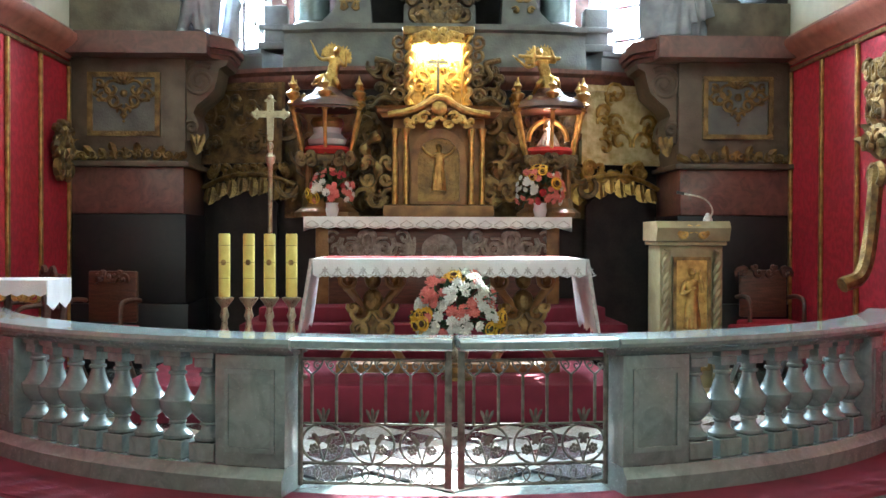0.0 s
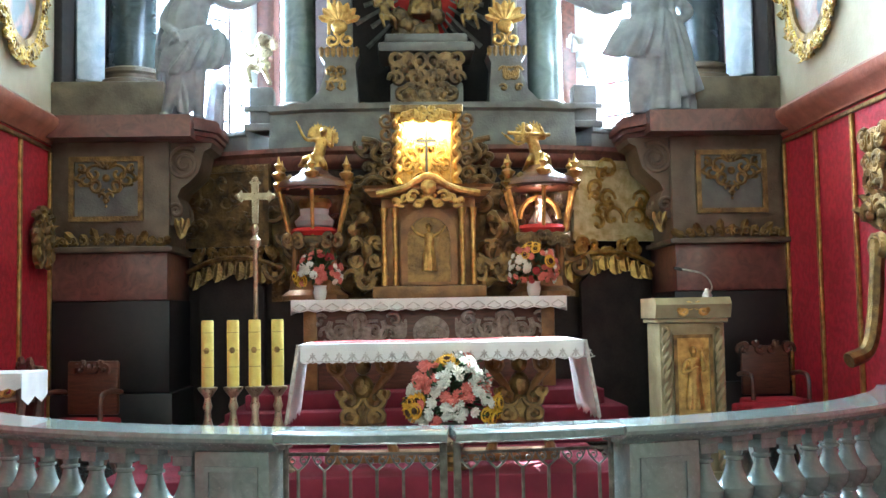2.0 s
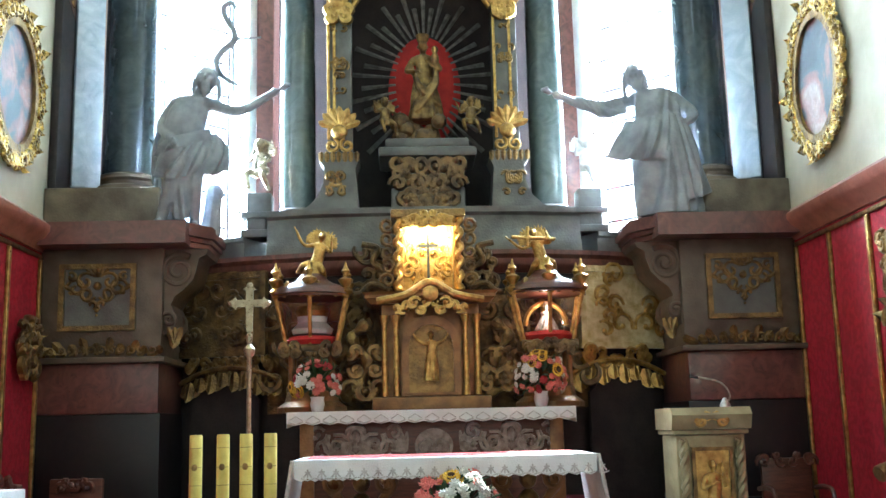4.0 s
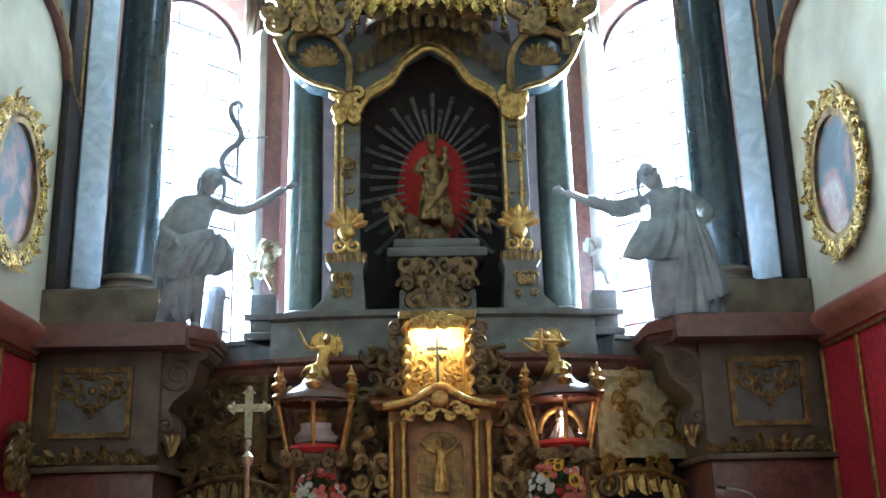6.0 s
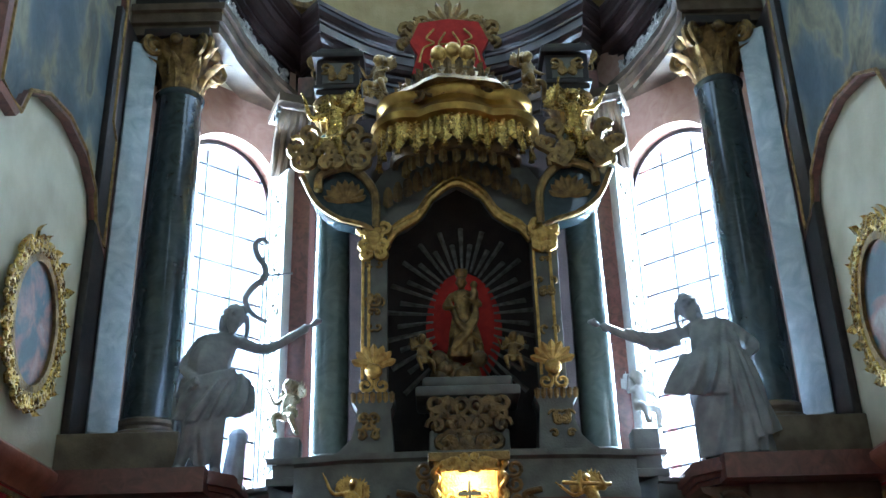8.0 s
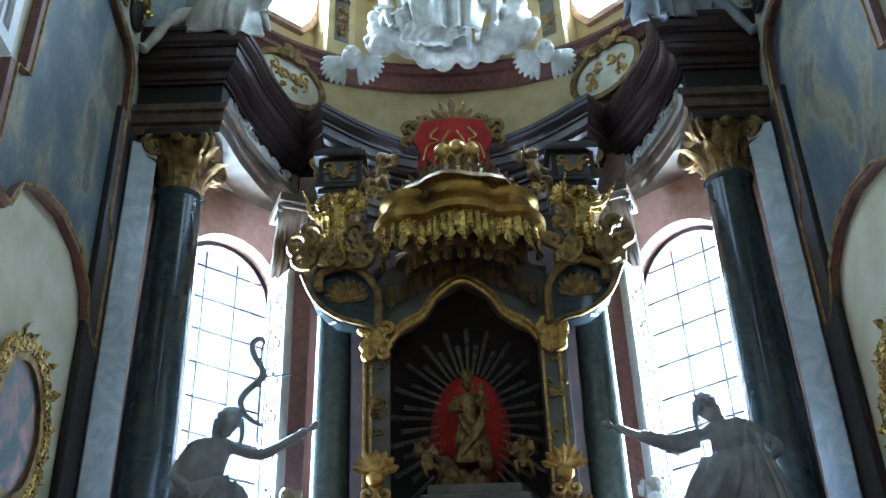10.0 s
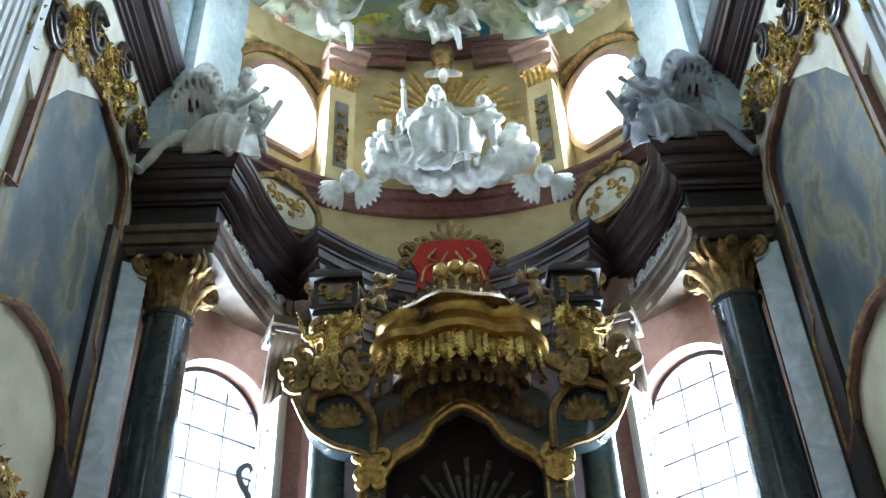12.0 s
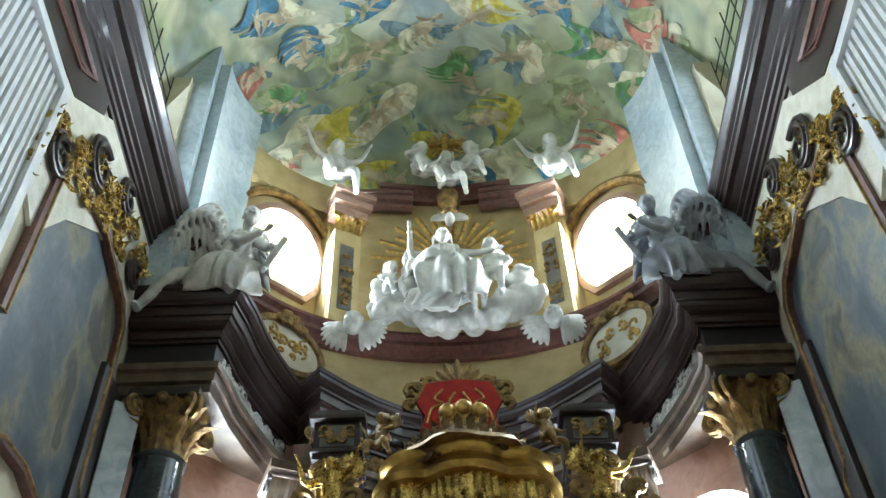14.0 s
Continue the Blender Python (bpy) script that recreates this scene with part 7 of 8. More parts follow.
for k in range(18):
    a = math.pi + math.pi * k / 17
    mm = pose(AX + 0.76 * math.cos(a), 12.6 + 0.62 * math.sin(a), 8.46, 0, 0, math.degrees(a) + 90) @ pose(0, 0, 0, 90, 0, 0)
    scrollwork(bm, mm, 0.16, 0.2, RNG, 0.08, 2, 0.026)
    leaf(bm, mm, 0.22, 0.06, 0.25)
for k in range(12):
    a = math.pi + math.pi * k / 11
    mm = pose(AX + 0.5 * math.cos(a), 12.62 + 0.46 * math.sin(a), 8.74, 0, 0, math.degrees(a) + 90) @ pose(0, 0, 0, 90, 0, 0)
    leaf(bm, mm, 0.2, 0.06, 0.35)
    scrollwork(bm, mm, 0.12, 0.12, RNG, 0.06, 2, 0.022)
part("crown_carving", bm, DARKGOLD, cn)
bm = bmesh.new()
for k in range(3):
    ball(bm, (AX - 0.18 + 0.18 * k, 12.30, 9.12 + (0.05 if k == 1 else 0)), (0.11, 0.09, 0.12), 10)
scrollwork(bm, upright(AX, 12.32, 9.0), 0.5, 0.2, RNG, 0.09, 8, 0.025)
part("finial", bm, GOLD, cn)
for s in (-1, 1):
    putto("gilt_putto", OLDGOLD, (AX + s * 0.92, 12.25, 8.28), "gilded putto riding on the canopy", s * 35, 0.42, 1.1, group="canopy putti")
    # groups of gilt angels on the brackets
    figure("gilt_angel", BRIGHTGOLD, (AX + s * 1.50, 12.50, 7.60), "gilded seated angel on the scrolled bracket", "angel", s * 20, 0.62,
           [((-0.2, 0, 1.3), (-0.45, -0.15, 1.2), (-0.5, -0.35, 1.5)), ((0.2, 0, 1.3), (0.45, -0.1, 1.35), (0.62, -0.2, 1.65))], [((-0.12, 0, 0.5), (-0.2, -0.45, 0.45), (-0.16, -0.45, 0.02)), ((0.12, 0, 0.5), (0.26, -0.4, 0.4), (0.36, -0.3, -0.05))],
           (0.6, 0.0, 0.42, 0, -0.1), [(((-0.4, -0.2, 0.7), (0, -0.35, 0.5), (0.45, -0.2, 0.75)), 0.1)], 1.25, (0, -0.06, 1.55), 0.14, ((0, 0, 0.4), (0.02, 0, 0.8), (0, 0, 1.3)), 0.2, 0, None, 0.032, (0, 0), "gilt angels")
    bm = scrollwork(bmesh.new(), upright(AX + s * 1.5, 12.25, 7.72), 0.9, 0.5, RNG, 0.16, 12, 0.035)
    tagged(part("gilt_garland", bm, OLDGOLD), "gilded scrolls and garlands below the angel", "carving", "gilt garlands")

# red cartouche with a gold monogram
rc = thing("cartouche", (AX - 0.03, 13.2, 9.3), "scarlet cartouche with a gold monogram in a gilt frame", "cartouche")
sc = [(-0.52, 9.62), (-0.4, 9.92), (0.0, 9.98), (0.4, 9.92), (0.52, 9.62), (0.42, 9.42), (0.5, 9.12), (0.0, 9.2), (-0.5, 9.12), (-0.42, 9.42)]
mc = upright(AX - 0.03, 12.80, 0)
part("shield", prism(bmesh.new(), sc, 0.08, mc), REDCLOTH, rc, "scarlet shield")
bm = bmesh.new()
for d in (-1, 1):
    tube(bm, curve([mc @ Vector((d * u, v, 0.10)) for u, v in ((0.05, 9.75), (0.14, 9.55), (0.06, 9.4), (0.2, 9.36))], 6), 0.014, 6)
    tube(bm, curve([mc @ Vector((d * u, v, 0.10)) for u, v in ((0.2, 9.8), (0.3, 9.66), (0.2, 9.58), (0.34, 9.5), (0.40, 9.28))], 6), 0.014, 6)
tube(bm, [mc @ Vector((-0.12, 9.56, 0.10)), mc @ Vector((0.12, 9.56, 0.10))], 0.014, 6)
part("monogram", bm, GOLD, rc, "gold monogram lines")
bm = scrollwork(bmesh.new(), upright(AX - 0.03, 12.84, 9.85), 1.25, 0.5, RNG, 0.15, 12, 0.035)
for d in range(-3, 4):
    leaf(bm, upright(AX - 0.03, 12.82, 9.95) @ pose(0, 0, 0, 0, 0, -25 * d), 0.42 - 0.03 * abs(d), 0.06, 0.1)
part("gilt_frame", bm, OLDGOLD, rc)
tagged(part("cartouche_block", box(bmesh.new(), AX - 0.5, AX + 0.44, 12.84, 14.3, 9.0, 9.9, 0.03), DARKMARBLE), "dark marble block carrying the cartouche", "block", "", "structure")

# ---- the two great statues ----
def serpent_saint(bm):
    """Serpent on a staff, cloak from the shoulder, knotted loincloth and a tree stump."""
    tube(bm, curve([(0.56, -0.04, 1.66), (0.46, -0.02, 1.71), (0.36, 0, 1.80), (0.31, 0, 1.94), (0.38, 0, 2.07), (0.51, 0, 2.20), (0.50, 0, 2.33), (0.42, 0, 2.46), (0.39, 0, 2.60), (0.47, 0, 2.67), (0.52, 0, 2.60)], 6), [0.026 + 0.014 * math.sin(math.pi * k / 60) for k in range(61)], 8)
    tube(bm, [(0.44, 0.02, 2.22), (0.82, 0.02, 2.26)], 0.016, 6)
    tube(bm, [(0.50, 0.03, 1.5), (0.49, 0.03, 2.62)], 0.014, 6)
    # cloak behind the shoulder
    drape(bm, [(-0.04, 0.10, 1.46), (-0.16, 0.12, 1.42), (-0.22, 0.14, 1.30)], [(-0.12, 0.14, 0.72), (-0.26, 0.16, 0.62), (-0.38, 0.14, 0.52)], [(-0.20, 0.14, 1.14), (-0.30, 0.15, 1.10), (-0.38, 0.14, 1.02)], 4, 0.05, 0.05, 0.6)
    drape(bm, [(-0.12, 0.06, 0.98), (-0.24, 0.10, 0.94), (-0.32, 0.14, 0.86)], [(0.0, 0.14, 0.03), (-0.20, 0.16, 0.03), (-0.36, 0.14, 0.05)], [(-0.10, 0.08, 0.55), (-0.24, 0.12, 0.5), (-0.36, 0.14, 0.46)], 5, 0.05, 0.06, 2.0)
    # cloth drawn across the hips and over the thigh
    drape(bm, [(-0.25, -0.06, 1.02), (-0.05, -0.24, 0.98), (0.16, -0.20, 0.98), (0.25, -0.02, 1.00)], [(-0.30, -0.08, 0.56), (-0.14, -0.28, 0.48), (0.06, -0.24, 0.56), (0.22, -0.06, 0.74)], [(-0.29, -0.08, 0.82), (-0.10, -0.29, 0.74), (0.12, -0.25, 0.78), (0.26, -0.05, 0.88)], 6, 0.06, 0.06, 0.3)
    drape(bm, [(-0.26, -0.16, 0.92), (0.0, -0.28, 1.00), (0.26, -0.14, 1.10)], [(-0.34, -0.12, 0.78), (-0.04, -0.30, 0.84), (0.28, -0.16, 0.96)], None, 2, 0.03, 0.06, 1.0, 24, 6)
    drape(bm, [(0.22, -0.12, 1.06), (0.30, -0.08, 1.04), (0.36, 0.0, 1.02)], [(0.14, -0.16, 0.62), (0.28, -0.16, 0.56), (0.42, -0.02, 0.66)], [(0.20, -0.18, 0.84), (0.34, -0.14, 0.80), (0.44, 0.0, 0.84)], 3, 0.05, 0.08, 1.4, 24)
    drape(bm, [(-0.20, -0.24, 0.60), (-0.06, -0.28, 0.58), (0.08, -0.22, 0.60)], [(-0.12, -0.12, 0.10), (-0.02, -0.16, 0.06), (0.06, -0.10, 0.10)], None, 3, 0.03, 0.05, 0.9, 24)
    limb(bm, [(0.26, 0.22, 0.0), (0.28, 0.2, 0.22), (0.30, 0.2, 0.44)], 0.12, 0.09)


figure("saint_statue", STONEFIG, (-2.585, 11.66, 3.70), "pale life-size statue with outstretched arm and a serpent on a staff", "statue", 6, 0.98,
       [((0.26, -0.04, 1.42), (0.58, -0.08, 1.34), (0.98, -0.14, 1.55)), ((-0.12, -0.02, 1.42), (-0.28, -0.02, 1.16), (-0.16, -0.22, 0.98))],
       [((-0.06, -0.02, 0.95), (-0.10, -0.22, 0.52), (-0.26, -0.06, 0.06)), ((0.12, 0, 0.95), (0.10, -0.14, 0.5), (0.10, 0.04, 0.06))],
       None, (), 0, (0.22, -0.12, 1.69), 0.13, ((0.0, -0.04, 0.92), (-0.01, -0.09, 1.16), (0.08, -0.06, 1.42)), 0.205, 1.0, serpent_saint, 0.013, (0, 0), "great statues")


def robed_saint(bm):
    """A long robe in slanting folds, a mantle flaring from the hip and wide sleeves."""
    drape(bm, [(-0.28, -0.04, 1.16), (-0.10, -0.22, 1.10), (0.12, -0.20, 1.08), (0.26, 0.0, 1.10)], [(-0.26, -0.10, 0.03), (-0.02, -0.34, 0.02), (0.26, -0.30, 0.02), (0.42, 0.0, 0.03)], [(-0.30, -0.10, 0.62), (-0.06, -0.32, 0.60), (0.20, -0.28, 0.58), (0.36, 0.0, 0.60)], 6, 0.055, 0.10, 0.4, 56)
    drape(bm, [(0.26, 0.0, 1.10), (0.10, 0.16, 1.1), (-0.26, 0.08, 1.12)], [(0.42, 0.02, 0.03), (0.10, 0.22, 0.03), (-0.26, 0.02, 0.03)], None, 4, 0.04, 0.08, 1.0, 30, 8)
    # mantle: over the hip and flaring out beside it
    drape(bm, [(-0.34, -0.06, 1.14), (-0.16, -0.26, 1.12), (0.10, -0.26, 1.16)], [(-0.58, -0.10, 0.72), (-0.34, -0.30, 0.64), (0.02, -0.38, 0.62)], [(-0.44, -0.12, 0.96), (-0.22, -0.34, 0.90), (0.08, -0.36, 0.90)], 4, 0.05, 0.06, 2.2)
    drape(bm, [(0.08, -0.26, 1.20), (0.20, -0.20, 1.16), (0.30, -0.02, 1.14)], [(0.22, -0.36, 0.14), (0.38, -0.26, 0.20), (0.52, 0.0, 0.30)], [(0.12, -0.38, 0.70), (0.32, -0.28, 0.68), (0.44, 0.0, 0.70)], 4, 0.05, 0.06, 0.9)
    drape(bm, [(-0.24, -0.14, 1.46), (0.0, -0.20, 1.50), (0.20, -0.10, 1.48)], [(-0.26, -0.22, 1.08), (0.02, -0.28, 1.06), (0.26, -0.20, 1.10)], None, 4, 0.035, 0.05, 0.2, 30, 8)
    # sleeves
    drape(bm, [(-0.34, -0.04, 1.46), (-0.62, -0.08, 1.40), (-0.92, -0.12, 1.46)], [(-0.34, -0.06, 1.24), (-0.60, -0.10, 1.20), (-0.86, -0.12, 1.36)], None, 6, 0.03, 0.09, 0.2, 36, 6)
    drape(bm, [(0.20, 0.0, 1.50), (0.34, 0.02, 1.40), (0.46, 0.03, 1.26)], [(0.20, -0.02, 1.32), (0.30, 0.0, 1.26), (0.38, 0.02, 1.14)], None, 3, 0.03, 0.12, 0.6, 20, 6)


figure("saint_statue", STONEFIG, (2.645, 11.66, 3.70), "pale life-size robed statue with outstretched arm and hand on hip", "statue", -6, 0.98,
       [((-0.26, 0, 1.42), (-0.66, -0.08, 1.31), (-1.12, -0.15, 1.48)), ((0.20, 0, 1.44), (0.44, 0.03, 1.24), (0.26, -0.14, 1.06))],
       (), None, (), 0, (-0.22, -0.10, 1.68), 0.13, ((0.04, 0, 0.92), (0.04, -0.02, 1.16), (-0.03, -0.02, 1.44)), 0.225, 0.8, robed_saint, 0.013, (0, 0), "great statues")

# ---- angels on the cornice, cherubs, and the group of the attic ----
for s in (-1, 1):
    I = -s

    def folded(bm, I=I):
        """Wings folded behind, a robe spread over the knees and a book held aside."""
        for ox, oy, k0 in ((-0.22, 0.10, 1.0), (0.30, 0.34, 0.7)):
            lead = curve([(I * (0.16 + ox), oy - 0.1, 1.02), (I * (0.20 + ox), oy, 1.02 + 0.48 * k0), (I * (0.02 + ox), oy + 0.03, 1.02 + 0.80 * k0), (I * (-0.20 + ox), oy, 1.02 + 0.66 * k0), (I * (-0.32 + ox), oy - 0.02, 1.02 + 0.2 * k0)], 6)
            tube(bm, lead, [0.06 - 0.001 * k for k in range(len(lead))], 8)
            for row in range(3):
                for k in range(2 + row % 2, len(lead), 2 if row else 1):
                    p = lead[k]
                    ln = (1.25 - 0.36 * row) * k0 * (0.55 + 0.45 * math.sin(math.pi * (k + 2) / len(lead)))
                    e = p + Vector((I * 0.16 * (1 - k / 14), -0.02 - 0.06 * row, -ln))
                    tube(bm, curve([p, p.lerp(e, 0.55) + Vector((I * -0.04, -0.03 - 0.075 * row, 0)), e], 3), [0.03, 0.042, 0.046, 0.044, 0.04, 0.034, 0.014], 6, 0.6)
        bk = box(bmesh.new(), -0.04, 0.04, -0.15, 0.15, -0.24, 0.24)
        bmesh.ops.transform(bk, matrix=pose(I * 0.76, -0.42, 0.62, 20, I * 25, I * 30), verts=bk.verts)
        tmp = bpy.data.meshes.new("book_block")
        bk.to_mesh(tmp)
        bk.free()
        bm.from_mesh(tmp)
        bpy.data.meshes.remove(tmp)
        drape(bm, [(I * -0.24, -0.16, 0.52), (I * 0.05, -0.34, 0.66), (I * 0.30, -0.38, 0.64), (I * 0.50, -0.20, 0.62)], [(I * -0.30, -0.52, 0.02), (I * 0.06, -0.66, 0.0), (I * 0.34, -0.64, 0.0), (I * 0.66, -0.42, 0.02)], [(I * -0.30, -0.46, 0.34), (I * 0.04, -0.64, 0.40), (I * 0.32, -0.66, 0.38), (I * 0.60, -0.40, 0.34)], 6, 0.06, 0.08, 0.5, 52)
        drape(bm, [(I * -0.16, -0.10, 0.62), (I * 0.16, -0.26, 0.74), (I * 0.46, -0.16, 0.78)], [(I * -0.42, -0.36, 0.24), (I * 0.04, -0.62, 0.40), (I * 0.44, -0.56, 0.46)], None, 4, 0.05, 0.06, 1.6)
        drape(bm, [(I * -0.2, 0.0, 0.5), (I * -0.4, -0.1, 0.42), (I * -0.56, -0.2, 0.30)], [(I * -0.3, 0.05, 0.02), (I * -0.62, -0.05, 0.02), (I * -0.84, -0.15, 0.04)], None, 4, 0.04, 0.10, 0.8, 30, 8)
        drape(bm, [(I * 0.16, -0.20, 1.10), (I * 0.30, -0.24, 1.12), (I * 0.44, -0.18, 1.08)], [(I * -0.02, -0.22, 0.66), (I * 0.18, -0.32, 0.66), (I * 0.42, -0.26, 0.70)], None, 4, 0.03, 0.05, 0.1, 26, 8)

    # the right angel is stucco too; its shade is put into the greyer colour
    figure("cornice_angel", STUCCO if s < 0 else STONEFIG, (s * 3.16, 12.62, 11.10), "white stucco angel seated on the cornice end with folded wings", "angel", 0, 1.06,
           [((I * 0.16, -0.12, 1.08), (I * 0.34, -0.42, 0.84), (I * 0.58, -0.46, 0.94)), ((I * 0.44, -0.1, 1.06), (I * 0.64, -0.28, 0.82), (I * 0.72, -0.46, 0.72))],
           [((I * -0.06, -0.18, 0.40), (I * -0.40, -0.50, 0.30), (I * -0.76, -0.66, -0.22)), ((I * 0.10, -0.15, 0.40), (I * 0.26, -0.58, 0.46), (I * 0.30, -0.60, 0.02))],
           None, (), 0, (I * 0.42, -0.30, 1.32), 0.13, ((0, 0, 0.3), (I * 0.10, 0.0, 0.7), (I * 0.30, -0.10, 1.08)), 0.19, 0, folded, 0.016, (14, 0), "cornice angels")
    # cherub heads
    cbm = thing("cherub", (s * 1.45, 13.9, 11.75), "white stucco cherub head between two wings", "cherub", "cherub heads")
    hc_ = Vector((s * 1.46 + 0.02, 13.70, 11.96))
    bm = bmesh.new()
    carved_head(bm, hc_, 0.175, 0.0, 3)
    ob = part("head", bm, STUCCO, cbm)
    rm = ob.modifiers.new("skin", "REMESH")
    rm.mode, rm.voxel_size, rm.use_smooth_shade = "VOXEL", 0.013, True
    for d in (-1, 1):
        bm = bmesh.new()
        for row, (ln, n) in enumerate(((0.40, 8), (0.29, 7), (0.18, 5))):
            for k in range(n):
                a = radians(24 - 112 * k / (n - 1))
                p = hc_ + Vector((d * 0.12, 0.10 - 0.03 * row, -0.04))
                e = p + Vector((d * ln * math.cos(a) * 0.92, 0.04, ln * math.sin(a)))
                tube(bm, curve([p, p.lerp(e, 0.6) + Vector((0, -0.05, 0.0)), e], 3), [0.03, 0.042, 0.046, 0.05, 0.048, 0.042, 0.022], 7, 0.45)
        ob = part("wing", bm, STUCCO, cbm)
        rm = ob.modifiers.new("skin", "REMESH")
        rm.mode, rm.voxel_size, rm.use_smooth_shade = "VOXEL", 0.012, True
    # oval windows below the attic moulding
    ov = thing("oval_panel", (s * 2.5, 13.6, 11.7), "oval gilt framed opening in the attic with scroll ornament", "oval window", "oval panels", "structure")
    a = radians(45)
    mo = upright(s * 3.45 * math.cos(a), 12.35 + 2.36 * math.sin(a), 11.80, s * -46)
    part("field", prism(bmesh.new(), oval(0.58, 0.40), 0.02, mo), PALESTUCCO, ov)
    part("oval_frame", ring_prism(bmesh.new(), oval(0.68, 0.49), oval(0.58, 0.40), 0.08, mo), OLDGOLD, ov)
    part("scroll_ornament", scrollwork(bmesh.new(), mo @ Matrix.Translation((0, 0, 0.02)), 0.7, 0.4, RNG, 0.11, 6, 0.018), GOLD, ov)
    part("crest", scrollwork(bmesh.new(), mo @ Matrix.Translation((0, 0.46, 0.06)), 0.7, 0.16, RNG, 0.12, 7, 0.035), OLDGOLD, ov)
    # attic pilasters and broken pediment
    at = thing("attic_pilaster", (s * 1.75, 14.5, 12.56), "ochre attic pilaster with gilded capital and broken pediment", "pilaster", "attic pilasters", "structure")
    ma = upright(s * 1.78, 14.56, 0, s * -28)
    part("shaft", prism(bmesh.new(), [(-0.24, 12.57), (0.24, 12.57), (0.24, 14.75), (-0.24, 14.75)], 0.20, ma), OCHRE, at)
    part("panel", prism(bmesh.new(), [(-0.12, 12.9), (0.12, 12.9), (0.12, 14.4), (-0.12, 14.4)], 0.215, ma), GREYPAINT, at)
    part("panel_ornament", scrollwork(bmesh.new(), ma @ Matrix.Translation((0, 13.6, 0.22)), 0.16, 1.3, RNG, 0.08, 9, 0.016), OLDGOLD, at)
    bm = bmesh.new()
    for k in range(5):
        leaf(bm, ma @ pose(-0.2 + 0.1 * k, 14.72, 0.18), 0.34, 0.06, 0.5)
    for d in (-0.22, 0.22):
        tube(bm, [ma @ Vector((d + u, v, 0.28)) for u, v in spiral(0, 15.05, 0.10, 0.02, 0, 1.5, 12)], 0.028, 6)
    part("capital", bm, GOLD, at)
    for z0, z1, ex_ in ((15.08, 15.28, 0.26), (15.282, 15.45, 0.36), (15.452, 15.56, 0.46)):
        part("pediment_block", prism(bmesh.new(), [(-0.24 - ex_ * 0.3, z0), (0.24 + ex_ * 0.3, z0), (0.24 + ex_ * 0.3, z1), (-0.24 - ex_ * 0.3, z1)], ex_ + 0.05, ma), PINKPLASTER, at)
    pz = curve([(s * 1.75, 14.30, 15.45), (s * 1.45, 14.5, 15.62), (s * 1.05, 14.62, 15.75), (s * 0.6, 14.66, 15.72)], 6)
    for o, r in ((0, 0.09), (0.15, 0.11), (0.3, 0.07)):
        part("pediment_moulding", tube(bmesh.new(), [p + Vector((0, 0.05 - 0.3 * o, o)) for p in pz], r, 8), REDMARBLE, at)
    putto("stucco_putto", STUCCO, (s * 1.95, 14.05, 15.1), "white stucco putto with raised arms on the broken pediment", s * -20, 0.92, 0.5, None, [((-0.2, 0, 1.36), (-0.45, -0.1, 1.45), (-0.62, -0.15, 1.85)), ((0.2, 0, 1.36), (0.45, -0.1, 1.4), (0.6, -0.15, 1.75))], "attic putti")

part("attic_top", sweep(bmesh.new(), [(-1.2, 14.72), (0, 14.88), (1.2, 14.72)], [(-0.3, 16.0), (0.05, 16.0), (0.12, 16.1), (0.22, 16.16), (0.22, 16.26), (-0.3, 16.28)]), REDMARBLE, attic)
# golden glory and the stucco group
gl = thing("glory", (AX, 14.7, 14.5), "gilded rays of glory on an ochre field", "glory")
for k in range(22):
    a = radians(-12 + 204 * k / 21)
    r0, r1 = 0.5, 1.15 + 0.22 * (k % 2)
    part("ray", tube(bmesh.new(), [(AX + r0 * math.cos(a), 14.62, 14.2 + r0 * 0.9 * math.sin(a)), (AX + r1 * math.cos(a), 14.60, 14.2 + r1 * 0.9 * math.sin(a))], [0.03, 0.06], 4, 0.4), GOLD, gl, "", False)
part("urn", lathe(bmesh.new(), [(0.12, 15.3), (0.16, 15.36), (0.10, 15.45), (0.2, 15.6), (0.22, 15.8), (0.14, 15.95), (0.05, 15.98)], (AX, 14.55, 0), 16), OLDGOLD, gl)
cl_ = bmesh.new()
for u, dz, r in ((-1.02, 0.35, 0.26), (-0.82, 0.2, 0.30), (-1.10, 0.08, 0.24), (-0.62, 0.02, 0.24), (1.05, 0.55, 0.27), (1.12, 0.25, 0.30), (0.88, 0.08, 0.28), (0.62, -0.12, 0.22), (-0.35, -0.2, 0.22), (-0.1, -0.28, 0.2), (0.3, -0.24, 0.2)):
    ball(cl_, (AX + u, 14.22, 12.62 + dz), (r, 0.26, r * 0.9), 14)
    for k in range(7):
        a = RNG.uniform(0, 6.28)
        ball(cl_, (AX + u + r * 0.75 * math.cos(a), 14.22 - RNG.uniform(0.05, 0.2), 12.62 + dz + r * 0.65 * math.sin(a)), RNG.uniform(0.07, 0.13), 10)
ob = tagged(part("stucco_clouds", cl_, STUCCO), "billowing white stucco clouds bearing the figures", "cloud carving")
rm = ob.modifiers.new("skin", "REMESH")
rm.mode, rm.voxel_size, rm.use_smooth_shade = "VOXEL", 0.028, True


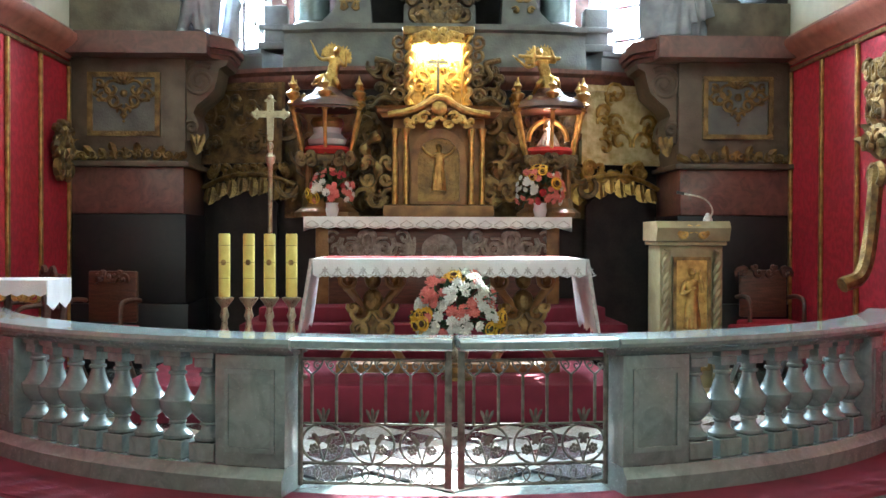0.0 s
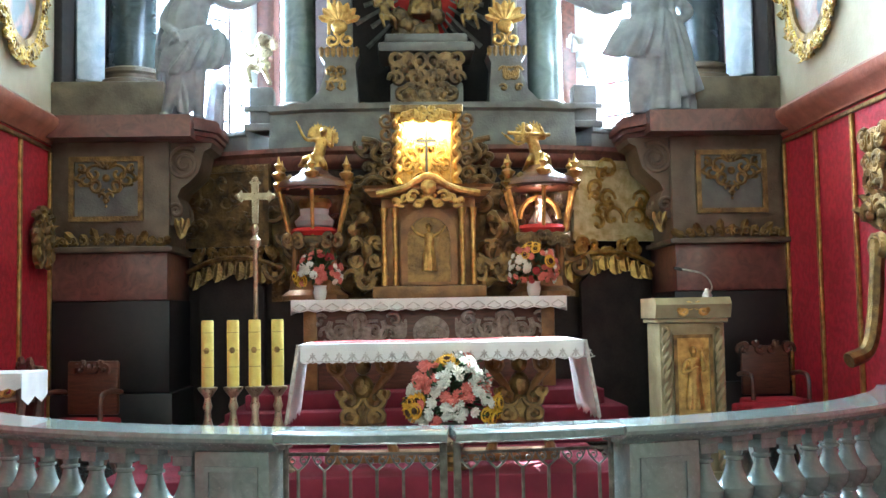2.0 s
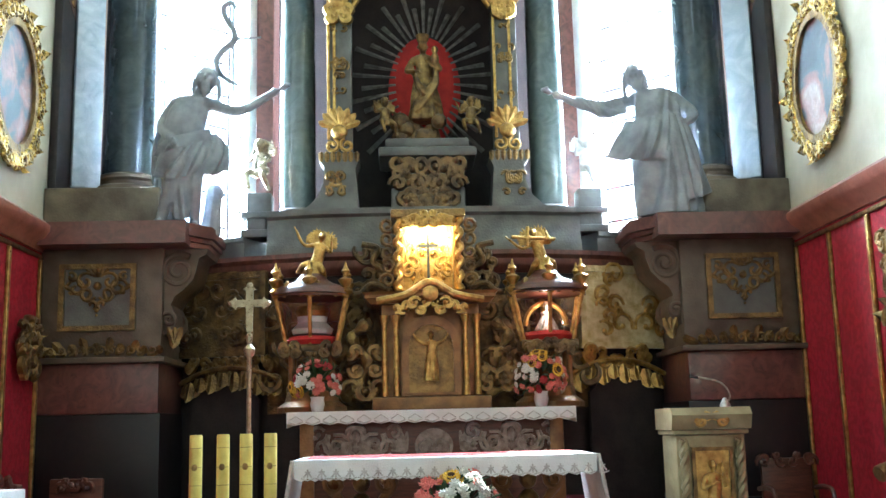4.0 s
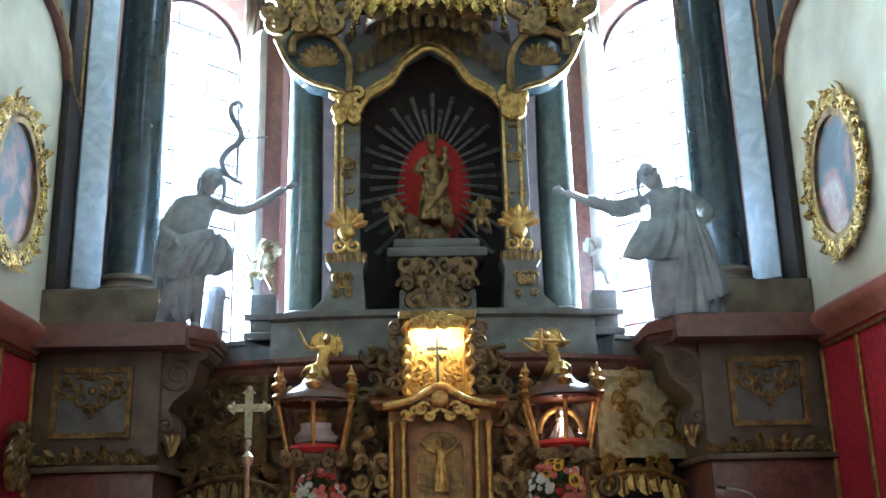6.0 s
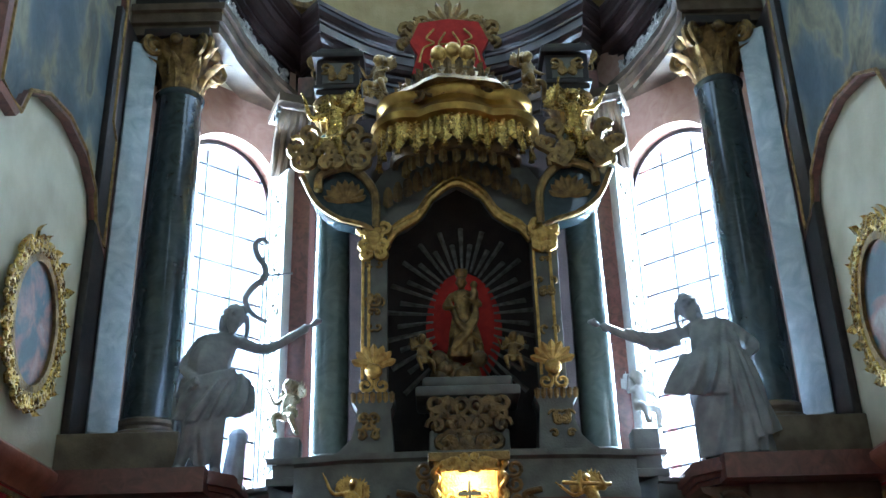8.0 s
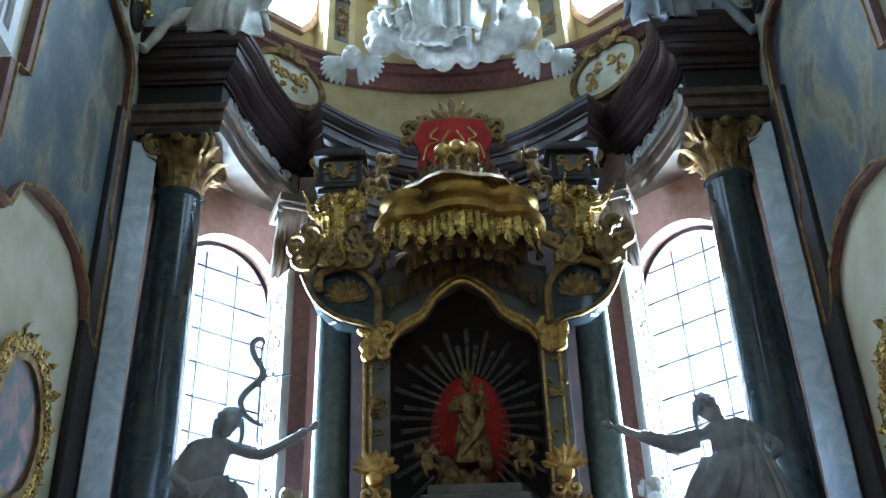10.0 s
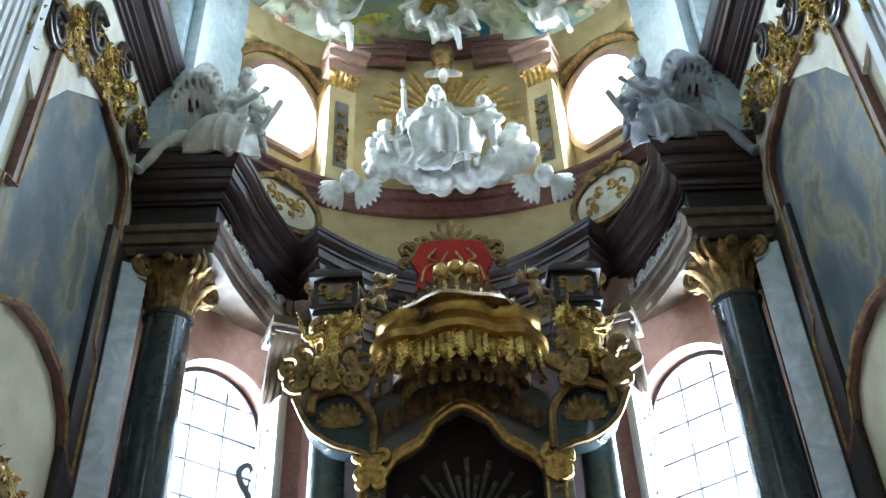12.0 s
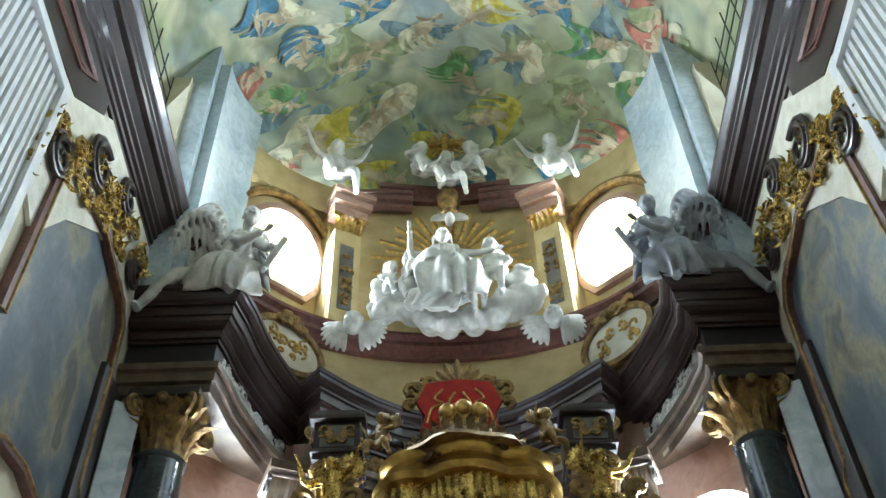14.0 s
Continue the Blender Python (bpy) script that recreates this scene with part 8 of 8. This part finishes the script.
def mantle(bm):
    """Long folds falling from the lap over both knees to the feet, and a cloak over the shoulders."""
    drape(bm, [(-0.42, -0.08, 0.78), (-0.10, -0.30, 0.74), (0.22, -0.30, 0.70), (0.50, -0.10, 0.66)], [(-0.34, -0.50, -0.16), (-0.02, -0.62, -0.26), (0.34, -0.60, -0.24), (0.62, -0.40, -0.12)], [(-0.46, -0.50, 0.40), (-0.08, -0.70, 0.36), (0.30, -0.70, 0.32), (0.60, -0.44, 0.30)], 5, 0.075, 0.09, 0.7, 60)
    drape(bm, [(-0.50, -0.10, 0.92), (-0.20, -0.28, 0.86), (0.16, -0.30, 0.80)], [(-0.56, -0.36, 0.40), (-0.14, -0.68, 0.44), (0.36, -0.68, 0.36)], [(-0.58, -0.30, 0.70), (-0.18, -0.58, 0.70), (0.28, -0.56, 0.62)], 4, 0.06, 0.07, 2.0)
    drape(bm, [(-0.26, 0.02, 1.34), (-0.34, 0.06, 1.20), (-0.36, 0.08, 1.0)], [(-0.62, -0.10, 1.24), (-0.66, -0.08, 1.02), (-0.58, -0.06, 0.80)], None, 3, 0.04, 0.08, 0.2, 24, 8)
    drape(bm, [(-0.22, -0.14, 1.30), (0.0, -0.24, 1.24), (0.22, -0.14, 1.30)], [(-0.24, -0.24, 0.80), (0.02, -0.34, 0.74), (0.30, -0.24, 0.78)], None, 5, 0.035, 0.05, 1.1, 36)
    drape(bm, [(0.22, 0.0, 1.32), (0.34, 0.04, 1.24), (0.42, 0.06, 1.1)], [(0.36, -0.20, 0.72), (0.58, -0.16, 0.70), (0.76, -0.10, 0.74)], None, 4, 0.04, 0.08, 0.5, 28, 8)
    # cloth rolling over the cloud below the feet
    drape(bm, [(-0.52, -0.42, 0.02), (-0.1, -0.60, -0.10), (0.3, -0.56, -0.10)], [(-0.60, -0.40, -0.34), (-0.24, -0.56, -0.50), (0.14, -0.52, -0.52)], None, 5, 0.05, 0.10, 1.5, 40)


figure("enthroned_figure", STUCCO, (AX - 0.12, 14.14, 12.58), "white stucco bearded figure enthroned on clouds", "statue", 0, 1.02,
       [((-0.22, 0, 1.28), (-0.50, -0.12, 1.10), (-0.54, -0.3, 1.46)), ((0.22, 0, 1.28), (0.48, -0.2, 1.05), (0.74, -0.35, 0.95))], [((-0.12, 0, 0.5), (-0.30, -0.52, 0.50), (-0.24, -0.45, -0.2)), ((0.12, 0, 0.5), (0.34, -0.52, 0.48), (0.40, -0.42, -0.2))],
       None, (), 0, (-0.02, -0.12, 1.58), 0.135, ((0, 0, 0.4), (0.02, 0, 0.85), (0, 0, 1.30)), 0.21, 1.4, mantle, 0.015)
putto("stucco_putto", STUCCO, (AX + 0.62, 13.95, 12.42), "white stucco putto climbing the clouds beside the enthroned figure", -15, 0.80, 0.7, [((-0.1, 0, 0.86), (-0.14, -0.16, 0.5), (-0.22, -0.05, 0.12)), ((0.1, 0, 0.86), (0.2, -0.3, 0.62), (0.16, -0.1, 0.25))], [((-0.2, 0, 1.36), (-0.42, -0.2, 1.25), (-0.68, -0.25, 1.3)), ((0.2, 0, 1.36), (0.38, -0.1, 1.1), (0.32, -0.25, 0.85))], "attic putti")
for ux, uz, tn in ((-0.98, 12.70, 30), (-0.70, 12.62, 10)):
    putto("stucco_putto", STUCCO, (AX + ux, 14.0, uz - 0.35), "white stucco putto half sunk in the clouds", tn, 0.62, 0.6, None, [((-0.2, 0, 1.30), (-0.35, -0.2, 1.05), (-0.2, -0.4, 1.0)), ((0.2, 0, 1.30), (0.45, -0.25, 1.1), (0.75, -0.3, 1.0))], "attic putti")
putto("stucco_putto", STUCCO, (AX + 0.02, 13.9, 11.98), "white stucco putto bearing the cloud below the figure", 12, 0.66, 0.7, None, [((-0.2, 0, 1.36), (-0.45, -0.1, 1.25), (-0.7, -0.2, 1.1)), ((0.2, 0, 1.36), (0.4, -0.1, 1.45), (0.35, -0.2, 1.7))], "attic putti")
dove = bmesh.new()
ball(dove, (AX, 14.35, 14.98), (0.09, 0.16, 0.09), 10)
for s in (-1, 1):
    wing(dove, (AX + s * 0.04, 14.35, 15.0), s, 0.42, 0.5, 7)
tagged(part("stucco_dove", dove, STUCCO), "small white stucco dove with spread wings", "dove")
for x, z, tn in ((-0.5, 15.72, 25), (0.46, 15.72, -30), (-0.02, 15.4, 5)):
    putto("stucco_putto", STUCCO, (AX + x, 14.42, z), "white stucco putto seated on the attic top", tn, 0.80, 0.5, None, [((-0.2, 0, 1.36), (-0.4, -0.2, 1.15), (-0.25, -0.45, 1.05)), ((0.2, 0, 1.36), (0.45, -0.1, 1.2), (0.62, -0.2, 0.95))], "attic putti")
gc = thing("gilt_cross", (AX - 0.02, 14.7, 17.2), "gilded cross in a sunburst above the attic", "cross")
part("crosspiece", prism(bmesh.new(), [(-0.05, -0.34), (0.05, -0.34), (0.06, -0.06), (0.3, -0.06), (0.3, 0.06), (0.06, 0.06), (0.05, 0.3), (-0.05, 0.3), (-0.06, 0.06), (-0.3, 0.06), (-0.3, -0.06), (-0.06, -0.06)], 0.06, upright(AX - 0.02, 14.66, 17.55)), GOLD, gc)
for k in range(16):
    a = 2 * math.pi * (k + 0.5) / 16
    part("ray", tube(bmesh.new(), [(AX - 0.02 + 0.08 * math.cos(a), 14.68, 17.55 + 0.08 * math.sin(a)), (AX - 0.02 + 0.42 * math.cos(a), 14.68, 17.55 + 0.42 * math.sin(a))], [0.02, 0.045], 4, 0.4), GOLD, gc)
part("stem", tube(bmesh.new(), [(AX - 0.02, 14.68, 16.28), (AX - 0.02, 14.68, 17.25)], 0.05, 8), OLDGOLD, gc)

# frieze ornaments of the entablature
for s in (-1, 1):
    for k, (p, q) in enumerate(zip(HALF, HALF[1:])):
        if k in (0, 5, 9, 10):
            continue
        d = (Vector(q) - Vector(p)).normalized()
        n = Vector((-d.y, d.x))
        if n.y > 0:
            n = -n
        c = (Vector(p) + Vector(q)) / 2 - n * 0.255
        mm = upright(EC + s * c.x, c.y, 10.16, math.degrees(math.atan2(s * n.x, -n.y)))
        bm = scrollwork(bmesh.new(), mm, 0.42, 0.24, random.Random(k), 0.10, 8, 0.018)
        tagged(part("frieze_ornament", bm, SILVER if k < 5 else OLDGOLD), "carved scroll ornament on the entablature frieze", "ornament", "frieze ornaments")

# ---- side walls ----
for s in (-1, 1):
    x = s * (WX - 0.004)
    K = 0.91
    def wall_m(y, z):
        """u along the wall away from the apse, v up, w into the room."""
        return Matrix(((0, 0, -s, x), (s, 0, 0, y), (0, 1, 0, z), (0, 0, 0, 1)))
    def near(pts):
        return [(s * (2.5 + K * (abs(u) - 2.5)), 1.57 + K * (v - 1.57)) for u, v in pts]
    top = [(12.75, 10.55), (12.72, 11.0), (12.5, 11.25), (12.1, 11.3), (11.5, 11.42), (10.9, 11.3), (10.5, 11.25), (10.1, 11.0), (10.05, 10.6)]
    bot = [(9.7, 7.2), (10.2, 7.15), (10.35, 7.5), (10.8, 7.75), (11.4, 7.85), (12.0, 7.75), (12.45, 7.45), (12.6, 7.1), (12.95, 6.9)]
    outl = top + [(10.0, 8.6), (9.7, 8.5)] + bot + [(12.95, 8.4), (12.75, 8.6)]
    outl = near(outl)
    cx_, cz_ = sum(p[0] for p in outl) / len(outl), sum(p[1] for p in outl) / len(outl)
    big = [(cx_ + (u - cx_) * 1.09, cz_ + (v - cz_) * 1.065) for u, v in outl]
    pt = thing("wall_painting", (x, 11.3, 9), "large dark oil painting in a shaped red brown frame", "painting", "wall paintings")
    part("canvas", prism(bmesh.new(), outl, 0.02, wall_m(0, 0)), CANVAS, pt)
    part("frame", ring_prism(bmesh.new(), big, outl, 0.10, wall_m(0, 0)), REDMARBLE, pt)
    mid = [((a[0] + b[0]) / 2, (a[1] + b[1]) / 2) for a, b in zip(outl, [(cx_ + (u - cx_) * 1.02, cz_ + (v - cz_) * 1.015) for u, v in outl])]
    part("gilt_fillet", tube(bmesh.new(), [wall_m(0, 0) @ Vector((u, v, 0.10)) for u, v in mid + mid[:1]], 0.022, 6), OLDGOLD, pt)
    # oval medallion in a gilt rocaille frame
    md = thing("oval_medallion", (x, 10.6, 5.2), "oval oil painting in a rich gilded rocaille frame", "painting", "oval medallions")
    mm = wall_m(10.6, 4.98) @ Matrix.Scale(0.92, 4)
    part("canvas", prism(bmesh.new(), oval(0.52, 0.66), 0.03, mm), OVALPIC, md)
    part("inner_frame", ring_prism(bmesh.new(), oval(0.61, 0.75), oval(0.52, 0.66), 0.07, mm), OLDGOLD, md)
    bm = bmesh.new()
    rr = random.Random(11)
    for k in range(40):
        a = 2 * math.pi * k / 40
        u, v = 0.70 * math.cos(a), 0.84 * math.sin(a)
        tube(bm, [mm @ Vector((u + p, v + q, 0.06)) for p, q in spiral(0, 0, 0.11, 0.02, a + rr.uniform(-1, 1), rr.choice((-1, 1)) * 1.1, 9)], [0.02, 0.028, 0.032, 0.034, 0.034, 0.032, 0.03, 0.028, 0.026, 0.03], 6)
        if k % 2 == 0:
            leaf(bm, mm @ pose(u * 1.02, v * 1.02, 0.05, 0, 0, math.degrees(a) - 90 + rr.uniform(-50, 50)), rr.uniform(0.1, 0.2), 0.07, 0.5)
    part("rocaille_frame", bm, BRIGHTGOLD, md)
    # carved niche group, louvred gallery screen and gilt scrolls higher up
    sc_ = thing("gallery_screen", (x, 8.2, 9.2), "white louvred gallery screen with gilded scrollwork", "screen", "gallery screens", "structure")
    part("screen_frame", ring_prism(bmesh.new(), near([(s * 7.6, 8.4), (s * 9.45, 8.4), (s * 9.45, 11.6), (s * 7.6, 11.6)]), near([(s * 7.75, 8.55), (s * 9.3, 8.55), (s * 9.3, 11.45), (s * 7.75, 11.45)]), 0.14, wall_m(0, 0)), WHITEPAINT, sc_)
    for k in range(12):
        u = 7.8 + 1.45 * k / 11
        part("slat", prism(bmesh.new(), near([(s * (u - 0.035), 8.55), (s * (u + 0.035), 8.55), (s * (u + 0.035), 11.45), (s * (u - 0.035), 11.45)]), 0.08, wall_m(0, 0)), WHITEPAINT, sc_)
    fz = thing("frieze_panel", (x, 8.6, 11.3), "dark red brown marble frieze panel under the main cornice", "wall panelling", "frieze panels", "structure")
    part("panel", prism(bmesh.new(), [(s * 6.6, 10.75), (s * 9.05, 10.95), (s * 9.75, 11.62), (s * 9.75, 11.9), (s * 6.6, 11.9)], 0.06, wall_m(0, 0)), CORNICE, fz)
    for d in (0.10, 0.16):
        part("panel_moulding", tube(bmesh.new(), [wall_m(0, 0) @ Vector(q) for q in ((s * 6.8, 11.0 + d, 0.07), (s * (9.0 - d), 11.2 + d, 0.07), (s * (9.4 - d), 11.75 - d, 0.07), (s * 6.8, 11.75 - d, 0.07))], 0.025, 5), REDMARBLE, fz)
    gs = thing("gilt_rocaille", (x, 10.0, 11.0), "gilded rocaille scrolls and dark volutes on pale stucco above the painting", "ornament", "wall rocaille")
    part("ground", prism(bmesh.new(), [(s * 8.5, 9.5), (s * 9.3, 9.0), (s * 9.8, 9.8), (s * 10.6, 10.5), (s * 11.6, 10.7), (s * 12.05, 10.4), (s * 12.08, 11.88), (s * 10.0, 11.88), (s * 9.4, 11.3), (s * 8.6, 10.8)], 0.05, wall_m(0, 0)), PALESTUCCO, gs)
    for cu, cv, r in ((10.0, 10.95, 0.32), (10.9, 11.45, 0.22), (9.15, 10.0, 0.24), (11.7, 10.95, 0.16)):
        for o in (0.0, 0.07):
            part("volute", tube(bmesh.new(), [wall_m(0, 0) @ Vector((s * u, v, 0.13 - 0.4 * o)) for u, v in spiral(cu, cv, r + o, 0.04 + o * 0.6, 1.2, 1.35, 20)], [0.045 - 0.0012 * k for k in range(21)], 7), CORNICE, gs)
    rr = random.Random(23)
    for k in range(40):
        t = k / 39
        cu, cv = 8.65 + 3.2 * t + rr.uniform(-0.2, 0.2), 9.55 + 1.75 * t ** 0.7 + rr.uniform(-0.25, 0.55) * (1.05 - 0.5 * t)
        bm = bmesh.new()
        tube(bm, [wall_m(0, 0) @ Vector((s * u, v, 0.10)) for u, v in spiral(cu, cv, rr.uniform(0.09, 0.19), 0.02, rr.uniform(0, 6), rr.choice((-1, 1)) * 1.3, 12)], [0.014, 0.02, 0.025, 0.028, 0.028, 0.026, 0.024, 0.022, 0.02, 0.02, 0.02, 0.022, 0.026], 6)
        for j in range(3):
            leaf(bm, wall_m(cu, cv) @ pose(0, 0, 0.08, 0, 0, rr.uniform(0, 360)), rr.uniform(0.12, 0.24), 0.05, 0.5)
        part("gilt_scroll", bm, BRIGHTGOLD, gs)
    # gilded bracket figure low on the wall
    br = thing("wall_bracket", (x, 12.2, 2.2), "gilded carved wall bracket on the damask", "bracket", "wall brackets")
    bm = scrollwork(bmesh.new(), wall_m(11.0 if s < 0 else 9.1, 2.35 if s < 0 else 2.55) @ Matrix.Translation((0, 0, 0.12)), 0.45, 0.5 if s < 0 else 1.1, RNG, 0.13, 10, 0.035)
    for k in range(6):
        leaf(bm, wall_m(11.0 if s < 0 else 9.1, 2.2) @ pose(0, 0, 0.1, 0, 0, -60 + 24 * k), 0.4, 0.08, 0.3)
    part("carving", bm, OLDGOLD, br)
    if s > 0:
        bm = bmesh.new()
        c = curve([(x - 0.15, 9.1, 2.1), (x - 0.2, 9.1, 1.5), (x - 0.30, 9.05, 1.15), (x - 0.5, 9.0, 1.05)], 7)
        tube(bm, c, [0.07] * len(c), 8)
        part("arm", bm, OLDGOLD, br)
